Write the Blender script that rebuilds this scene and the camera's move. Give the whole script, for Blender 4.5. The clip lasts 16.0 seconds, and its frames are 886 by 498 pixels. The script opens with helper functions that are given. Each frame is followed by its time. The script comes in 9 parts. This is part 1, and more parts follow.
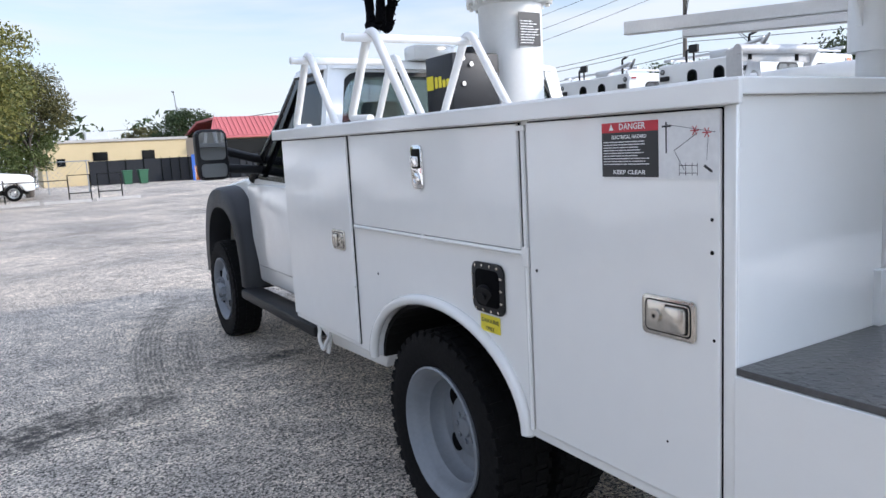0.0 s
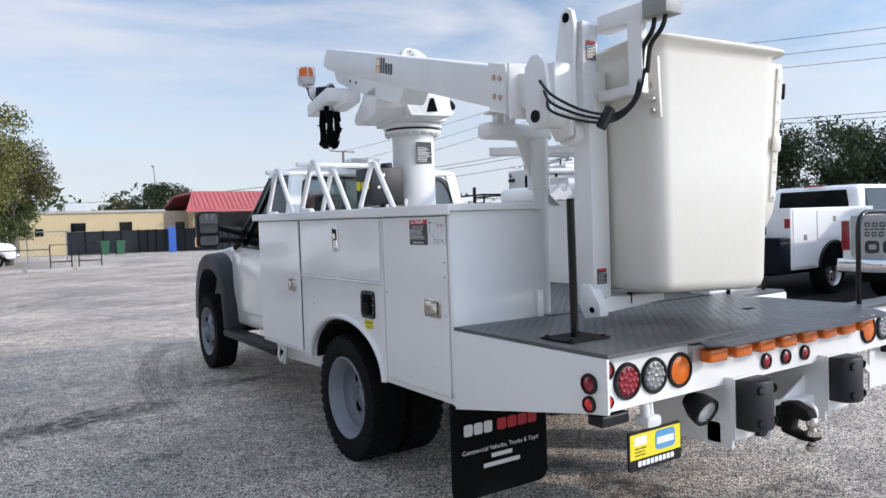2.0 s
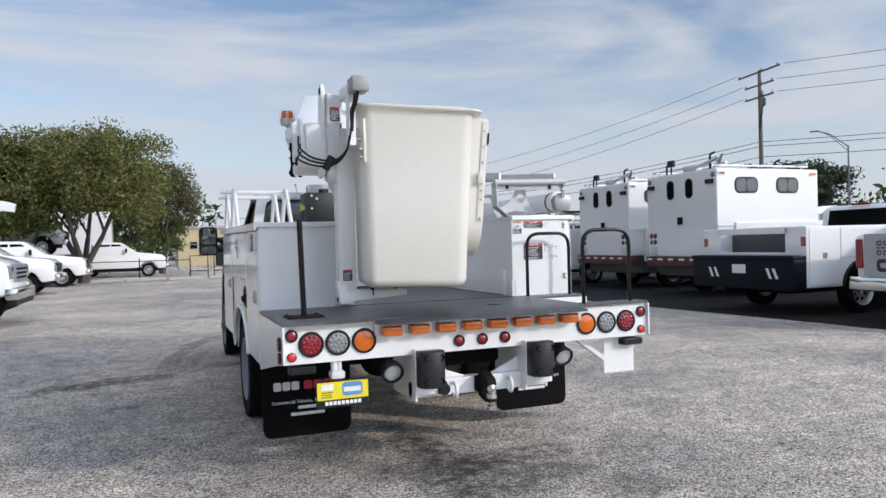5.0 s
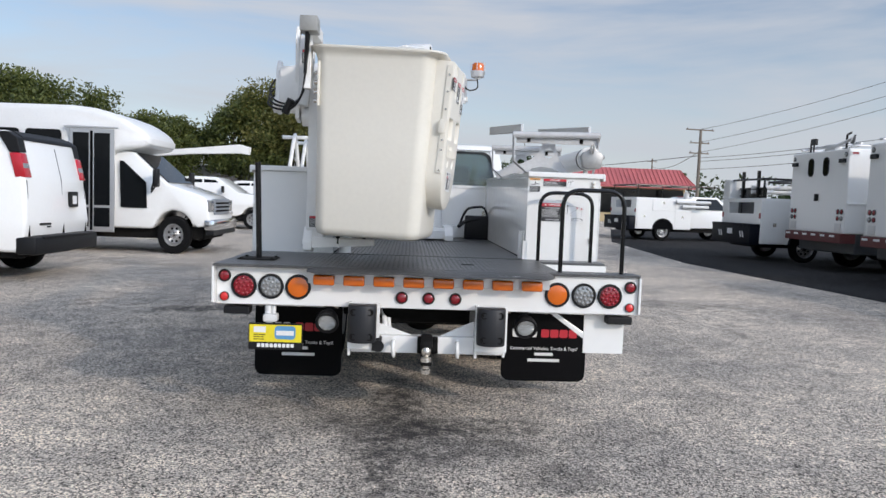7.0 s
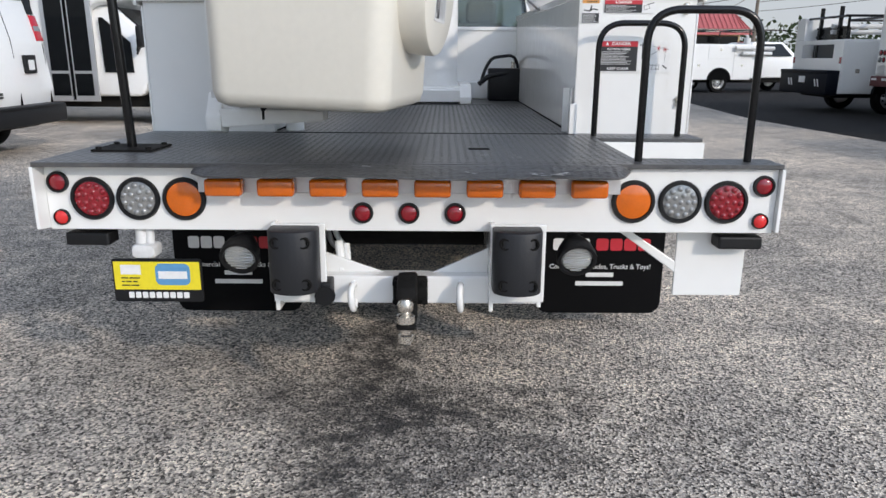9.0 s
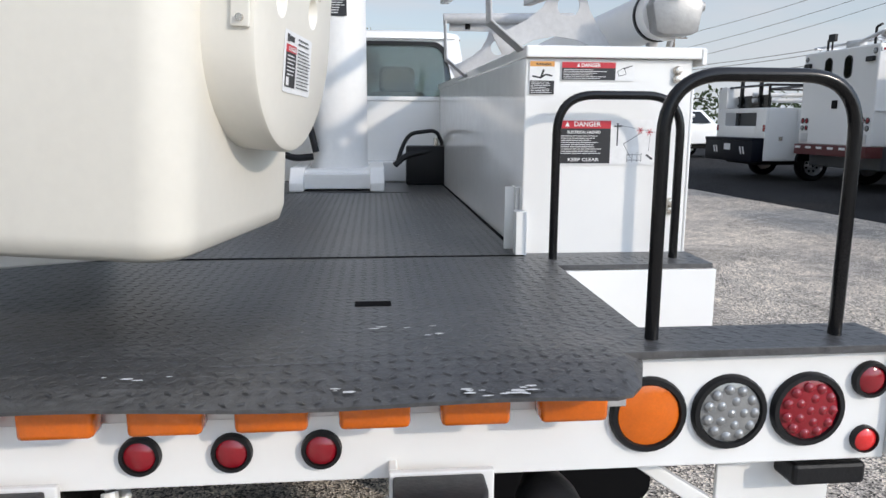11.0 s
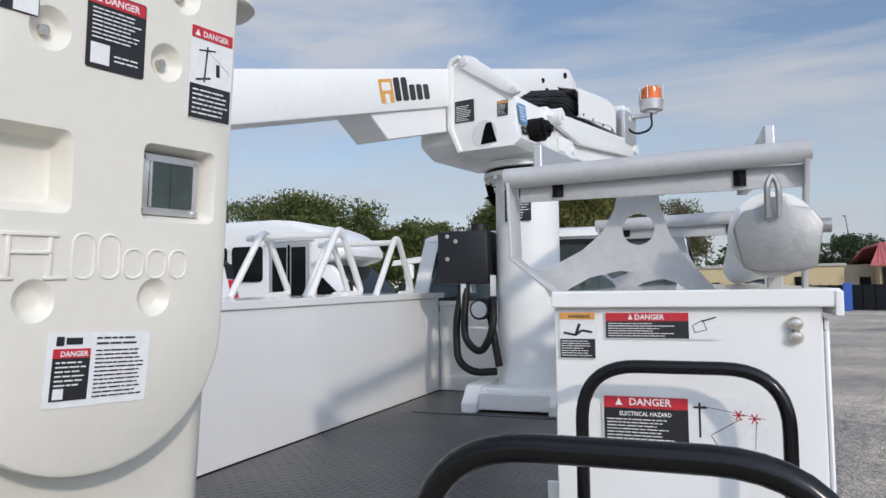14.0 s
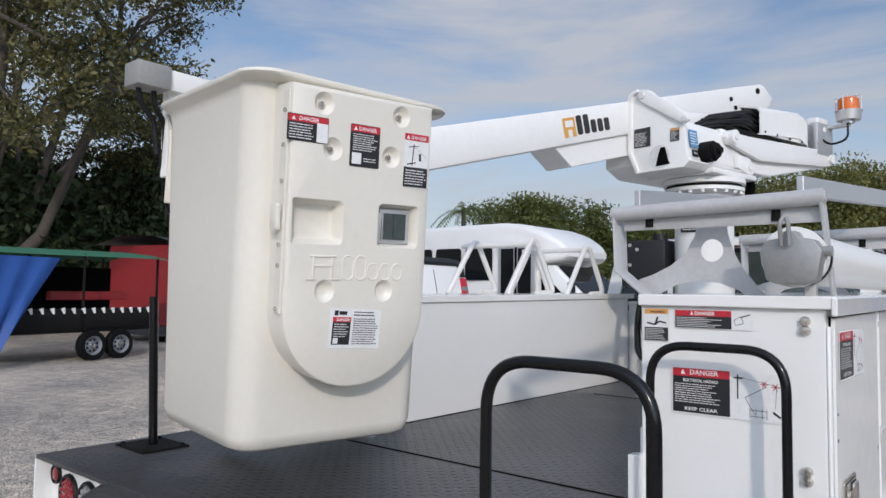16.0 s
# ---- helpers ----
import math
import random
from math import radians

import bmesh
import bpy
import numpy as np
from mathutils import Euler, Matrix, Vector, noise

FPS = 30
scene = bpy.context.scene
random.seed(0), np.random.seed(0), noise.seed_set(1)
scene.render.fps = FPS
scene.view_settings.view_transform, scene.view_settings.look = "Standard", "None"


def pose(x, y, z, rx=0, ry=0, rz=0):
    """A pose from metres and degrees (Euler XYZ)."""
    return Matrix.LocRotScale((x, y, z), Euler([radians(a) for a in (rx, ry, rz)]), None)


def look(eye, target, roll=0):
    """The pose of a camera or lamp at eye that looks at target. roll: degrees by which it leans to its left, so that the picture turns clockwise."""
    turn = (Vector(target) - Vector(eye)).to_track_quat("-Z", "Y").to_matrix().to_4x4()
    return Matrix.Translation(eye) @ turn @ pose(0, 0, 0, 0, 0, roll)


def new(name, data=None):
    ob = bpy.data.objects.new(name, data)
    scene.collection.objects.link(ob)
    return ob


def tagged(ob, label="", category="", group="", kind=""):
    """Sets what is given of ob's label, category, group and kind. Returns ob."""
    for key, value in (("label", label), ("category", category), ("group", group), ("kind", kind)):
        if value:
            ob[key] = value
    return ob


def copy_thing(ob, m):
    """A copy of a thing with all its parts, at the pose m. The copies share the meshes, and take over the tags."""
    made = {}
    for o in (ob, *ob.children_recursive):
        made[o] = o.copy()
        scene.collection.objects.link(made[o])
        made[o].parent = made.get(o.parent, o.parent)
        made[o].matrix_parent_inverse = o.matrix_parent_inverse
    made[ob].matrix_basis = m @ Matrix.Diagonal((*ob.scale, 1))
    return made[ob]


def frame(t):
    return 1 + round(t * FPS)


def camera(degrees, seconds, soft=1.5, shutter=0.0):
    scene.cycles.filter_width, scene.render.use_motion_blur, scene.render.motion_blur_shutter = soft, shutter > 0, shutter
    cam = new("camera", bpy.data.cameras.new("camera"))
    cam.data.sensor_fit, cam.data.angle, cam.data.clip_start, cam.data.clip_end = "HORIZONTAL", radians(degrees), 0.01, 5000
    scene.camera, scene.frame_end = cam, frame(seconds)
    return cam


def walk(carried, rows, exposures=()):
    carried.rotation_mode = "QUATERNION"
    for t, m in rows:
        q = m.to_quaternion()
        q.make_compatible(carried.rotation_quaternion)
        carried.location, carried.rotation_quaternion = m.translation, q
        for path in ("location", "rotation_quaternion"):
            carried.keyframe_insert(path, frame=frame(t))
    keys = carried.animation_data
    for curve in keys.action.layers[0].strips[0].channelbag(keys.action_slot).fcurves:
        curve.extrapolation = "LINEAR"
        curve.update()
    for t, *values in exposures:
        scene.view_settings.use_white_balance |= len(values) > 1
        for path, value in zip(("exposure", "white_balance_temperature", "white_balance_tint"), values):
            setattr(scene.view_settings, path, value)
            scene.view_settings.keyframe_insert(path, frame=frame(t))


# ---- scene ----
cam = camera(63.8, 16.0)
PATH = [
    (0, (0.027, -0.079, 1.49), (1.036, 1.625, 1.208), -3.1),
    (0.5, (-0.117, -0.58, 1.487), (0.912, 1.112, 1.209), -2.1),
    (1, (-0.279, -1.102, 1.501), (0.731, 0.607, 1.258), -1.3),
    (1.5, (-0.489, -1.533, 1.51), (0.585, 0.14, 1.291), -2.0),
    (2, (-0.624, -2.002, 1.502), (0.464, -0.326, 1.431), -2.0),
    (2.5, (-0.783, -2.461, 1.485), (0.28, -0.767, 1.463), -1.4),
    (3, (-0.813, -2.927, 1.466), (0.242, -1.228, 1.424), -2.2),
    (3.5, (-0.608, -3.3, 1.435), (0.323, -1.53, 1.372), -0.3),
    (4, (-0.229, -3.59, 1.443), (0.648, -1.793, 1.392), -0.2),
    (4.5, (0.226, -3.893, 1.437), (1.023, -2.059, 1.4), -1.5),
    (4.7, (0.395, -3.986, 1.424), (1.171, -2.143, 1.401), -1.6),
    (6.8, (2.273, -4.27, 1.404), (2.441, -2.278, 1.363), 1.7),
    (7, (2.366, -4.187, 1.395), (2.463, -2.193, 1.26), 2.1),
    (7.5, (2.468, -3.815, 1.384), (2.496, -1.827, 1.171), 0.7),
    (8, (2.59, -3.325, 1.35), (2.568, -1.352, 1.024), -0.6),
    (8.2, (2.611, -3.132, 1.354), (2.568, -1.17, 0.972), -0.4),
    (10.3, (2.603, -1.65, 1.301), (2.746, 0.262, 0.733), 0.4),
    (10.5, (2.646, -1.569, 1.341), (2.801, 0.353, 0.81), -0.2),
    (11, (2.745, -1.293, 1.399), (2.936, 0.667, 1.049), 0.3),
    (11.5, (2.824, -1.071, 1.464), (2.996, 0.899, 1.159), 1.2),
    (12, (2.919, -0.817, 1.499), (3.016, 1.167, 1.27), 0.5),
    (12.5, (3.033, -0.656, 1.521), (3.003, 1.336, 1.346), -0.6),
    (13, (3.225, -0.538, 1.558), (2.945, 1.439, 1.449), -0.1),
    (13.5, (3.378, -0.537, 1.595), (2.842, 1.39, 1.611), -1.1),
    (14, (3.53, -0.674, 1.625), (2.813, 1.189, 1.748), -0.7),
    (14.5, (3.709, -0.792, 1.642), (2.824, 0.992, 1.828), -0.5),
    (15, (3.91, -0.911, 1.632), (2.776, 0.729, 1.792), 0.9),
    (15.5, (4.039, -1.088, 1.627), (2.795, 0.47, 1.792), 0.5),
    (16, (4.149, -1.254, 1.623), (2.869, 0.278, 1.743), 0.8),
]
walk(cam, [(t, look(eye, target, roll)) for t, eye, target, roll in PATH], [(0.0, 0.48, 6650, 15), (1.5, 0.30, 6600, 15), (2.2, 0.14, 6800, 15), (3.0, 0.03, 6850, 16), (4.5, -0.04, 6850, 15), (7.0, -0.16, 6950, 14), (8.0, -0.18, 7050, 14), (10.5, -0.02, 7000, 13), (11.5, 0.02, 7100, 14), (12.5, -0.1, 7050, 14), (13.0, -0.22, 7000, 14), (14.0, -0.31, 6900, 14), (15.0, -0.48, 6900, 14), (16.0, -0.40, 6900, 15)])

# ---- sky, sun ----
SUN = Vector((0.655, -0.655, 0.40)).normalized()
world = bpy.data.worlds.new("sky")
scene.world = world
world.use_nodes = True
wn, wl = world.node_tree.nodes, world.node_tree.links
wn.clear()
w_out, w_bg = wn.new("ShaderNodeOutputWorld"), wn.new("ShaderNodeBackground")
w_sky = wn.new("ShaderNodeTexSky")
w_sky.sky_type, w_sky.sun_disc = "NISHITA", False
w_sky.sun_elevation, w_sky.sun_rotation = math.asin(SUN.z), math.atan2(SUN.x, SUN.y)
w_sky.air_density, w_sky.dust_density, w_sky.ozone_density = 1.0, 0.1, 2.5
# thin streaked cloud, by direction
w_tc, w_map = wn.new("ShaderNodeTexCoord"), wn.new("ShaderNodeMapping")
w_map.inputs["Rotation"].default_value = (0.0, 0.0, radians(35))
w_map.inputs["Scale"].default_value = (1.6, 3.4, 11.0)
w_n1, w_n2 = wn.new("ShaderNodeTexNoise"), wn.new("ShaderNodeTexNoise")
w_n1.inputs["Scale"].default_value, w_n1.inputs["Detail"].default_value = 0.9, 7.0
w_n1.inputs["Roughness"].default_value, w_n1.inputs["Distortion"].default_value = 0.55, 0.6
w_n2.inputs["Scale"].default_value, w_n2.inputs["Detail"].default_value = 2.6, 5.0
w_mixn = wn.new("ShaderNodeMath")
w_mixn.operation = "MULTIPLY_ADD"
w_mixn.inputs[1].default_value = 0.25
w_ramp = wn.new("ShaderNodeValToRGB")
w_ramp.color_ramp.elements[0].position, w_ramp.color_ramp.elements[1].position = 0.50, 0.75
w_ramp.color_ramp.elements[0].color, w_ramp.color_ramp.elements[1].color = (0.04, 0.04, 0.04, 1), (0.85, 0.85, 0.85, 1)
w_mix = wn.new("ShaderNodeMix")
w_mix.data_type = "RGBA"
w_mix.inputs["B"].default_value = (4.3, 4.75, 5.35, 1)
w_bg.inputs["Strength"].default_value = 0.15
wl.new(w_tc.outputs["Generated"], w_map.inputs["Vector"])
wl.new(w_map.outputs["Vector"], w_n1.inputs["Vector"])
wl.new(w_map.outputs["Vector"], w_n2.inputs["Vector"])
wl.new(w_n2.outputs["Fac"], w_mixn.inputs[0])
wl.new(w_n1.outputs["Fac"], w_mixn.inputs[2])
wl.new(w_mixn.outputs[0], w_ramp.inputs["Fac"])
wl.new(w_ramp.outputs["Color"], w_mix.inputs["Factor"])
wl.new(w_sky.outputs["Color"], w_mix.inputs["A"])
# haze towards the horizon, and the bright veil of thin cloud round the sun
w_sep = wn.new("ShaderNodeSeparateXYZ")
w_hz = wn.new("ShaderNodeMapRange")
w_hz.inputs["From Min"].default_value, w_hz.inputs["From Max"].default_value = 0.0, 0.27
w_hz.inputs["To Min"].default_value, w_hz.inputs["To Max"].default_value = 0.85, 0.0
w_mix2 = wn.new("ShaderNodeMix")
w_mix2.data_type = "RGBA"
w_mix2.inputs["B"].default_value = (3.8, 4.4, 5.1, 1)
wl.new(w_tc.outputs["Generated"], w_sep.inputs["Vector"])
wl.new(w_sep.outputs["Z"], w_hz.inputs["Value"])
wl.new(w_hz.outputs["Result"], w_mix2.inputs["Factor"])
wl.new(w_mix.outputs["Result"], w_mix2.inputs["A"])
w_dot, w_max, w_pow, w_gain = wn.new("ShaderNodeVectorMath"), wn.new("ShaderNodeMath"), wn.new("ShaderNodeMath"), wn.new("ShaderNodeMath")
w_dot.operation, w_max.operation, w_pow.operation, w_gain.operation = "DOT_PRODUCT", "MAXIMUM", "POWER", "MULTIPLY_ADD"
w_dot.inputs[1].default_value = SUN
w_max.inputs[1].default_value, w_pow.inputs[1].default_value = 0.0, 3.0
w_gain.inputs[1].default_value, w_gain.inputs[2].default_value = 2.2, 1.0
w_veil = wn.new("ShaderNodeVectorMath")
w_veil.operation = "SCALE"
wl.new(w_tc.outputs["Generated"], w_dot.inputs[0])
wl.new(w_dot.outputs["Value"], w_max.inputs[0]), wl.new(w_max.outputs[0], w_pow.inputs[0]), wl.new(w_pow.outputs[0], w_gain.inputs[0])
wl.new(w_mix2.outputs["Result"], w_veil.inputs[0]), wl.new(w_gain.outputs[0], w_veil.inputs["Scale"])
w_top, w_over = wn.new("ShaderNodeMapRange"), wn.new("ShaderNodeVectorMath")
w_top.interpolation_type = "SMOOTHSTEP"
w_top.inputs["From Min"].default_value, w_top.inputs["From Max"].default_value = 0.25, 1.0
w_top.inputs["To Min"].default_value, w_top.inputs["To Max"].default_value = 1.0, 1.5
w_over.operation = "SCALE"
wl.new(w_sep.outputs["Z"], w_top.inputs["Value"]), wl.new(w_top.outputs["Result"], w_over.inputs["Scale"])
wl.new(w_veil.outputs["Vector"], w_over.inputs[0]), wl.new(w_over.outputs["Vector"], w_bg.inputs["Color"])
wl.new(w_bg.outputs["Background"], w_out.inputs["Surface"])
sun_data = bpy.data.lights.new("sun", "SUN")
sun_data.energy, sun_data.angle, sun_data.color = 1.95, radians(2.5), (1.0, 0.95, 0.87)
sun = new("sun", sun_data)
sun.matrix_world = look((30, -30, 20), Vector((30, -30, 20)) - SUN)


# ---- materials ----
def mat(name, color, rough=0.5, metal=0.0, vary=0.08, scale=3.0, fine=60.0, bump=0.0, bump_scale=80.0, spec=0.5, coat=0.0, dirt=0.0, dirt_color=(0.25, 0.22, 0.18)):
    """A surface with broad and fine variation, fine relief and stains, in metres of the object's own space."""
    m = bpy.data.materials.new(name)
    m.use_nodes = True
    n, l = m.node_tree.nodes, m.node_tree.links
    b = n["Principled BSDF"]
    tc = n.new("ShaderNodeTexCoord")
    na, nb = n.new("ShaderNodeTexNoise"), n.new("ShaderNodeTexNoise")
    na.inputs["Scale"].default_value, na.inputs["Detail"].default_value = scale, 4.0
    nb.inputs["Scale"].default_value, nb.inputs["Detail"].default_value = fine, 3.0
    l.new(tc.outputs["Object"], na.inputs["Vector"]), l.new(tc.outputs["Object"], nb.inputs["Vector"])
    add = n.new("ShaderNodeMath")
    add.operation = "ADD"
    l.new(na.outputs["Fac"], add.inputs[0]), l.new(nb.outputs["Fac"], add.inputs[1])
    mr = n.new("ShaderNodeMapRange")
    mr.inputs["From Min"].default_value, mr.inputs["From Max"].default_value = 0.6, 1.4
    mr.inputs["To Min"].default_value, mr.inputs["To Max"].default_value = 1 - vary, 1 + vary
    l.new(add.outputs[0], mr.inputs["Value"])
    vm = n.new("ShaderNodeVectorMath")
    vm.operation = "SCALE"
    vm.inputs[0].default_value = color[:3]
    l.new(mr.outputs["Result"], vm.inputs["Scale"])
    base = vm.outputs["Vector"]
    if dirt:
        nd, rd, mx = n.new("ShaderNodeTexNoise"), n.new("ShaderNodeValToRGB"), n.new("ShaderNodeMix")
        nd.inputs["Scale"].default_value, nd.inputs["Detail"].default_value, nd.inputs["Roughness"].default_value = 2.3, 8.0, 0.7
        l.new(tc.outputs["Object"], nd.inputs["Vector"]), l.new(nd.outputs["Fac"], rd.inputs["Fac"])
        rd.color_ramp.elements[0].position, rd.color_ramp.elements[1].position = 0.55, 0.8
        rd.color_ramp.elements[1].color = (dirt, dirt, dirt, 1)
        mx.data_type = "RGBA"
        mx.inputs["B"].default_value = (*dirt_color, 1)
        l.new(rd.outputs["Color"], mx.inputs["Factor"]), l.new(base, mx.inputs["A"])
        base = mx.outputs["Result"]
    l.new(base, b.inputs["Base Color"])
    b.inputs["Roughness"].default_value, b.inputs["Metallic"].default_value = rough, metal
    b.inputs["Specular IOR Level"].default_value, b.inputs["Coat Weight"].default_value = spec, coat
    b.inputs["Coat Roughness"].default_value = 0.06
    if rough > 0.05:
        rr = n.new("ShaderNodeMapRange")
        rr.inputs["To Min"].default_value, rr.inputs["To Max"].default_value = rough * 0.8, min(1, rough * 1.2)
        l.new(nb.outputs["Fac"], rr.inputs["Value"]), l.new(rr.outputs["Result"], b.inputs["Roughness"])
    if bump:
        bp, nz = n.new("ShaderNodeBump"), n.new("ShaderNodeTexNoise")
        nz.inputs["Scale"].default_value, nz.inputs["Detail"].default_value = bump_scale, 4.0
        bp.inputs["Strength"].default_value, bp.inputs["Distance"].default_value = bump, 0.01
        l.new(tc.outputs["Object"], nz.inputs["Vector"]), l.new(nz.outputs["Fac"], bp.inputs["Height"]), l.new(bp.outputs["Normal"], b.inputs["Normal"])
    return m


def glass(name, color, rough=0.02, trans=0.9):
    m = mat(name, color, rough, 0, 0.02)
    m.node_tree.nodes["Principled BSDF"].inputs["Transmission Weight"].default_value = trans
    return m


WHITE = mat("white_truck_paint", (0.84, 0.838, 0.815), 0.2, 0, 0.015, 0.8, 14, 0.025, 4.5, coat=0.6, dirt=0.05, dirt_color=(0.55, 0.54, 0.5))
WHITE_SMOOTH = mat("white_car_paint", (0.87, 0.868, 0.845), 0.2, 0, 0.02, 1.5, 25, coat=0.6)
WHITE_BOOM = mat("white_boom_paint", (0.81, 0.805, 0.78), 0.36, 0, 0.03, 2.5, 40, 0.025, 60, dirt=0.14, dirt_color=(0.5, 0.49, 0.46))
WHITE_OLD = mat("worn_white_rack_paint", (0.66, 0.66, 0.65), 0.5, 0, 0.1, 6, 50, 0.1, 60, dirt=0.45, dirt_color=(0.36, 0.35, 0.33))
CREAM = mat("cream_fibreglass", (0.75, 0.715, 0.63), 0.4, 0, 0.03, 2, 40, 0.02, 30, coat=0.15, dirt=0.08, dirt_color=(0.6, 0.57, 0.5))
BUSWHITE = mat("white_bus_shell", (0.78, 0.78, 0.77), 0.3, 0, 0.03, 1.2, 25, dirt=0.12, dirt_color=(0.5, 0.48, 0.44))
ALU = mat("bare_aluminium", (0.62, 0.62, 0.62), 0.42, 0.75, 0.06, 4, 70, 0.06, 80, dirt=0.25, dirt_color=(0.4, 0.39, 0.37))
CHROME = mat("chrome", (0.75, 0.75, 0.75), 0.12, 1.0, 0.03)
STEEL = mat("stainless_latch", (0.62, 0.58, 0.52), 0.25, 0.9, 0.05)
GREYSTEEL = mat("grey_painted_rim", (0.22, 0.24, 0.265), 0.45, 0.1, 0.1, 6, 60, dirt=0.4, dirt_color=(0.10, 0.09, 0.08))
BLACKPAINT = mat("black_gloss_paint", (0.005, 0.005, 0.0055), 0.2, 0, 0.1, 5, 60, spec=0.35)
BLACKPLASTIC = mat("black_plastic", (0.006, 0.0062, 0.0072), 0.5, 0, 0.12, 5, 80, 0.1, 120, spec=0.35)
GREYPLASTIC = mat("dark_grey_fender_plastic", (0.012, 0.013, 0.016), 0.5, 0, 0.12, 5, 80, 0.1, 120)
RUBBER = mat("tyre_rubber", (0.006, 0.006, 0.0065), 0.8, 0, 0.15, 6, 70, 0.15, 90, spec=0.15, dirt=0.2, dirt_color=(0.05, 0.047, 0.043))
FLAPRUBBER = mat("mud_flap_rubber", (0.0025, 0.0025, 0.003), 0.6, 0, 0.15, 5, 60, spec=0.1, dirt=0.2, dirt_color=(0.018, 0.016, 0.014))
UNDER = mat("dark_chassis_steel", (0.007, 0.0065, 0.006), 0.8, 0.0, 0.2, 5, 60, 0.2, 60, spec=0.2, dirt=0.25, dirt_color=(0.022, 0.017, 0.013))
# near-black for hoses and seals, and painted shade where holes aren't cut
DARK = mat("black_shade_and_rubber", (0.004, 0.004, 0.0045), 0.9, spec=0.05)
RED_LENS = mat("red_lens", (0.26, 0.008, 0.016), 0.14, 0, 0.1, 30, 200, coat=0.5)
RED_REFL = mat("red_reflector", (0.75, 0.03, 0.03), 0.2, 0, 0.1, 30, 200, coat=0.5)
AMBER = mat("amber_lens", (0.68, 0.135, 0.006), 0.16, 0, 0.1, 30, 200, coat=0.5)
CLEAR_LENS = mat("clear_lens", (0.30, 0.305, 0.30), 0.12, 0.4, 0.15, 40, 300, coat=0.5)
GLASS = mat("dark_window_glass", (0.005, 0.006, 0.007), 0.04, 0, 0.02, spec=0.18)
LAMPGLASS = mat("ribbed_lamp_glass", (0.55, 0.56, 0.55), 0.1, 0.5, 0.1, 30, 200, coat=0.5)
CABGLASS = glass("cab_window_glass", (0.36, 0.43, 0.42), 0.02, 0.95)
SEATCLOTH = mat("grey_seat_cloth", (0.16, 0.17, 0.17), 0.9, 0, 0.15, 6, 120, 0.2, 200)
MIRROR = mat("mirror_glass", (0.3, 0.31, 0.32), 0.02, 1.0, 0.01)
YELLOW = mat("yellow_sticker", (0.80, 0.66, 0.03), 0.4)
SIGNBLACK = mat("sign_black", (0.018, 0.018, 0.02), 0.4)
SIGNRED = mat("sign_red", (0.55, 0.025, 0.04), 0.4)
SIGNWHITE = mat("sign_white", (0.78, 0.78, 0.77), 0.4)
SIGNORANGE = mat("sign_orange", (0.75, 0.36, 0.10), 0.4)
SIGNBLUE = mat("sign_blue", (0.10, 0.30, 0.52), 0.4)
BOXGREY = mat("grey_box_paint", (0.30, 0.30, 0.285), 0.5, 0.1, 0.1, 6, 60, 0.1, 60, dirt=0.3)
COPPER = mat("copper_bolt", (0.55, 0.38, 0.26), 0.4, 0.6, 0.08)
LOGOAMBER = mat("logo_amber", (0.72, 0.36, 0.08), 0.45)
PLATEGLASS = mat("dull_green_plate", (0.11, 0.14, 0.135), 0.16, 0.5, 0.25, 12, 90)
LOGOBLACK = mat("logo_black", (0.02, 0.02, 0.02), 0.45)
SIGNS = [SIGNWHITE, SIGNBLACK, SIGNRED, SIGNORANGE, YELLOW, SIGNBLUE]
W, K, R, O, Y, BL = range(6)


# ---- mesh helpers ----


def thing(name, label, category, at=(0, 0, 0), group="", turn=0.0, kind=""):
    """An Empty at the thing's base. Parts are drawn in the thing's own space."""
    e = new(name)
    e.empty_display_size = 0.2
    e.matrix_world = pose(*at, 0, 0, turn)
    return tagged(e, label, category, group, kind)


def part(name, bm, materials, parent, label="", smooth=None):
    """Link a bmesh as one mesh under a thing or a part (same space as the thing)."""
    me = bpy.data.meshes.new(name)
    bmesh.ops.recalc_face_normals(bm, faces=bm.faces[:])
    bm.to_mesh(me)
    bm.free()
    for m in materials if isinstance(materials, (list, tuple)) else [materials]:
        me.materials.append(m)
    ob = new(name, me)
    ob.parent = parent
    if smooth is not None:
        me.shade_smooth()
        me.set_sharp_from_angle(angle=radians(smooth))
    if label:
        ob["label"] = label
    return ob


def B():
    return bmesh.new()


def merge(bm, tmp, mi=0, m=None):
    if m is not None:
        tmp.transform(m)
    for f in tmp.faces:
        f.material_index = mi
    me = bpy.data.meshes.new("tmp")
    tmp.to_mesh(me)
    tmp.free()
    bm.from_mesh(me)
    bpy.data.meshes.remove(me)
    return bm


def box(bm, x0, x1, y0, y1, z0, z1, bev=0.0, mi=0, seg=2, m=None):
    t = bmesh.new()
    bmesh.ops.create_cube(t, size=1)
    for v in t.verts:
        v.co = Vector((x0 + (v.co.x + 0.5) * (x1 - x0), y0 + (v.co.y + 0.5) * (y1 - y0), z0 + (v.co.z + 0.5) * (z1 - z0)))
    if bev:
        bmesh.ops.bevel(t, geom=t.edges[:], offset=bev, segments=seg, affect="EDGES", profile=0.5)
    return merge(bm, t, mi, m)


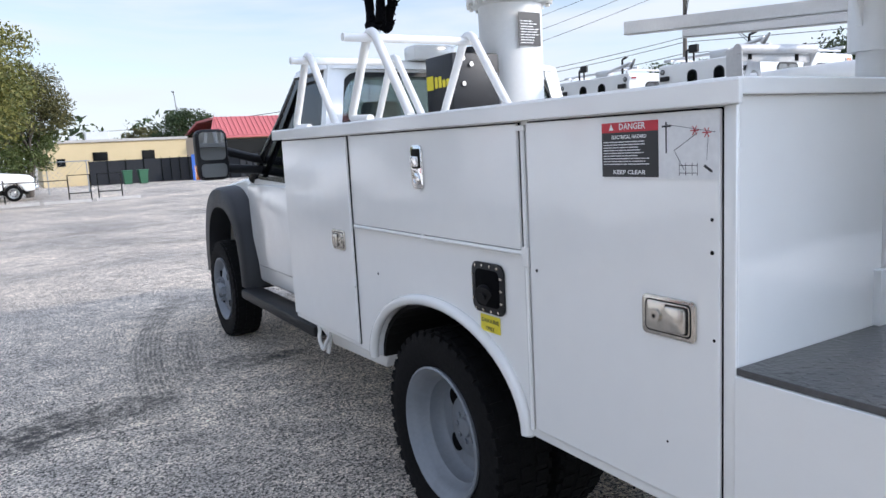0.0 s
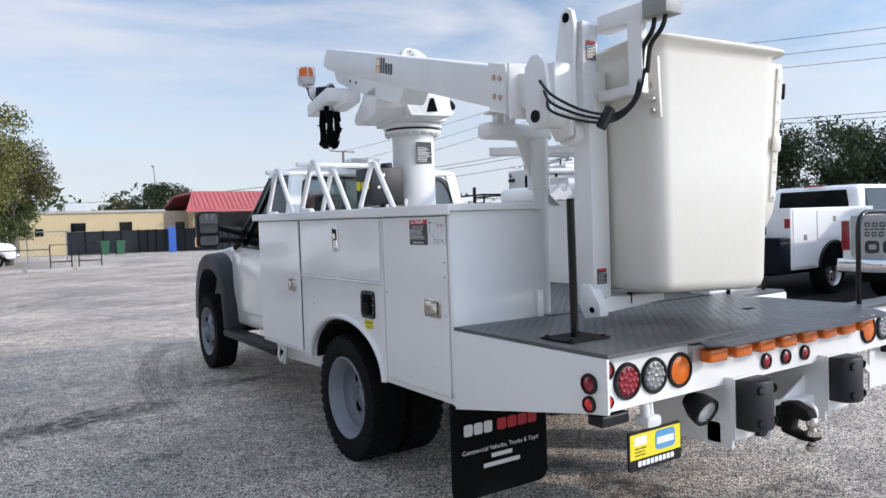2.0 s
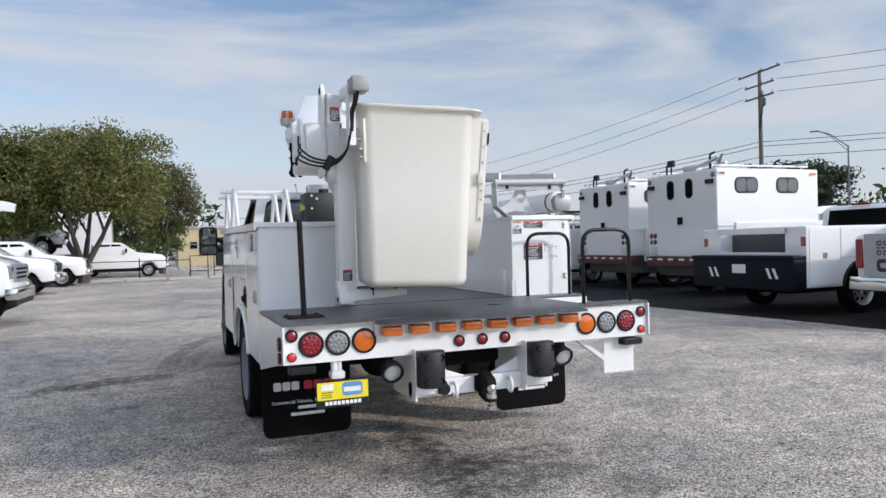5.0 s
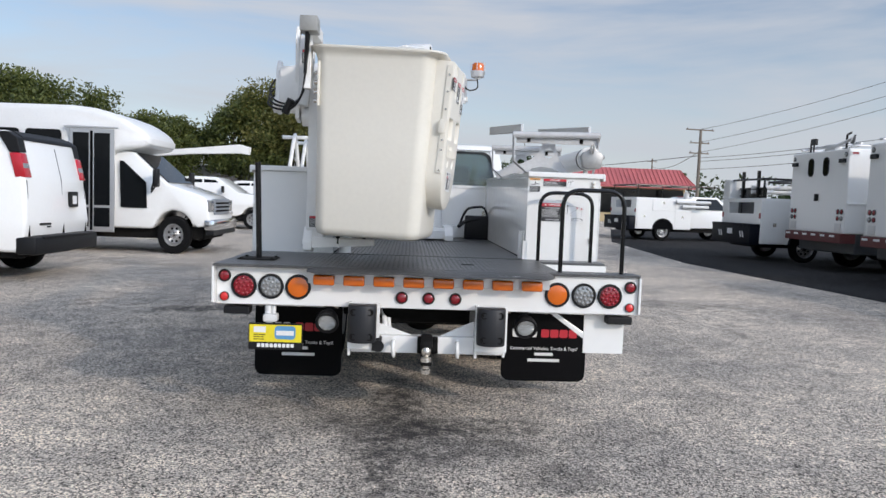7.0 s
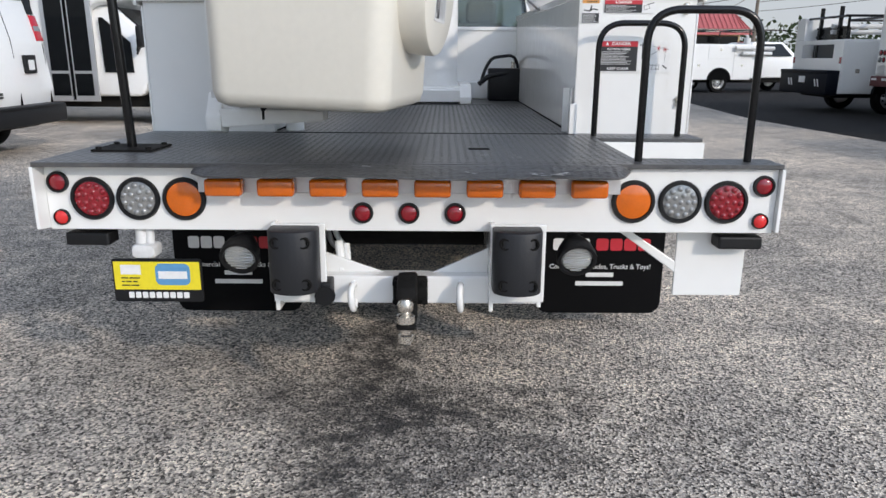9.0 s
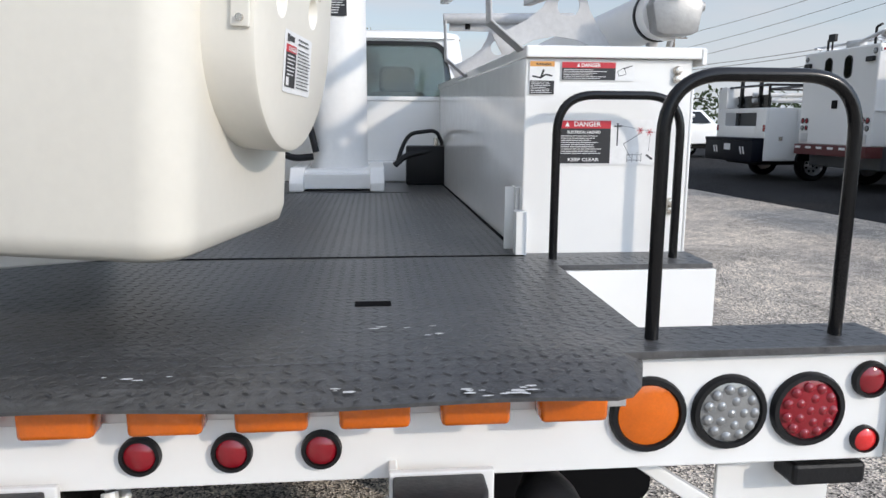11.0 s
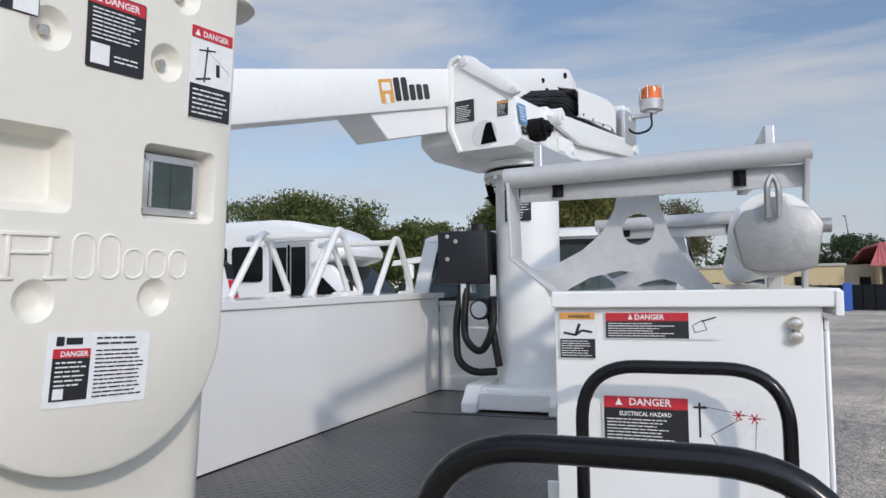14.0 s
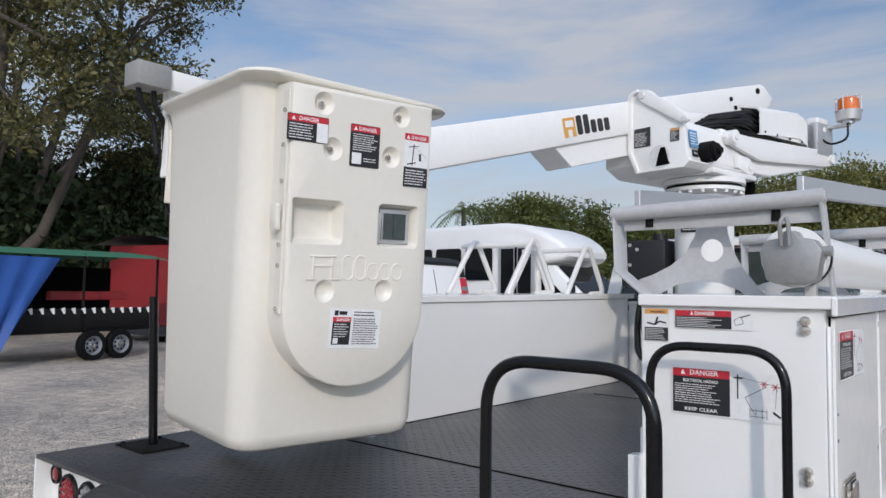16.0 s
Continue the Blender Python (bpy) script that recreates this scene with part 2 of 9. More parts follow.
def prism(bm, pts, axis, a, b, bev=0.0, mi=0, seg=2, m=None):
    """A polygon drawn in the two other axes (in x, y, z order), pushed from a to b along the axis."""
    t = bmesh.new()
    def co(p, d):
        return {"x": (d, p[0], p[1]), "y": (p[0], d, p[1]), "z": (p[0], p[1], d)}[axis]
    lo, hi = [t.verts.new(co(p, a)) for p in pts], [t.verts.new(co(p, b)) for p in pts]
    n = len(pts)
    t.faces.new(lo), t.faces.new(hi)
    for i in range(n):
        t.faces.new((lo[i], lo[(i + 1) % n], hi[(i + 1) % n], hi[i]))
    bmesh.ops.recalc_face_normals(t, faces=t.faces[:])
    if bev:
        bmesh.ops.bevel(t, geom=t.edges[:], offset=bev, segments=seg, affect="EDGES", profile=0.5)
    return merge(bm, t, mi, m)


def rod(bm, p, q, r, r2=None, n=12, mi=0):
    p, q = Vector(p), Vector(q)
    t = bmesh.new()
    bmesh.ops.create_cone(t, cap_ends=True, segments=n, radius1=r, radius2=r if r2 is None else r2, depth=(q - p).length)
    m = Matrix.Translation((p + q) / 2) @ (q - p).to_track_quat("Z", "Y").to_matrix().to_4x4()
    return merge(bm, t, mi, m)


def tube(bm, pts, r, n=10, mi=0, bend=0.0):
    """A round tube along a line of points; bend rounds the corners to that radius."""
    P = [Vector(p) for p in pts]
    if bend:
        Q = [P[0]]
        for a, b, c in zip(P, P[1:], P[2:]):
            u, v = (a - b), (c - b)
            k = min(bend, u.length * 0.48, v.length * 0.48)
            s, e = b + u.normalized() * k, b + v.normalized() * k
            Q += [(1 - i / 10) ** 2 * s + 2 * (i / 10) * (1 - i / 10) * b + (i / 10) ** 2 * e for i in range(11)]
        P = Q + [P[-1]]
    rings, up = [], None
    for i, p in enumerate(P):
        d = (P[min(i + 1, len(P) - 1)] - P[max(i - 1, 0)]).normalized()
        if up is None:
            up = d.orthogonal().normalized()
        up = (up - d * up.dot(d)).normalized()
        w = d.cross(up)
        rings.append([bm.verts.new(p + r * (math.cos(2 * math.pi * k / n) * up + math.sin(2 * math.pi * k / n) * w)) for k in range(n)])
    for a, b in zip(rings, rings[1:]):
        for k in range(n):
            bm.faces.new((a[k], a[(k + 1) % n], b[(k + 1) % n], b[k])).material_index = mi
    bm.faces.new(rings[0]).material_index = mi
    bm.faces.new(rings[-1]).material_index = mi
    return bm


def lathe(bm, prof, n=32, mi=0, m=None, cap=True):
    """Profile of (radius, height) turned about z."""
    t = bmesh.new()
    rings = [[t.verts.new((r * math.cos(2 * math.pi * k / n), r * math.sin(2 * math.pi * k / n), z)) for k in range(n)] for r, z in prof]
    for a, b in zip(rings, rings[1:]):
        for k in range(n):
            t.faces.new((a[k], a[(k + 1) % n], b[(k + 1) % n], b[k]))
    for r in (rings[0], rings[-1]) if cap else ():
        t.faces.new(r)
    bmesh.ops.remove_doubles(t, verts=t.verts[:], dist=1e-6)
    return merge(bm, t, mi, m)


def loft(bm, sections, mi=0, cap=True, closed=True):
    """Skin through sections that have the same number of points."""
    S = [[bm.verts.new(p) for p in s] for s in sections]
    n = len(S[0])
    for a, b in zip(S, S[1:]):
        for k in range(n if closed else n - 1):
            bm.faces.new((a[k], a[(k + 1) % n], b[(k + 1) % n], b[k])).material_index = mi
    if cap:
        bm.faces.new(S[0]).material_index = mi
        bm.faces.new(S[-1]).material_index = mi
    return bm


def rrect(x0, x1, y0, y1, r, n=4):
    """Points of a rounded rectangle."""
    out = []
    for cx, cy, a in ((x1 - r, y1 - r, 0), (x0 + r, y1 - r, 90), (x0 + r, y0 + r, 180), (x1 - r, y0 + r, 270)):
        out += [(cx + r * math.cos(radians(a + 90 * i / n)), cy + r * math.sin(radians(a + 90 * i / n))) for i in range(n + 1)]
    return out


FLAT_REAR = Matrix(((1, 0, 0, 0), (0, 0, -1, 0), (0, 1, 0, 0), (0, 0, 0, 1)))  # drawn in x, y; faces -y
FLAT_LEFT = Matrix(((0, 0, -1, 0), (-1, 0, 0, 0), (0, 1, 0, 0), (0, 0, 0, 1)))  # faces -x
FLAT_RIGHT = Matrix(((0, 0, 1, 0), (1, 0, 0, 0), (0, 1, 0, 0), (0, 0, 0, 1)))  # faces +x


def letters(bm, text, x, y, size, mi=0, lift=0.0012, align="LEFT", width=None, bold=0.0):
    """Words with the built-in font, drawn in x, y at the height lift."""
    cu = bpy.data.curves.new("words", "FONT")
    cu.body, cu.size, cu.align_x, cu.offset, cu.resolution_u = text, size, align, bold, 2
    ob = bpy.data.objects.new("words", cu)
    scene.collection.objects.link(ob)
    bpy.context.view_layer.update()
    me = bpy.data.meshes.new_from_object(ob.evaluated_get(bpy.context.evaluated_depsgraph_get()))
    t = bmesh.new()
    t.from_mesh(me)
    w = max((v.co.x for v in t.verts), default=1) - min((v.co.x for v in t.verts), default=0)
    k = width / w if width and w else 1
    merge(bm, t, mi, Matrix.Translation((x, y, lift)) @ Matrix.Diagonal((k, 1, 1, 1)))
    bpy.data.objects.remove(ob)
    bpy.data.curves.remove(cu)
    bpy.data.meshes.remove(me)
    return bm


def plate(bm, x0, x1, y0, y1, mi=0, z=0.0, h=0.001, r=0.0):
    """A thin printed field in x, y."""
    t = bmesh.new()
    pts = rrect(x0, x1, y0, y1, r) if r else [(x0, y0), (x1, y0), (x1, y1), (x0, y1)]
    lo, hi = [t.verts.new((*p, z)) for p in pts], [t.verts.new((*p, z + h)) for p in pts]
    t.faces.new(hi)
    n = len(pts)
    for i in range(n):
        t.faces.new((lo[i], lo[(i + 1) % n], hi[(i + 1) % n], hi[i]))
    return merge(bm, t, mi)


def bars(bm, x0, x1, y0, y1, n, mi=0, z=0.0022, ragged=0.25):
    """Writing too small to read, as plain bars."""
    rnd = random.Random(int((x0 + y0 + x1) * 1e4) + n)
    d = (y1 - y0) / n
    for i in range(n):
        x, end = x0, x1 - (x1 - x0) * ragged * rnd.random()
        if n == 1:
            plate(bm, x0, end, y1 - 0.75 * d, y1 - 0.3 * d, mi, z, 0.0006)
            continue
        while x < end - d * 0.4:
            w = min(end - x, d * rnd.uniform(0.9, 3.2))
            za = z + 0.0006
            q = ((x, y1 - (i + 0.72) * d), (x + w, y1 - (i + 0.72) * d), (x + w, y1 - (i + 0.38) * d), (x, y1 - (i + 0.38) * d))
            bm.faces.new([bm.verts.new((px, py, za)) for px, py in q]).material_index = mi
            x += w + d * 0.3
    return bm


def stroke(bm, pts, w, mi=1, z=0.0014):
    """A printed line of width w through points in x, y."""
    for (ax, ay), (bx, by) in zip(pts, pts[1:]):
        d = Vector((bx - ax, by - ay))
        if d.length < 1e-6:
            continue
        n = Vector((-d.y, d.x)).normalized() * w / 2
        f = bm.faces.new([bm.verts.new((*p, z)) for p in ((ax - n.x, ay - n.y), (bx - n.x, by - n.y), (bx + n.x, by + n.y), (ax + n.x, ay + n.y))])
        f.material_index = mi
    return bm


# ---- the bucket truck ----
truck = thing("bucket_truck", "white utility bucket truck with folded boom parked on asphalt", "truck", (2.5, 2.2, 0))
TR = Matrix.Translation((-2.5, -2.2, 0))


def tp(name, bm, materials, parent=None, label="", smooth=None):
    """A part of the truck, drawn in world metres."""
    bm.transform(TR)
    return part(name, bm, materials, parent or truck, label, smooth)


def flat(m, x, y, z, draw):
    """A printed sheet drawn flat, then set on a face of the truck."""
    t = bmesh.new()
    draw(t)
    t.transform(Matrix.Translation((x, y, z)) @ m)
    return t


# signs, each drawn from its lower left corner
def sign_hazard(b, w=0.321, h=0.137):
    plate(b, 0, w, 0, h, W, 0, 0.001, 0.006)
    plate(b, 0.004, w * 0.53, 0.004, h * 0.80, K, 0.001)
    plate(b, 0.004, w * 0.53, h * 0.80, h - 0.004, R, 0.001)
    letters(b, "DANGER", w * 0.30, h * 0.845, h * 0.15, W, 0.0025, "CENTER", bold=0.0004)
    b.faces.new([b.verts.new((w * p, h * q, 0.0025)) for p, q in ((0.085, 0.84), (0.13, 0.84), (0.1075, 0.95))]).material_index = W
    letters(b, "ELECTRICAL HAZARD", w * 0.27, h * 0.69, h * 0.085, W, 0.0025, "CENTER", w * 0.32, 0.0003)
    bars(b, w * 0.03, w * 0.50, h * 0.23, h * 0.66, 9, W, 0.0022, 0.35)
    letters(b, "KEEP CLEAR", w * 0.27, h * 0.08, h * 0.10, W, 0.0025, "CENTER", w * 0.30, 0.0003)
    x0 = w * 0.56
    stroke(b, [(x0 + 0.012, h * 0.92), (x0 + 0.012, h * 0.42)], 0.004, K)
    stroke(b, [(x0, h * 0.85), (x0 + 0.026, h * 0.85)], 0.004, K)
    stroke(b, [(x0 + 0.012, h * 0.88), (w * 0.97, h * 0.72)], 0.001, K)
    stroke(b, [(w * 0.74, h * 0.14), (w * 0.66, h * 0.46), (w * 0.84, h * 0.72)], 0.0014, K)
    for q in (0.10, 0.22):
        stroke(b, [(w * 0.70, h * q), (w * 0.84, h * q)], 0.0014, K)
    for p in (0.70, 0.75, 0.80, 0.84):
        stroke(b, [(w * p, h * 0.06), (w * p, h * 0.26)], 0.0014, K)
    stroke(b, [(w * 0.92, h * 0.70), (w * 0.91, h * 0.30)], 0.001, K)
    for p, q in ((0.82, 0.76), (0.91, 0.72)):
        for a in range(6):
            stroke(b, [(w * p, h * q), (w * p + 0.011 * math.cos(a * 1.05), h * q + 0.011 * math.sin(a * 1.05))], 0.0022, R)
    stroke(b, [(w * 0.89, h * 0.22), (w * 0.95, h * 0.12)], 0.006, K)


def sign_stability(b, w=0.225, h=0.056):
    plate(b, 0, w, 0, h, W, 0, 0.001, 0.004)
    plate(b, 0.002, w * 0.74, 0.002, h * 0.66, K, 0.001)
    plate(b, 0.002, w * 0.74, h * 0.66, h - 0.002, R, 0.001)
    letters(b, "DANGER", w * 0.40, h * 0.72, h * 0.26, W, 0.0025, "CENTER", bold=0.0004)
    b.faces.new([b.verts.new((w * p, h * q, 0.0025)) for p, q in ((0.21, 0.72), (0.255, 0.72), (0.2325, 0.92))]).material_index = W
    bars(b, w * 0.03, w * 0.7, h * 0.08, h * 0.62, 6, W, 0.0022, 0.45)
    stroke(b, [(w * 0.79, h * 0.25), (w * 0.77, h * 0.5), (w * 0.86, h * 0.7), (w * 0.89, h * 0.35), (w * 0.79, h * 0.25)], 0.0016, K)
    stroke(b, [(w * 0.85, h * 0.65), (w * 0.97, h * 0.8)], 0.003, K)


def sign_fall(b, w=0.078, h=0.1):
    plate(b, 0, w, 0, h, W, 0, 0.001, 0.004)
    plate(b, 0.002, w - 0.002, h * 0.83, h - 0.002, O, 0.001)
    plate(b, 0.002, w - 0.002, 0.002, h * 0.42, K, 0.001)
    letters(b, "WARNING", w * 0.55, h * 0.865, h * 0.085, K, 0.0025, "CENTER", w * 0.6, 0.0003)
    bars(b, w * 0.06, w * 0.92, h * 0.05, h * 0.40, 7, W, 0.0022, 0.3)
    stroke(b, [(w * 0.12, h * 0.55), (w * 0.45, h * 0.50), (w * 0.62, h * 0.60), (w * 0.9, h * 0.56)], 0.005, K)
    stroke(b, [(w * 0.45, h * 0.50), (w * 0.56, h * 0.74)], 0.006, K)


def sign_fuel(b, w=0.12, h=0.075):
    plate(b, 0, w, 0, h, Y, 0, 0.001)
    letters(b, "GASOLINE", w * 0.5, h * 0.56, h * 0.32, K, 0.0025, "CENTER", w * 0.88, 0.0003)
    letters(b, "ONLY", w * 0.5, h * 0.12, h * 0.32, K, 0.0025, "CENTER", w * 0.44, 0.0003)


def sign_small(b, w, h, top=R):
    plate(b, 0, w, 0, h, K, 0, 0.001, 0.003)
    if top is not None:
        plate(b, 0.002, w - 0.002, h * 0.82, h - 0.002, top, 0.001)
    bars(b, w * 0.08, w * 0.92, h * 0.06, h * 0.78, 9, W, 0.0022, 0.35)


def latch_mesh(b, w=0.125, h=0.105):
    """A stainless paddle latch: bevelled pan, paddle and lock."""
    prism(b, rrect(-w / 2, w / 2, -h / 2, h / 2, 0.014), "z", 0, 0.006, 0.002)
    prism(b, rrect(-w * 0.43, w * 0.43, -h * 0.40, h * 0.40, 0.012), "z", 0.0055, 0.0068, 0.0004, 1)
    prism(b, rrect(-w * 0.405, w * 0.405, -h * 0.37, h * 0.37, 0.01), "z", 0.006, 0.0078, 0.001)
    prism(b, rrect(-w * 0.05, w * 0.39, -h * 0.33, h * 0.33, 0.009), "z", 0.007, 0.0086, 0.0004, 1)
    prism(b, rrect(-w * 0.02, w * 0.36, -h * 0.30, h * 0.30, 0.008), "z", 0.006, 0.017, 0.003)
    rod(b, (-w * 0.22, 0, 0.005), (-w * 0.22, 0, 0.014), 0.016, n=14)
    rod(b, (-w * 0.22, 0, 0.014), (-w * 0.22, 0, 0.0145), 0.005, n=8, mi=1)


# chassis
b = B()
for x in (2.08, 2.84):
    box(b, x, x + 0.08, 0.0, 6.6, 0.56, 0.76, 0.004)
for y in (0.35, 1.3, 3.0, 4.2):
    box(b, 2.1, 2.9, y, y + 0.1, 0.6, 0.72, 0.004)
tp("chassis_frame", b, UNDER)
b = B()
rod(b, (1.5, 2.19, 0.41), (3.5, 2.19, 0.41), 0.06)
lathe(b, [(0.0, -0.17), (0.12, -0.13), (0.19, 0), (0.12, 0.13), (0.0, 0.17)], 18, 0, Matrix.Translation((2.5, 2.2, 0.41)) @ pose(0, 0, 0, 90))
tp("rear_axle", b, UNDER)
b = B()
rod(b, (1.55, 6.0, 0.41), (3.45, 6.0, 0.41), 0.05)
tp("front_axle", b, UNDER)
b = B()
box(b, 1.95, 3.1, 2.95, 4.6, 0.42, 0.62, 0.05)
tp("transmission", b, UNDER)
b = B()
box(b, 2.2, 2.8, 0.25, 1.4, 0.62, 0.93, 0.03)
tp("fuel_tank", b, UNDER)
b = B()
box(b, 1.85, 3.15, 0.0, 3.5, 0.90, 0.985, 0.01)
tp("deck_support", b, UNDER)


def rim_profile(r, w, dish):
    lip = w * 0.5
    if dish < 0:
        # outer wheel of a pair: stepped barrel down to a deep disc
        return [(0.0, dish), (r * 0.46, dish), (r * 0.50, dish - 0.008), (r * 0.72, dish - 0.006), (r * 0.77, dish + 0.010), (r * 0.795, dish + 0.04), (r * 0.80, dish + 0.055), (r * 0.85, dish + 0.066), (r * 0.87, dish + 0.09), (r * 0.93, lip - 0.024), (r * 0.965, lip - 0.018), (r * 0.985, lip - 0.004), (r * 1.01, lip), (r * 1.04, lip - 0.004), (r * 1.02, w * 0.38), (r * 0.9, -lip), (0.0, -lip)]
    return [(0.0, dish), (r * 0.42, dish), (r * 0.47, dish - 0.012), (r * 0.72, dish - 0.03), (r * 0.80, dish - 0.05), (r * 0.86, lip - 0.06), (r * 0.95, lip - 0.02), (r * 1.0, lip), (r * 1.04, lip), (r * 1.02, w * 0.4), (r * 0.9, -lip), (0.0, -lip)]


def tyre_profile(r, rr, w):
    return [(rr, -w * 0.42), (rr + (r - rr) * 0.45, -w * 0.52), (r * 0.95, -w * 0.48), (r * 0.995, -w * 0.38), (r, 0), (r * 0.995, w * 0.38), (r * 0.95, w * 0.48), (rr + (r - rr) * 0.45, w * 0.52), (rr, w * 0.42), (rr * 0.98, w * 0.2), (rr * 0.98, -w * 0.2)]


def wheel_parts(place, parent, c, r, rr, w, side, dish, rim_mat, tread=True, holes=8, nuts=10, hubcap=None, blocks=40):
    """One wheel: hub with tyre and rim below it. side -1 shows its face to -x."""
    m = Matrix.Translation(c) @ Matrix(((0, 0, side, 0), (0, 1, 0, 0), (1, 0, 0, 0), (0, 0, 0, 1)))
    b = B()
    prof = [(0, dish + 0.022), (rr * 0.14, dish + 0.02), (rr * 0.16, dish + 0.01), (rr * 0.27, dish + 0.008), (rr * 0.28, dish + 0.0), (rr * 0.28, dish - 0.05), (0, dish - 0.05)] if dish < 0 else [(0, dish + 0.055), (rr * 0.18, dish + 0.05), (rr * 0.22, dish + 0.03), (rr * 0.28, dish + 0.0), (rr * 0.28, dish - 0.05), (0, dish - 0.05)]
    lathe(b, prof, 20, 0, m)
    for i in range(nuts):
        a = 2 * math.pi * i / nuts
        p = Vector((rr * (0.225 if dish < 0 else 0.36) * math.cos(a), rr * (0.225 if dish < 0 else 0.36) * math.sin(a), 0))
        t = B()
        rod(t, p + Vector((0, 0, dish - 0.01)), p + Vector((0, 0, dish + (0.018 if dish < 0 else 0.035))), 0.011, n=6)
        merge(b, t, 0, m)
    hub = place("wheel", b, hubcap or rim_mat, parent, smooth=40)
    b = B()
    lathe(b, tyre_profile(r, rr, w), 48, 0, m, cap=False)
    place("tyre", b, RUBBER, hub, "black tyre with block tread", smooth=40)
    if tread:
        b = B()
        for i in range(blocks):
            a = 2 * math.pi * i / blocks
            for z, k in ((-w * 0.30, 0), (0.0, 0.5), (w * 0.30, 0)):
                t = B()
                box(t, r - 0.01, r + 0.0035, -0.35 * 2 * math.pi * r / blocks, 0.35 * 2 * math.pi * r / blocks, z - w * 0.11, z + w * 0.11)
                merge(b, t, 0, m @ Matrix.Rotation(a + k * 2 * math.pi / blocks, 4, "Z"))
            for z in (-w * 0.45, w * 0.45):
                t = B()
                box(t, r * 0.93, r - 0.004, -0.3 * 2 * math.pi * r / blocks, 0.3 * 2 * math.pi * r / blocks, z - w * 0.04, z + w * 0.04)
                merge(b, t, 0, m @ Matrix.Rotation(a + math.pi / blocks, 4, "Z"))
        tagged(place("tread", b, RUBBER, hub), kind="stuff")
    b = B()
    lathe(b, rim_profile(rr, w, dish), 40, 0, m)
    # black plugs on the disc, painted shade in place of cut hand holes
    for i in range(holes):
        a = 2 * math.pi * (i + 0.5) / holes
        p = Vector((rr * (0.52 if dish < 0 else 0.62) * math.cos(a), rr * (0.52 if dish < 0 else 0.62) * math.sin(a), 0))
        t = B()
        rod(t, p + Vector((0, 0, dish - 0.06)), p + Vector((0, 0, dish - (0.0035 if dish < 0 else 0.012))), rr * (0.15 if dish < 0 else 0.115), n=20)
        merge(b, t, 1, m)
    place("rim", b, [rim_mat, DARK], hub, smooth=40)
    return hub


for side, x in ((-1, 1.42), (1, 3.58)):
    wheel_parts(tp, truck, (x, 2.19, 0.40), 0.402, 0.255, 0.235, side, -0.02, GREYSTEEL, holes=4, nuts=8)
    wheel_parts(tp, truck, (x - side * 0.27, 2.19, 0.40), 0.402, 0.255, 0.235, side, 0.085, GREYSTEEL, holes=4)
    wheel_parts(tp, truck, (2.5 + side * 0.955, 6.0, 0.405), 0.402, 0.255, 0.225, side, 0.10, GREYSTEEL, holes=4)

# deck
DECKMAT = mat("dark_tread_plate", (0.068, 0.068, 0.069), 0.36, 0.25, 0.5, 2.5, 45, 0.35, 70, spec=0.8, dirt=0.75, dirt_color=(0.19, 0.175, 0.155))
b = B()
prism(b, [(1.275, -0.155), (1.80, -0.155), (3.24, -0.12), (3.725, -0.115), (3.725, 0.03), (3.265, 0.03), (3.265, 0.655), (3.725, 0.655), (3.725, 0.851), (3.2, 0.851), (3.2, 0.806), (1.832, 0.806), (1.832, 0.851), (1.275, 0.851)], "z", 0.985, 1.0, 0.001, seg=1)
box(b, 1.835, 3.197, 0.812, 3.66, 0.985, 1.0)
deck = tp("deck", b, DECKMAT, None, "dark worn tread plate deck")
# loose tread sheet that hangs over the tail
b = B()
def sheet_edge(x):
    k = [(1.80, -0.18), (1.86, -0.245), (2.2, -0.26), (2.6, -0.266), (2.95, -0.27), (3.12, -0.272), (3.165, -0.25), (3.20, -0.17), (3.24, -0.06)]
    return float(np.interp(x, [p[0] for p in k], [p[1] for p in k]))


def sheet_z(k, x):
    return 1.0025 - 0.025 * max(0.0, (k - 0.35) / 0.65) ** 2 + 0.004 * k * math.sin(9 * x)


xs = [1.80 + 0.03 * i for i in range(49)]
S = [[(x, sheet_edge(x) * k, sheet_z(k, x)) for x in xs] for k in (0.0, 0.35, 0.6, 0.8, 1.0)]
S += [[(x, y, z - 0.006) for x, y, z in r] for r in reversed(S)]
loft(b, S, cap=False, closed=False)
tp("tread_sheet", b, DECKMAT, deck, "dark tread sheet hanging over the tail")
b = B()
for x0, x1, y0, y1 in ((1.835, 3.197, 0.804, 0.814), (1.831, 1.843, 0.9, 3.64), (3.185, 3.197, 0.95, 3.64), (1.84, 3.16, 3.62, 3.635), (2.0, 2.95, 2.80, 2.806)):
    box(b, x0, x1, y0, y1, 1.0, 1.0025)
tp("deck_seam", b, DARK, deck)
b = B()
rnd = random.Random(12)
for cx, cy, n in ((2.36, -0.19, 4), (2.72, -0.235, 3), (2.93, -0.255, 14), (2.80, 0.05, 4), (2.86, 0.0, 2)):
    for k in range(n):
        x, y, s = cx + rnd.uniform(-0.06, 0.06), cy + rnd.uniform(-0.012, 0.012), rnd.uniform(0.004, 0.014)
        a = rnd.uniform(-0.4, 0.4)
        f = [(x + s * 1.6 * math.cos(a + t * 1.26) * rnd.uniform(0.5, 1), y + s * 0.5 * math.sin(a + t * 1.26) * rnd.uniform(0.5, 1), (sheet_z(y / sheet_edge(x), x) if y < 0 else 1.0025) + 0.003) for t in range(5)]
        b.faces.new([b.verts.new(p) for p in f])
tagged(tp("worn_paint", b, WHITE_OLD, deck, "white scuffs on the tread sheet"), kind="stuff")
# slot not cut: a thin black block gives the darkness of the hole
b = B()
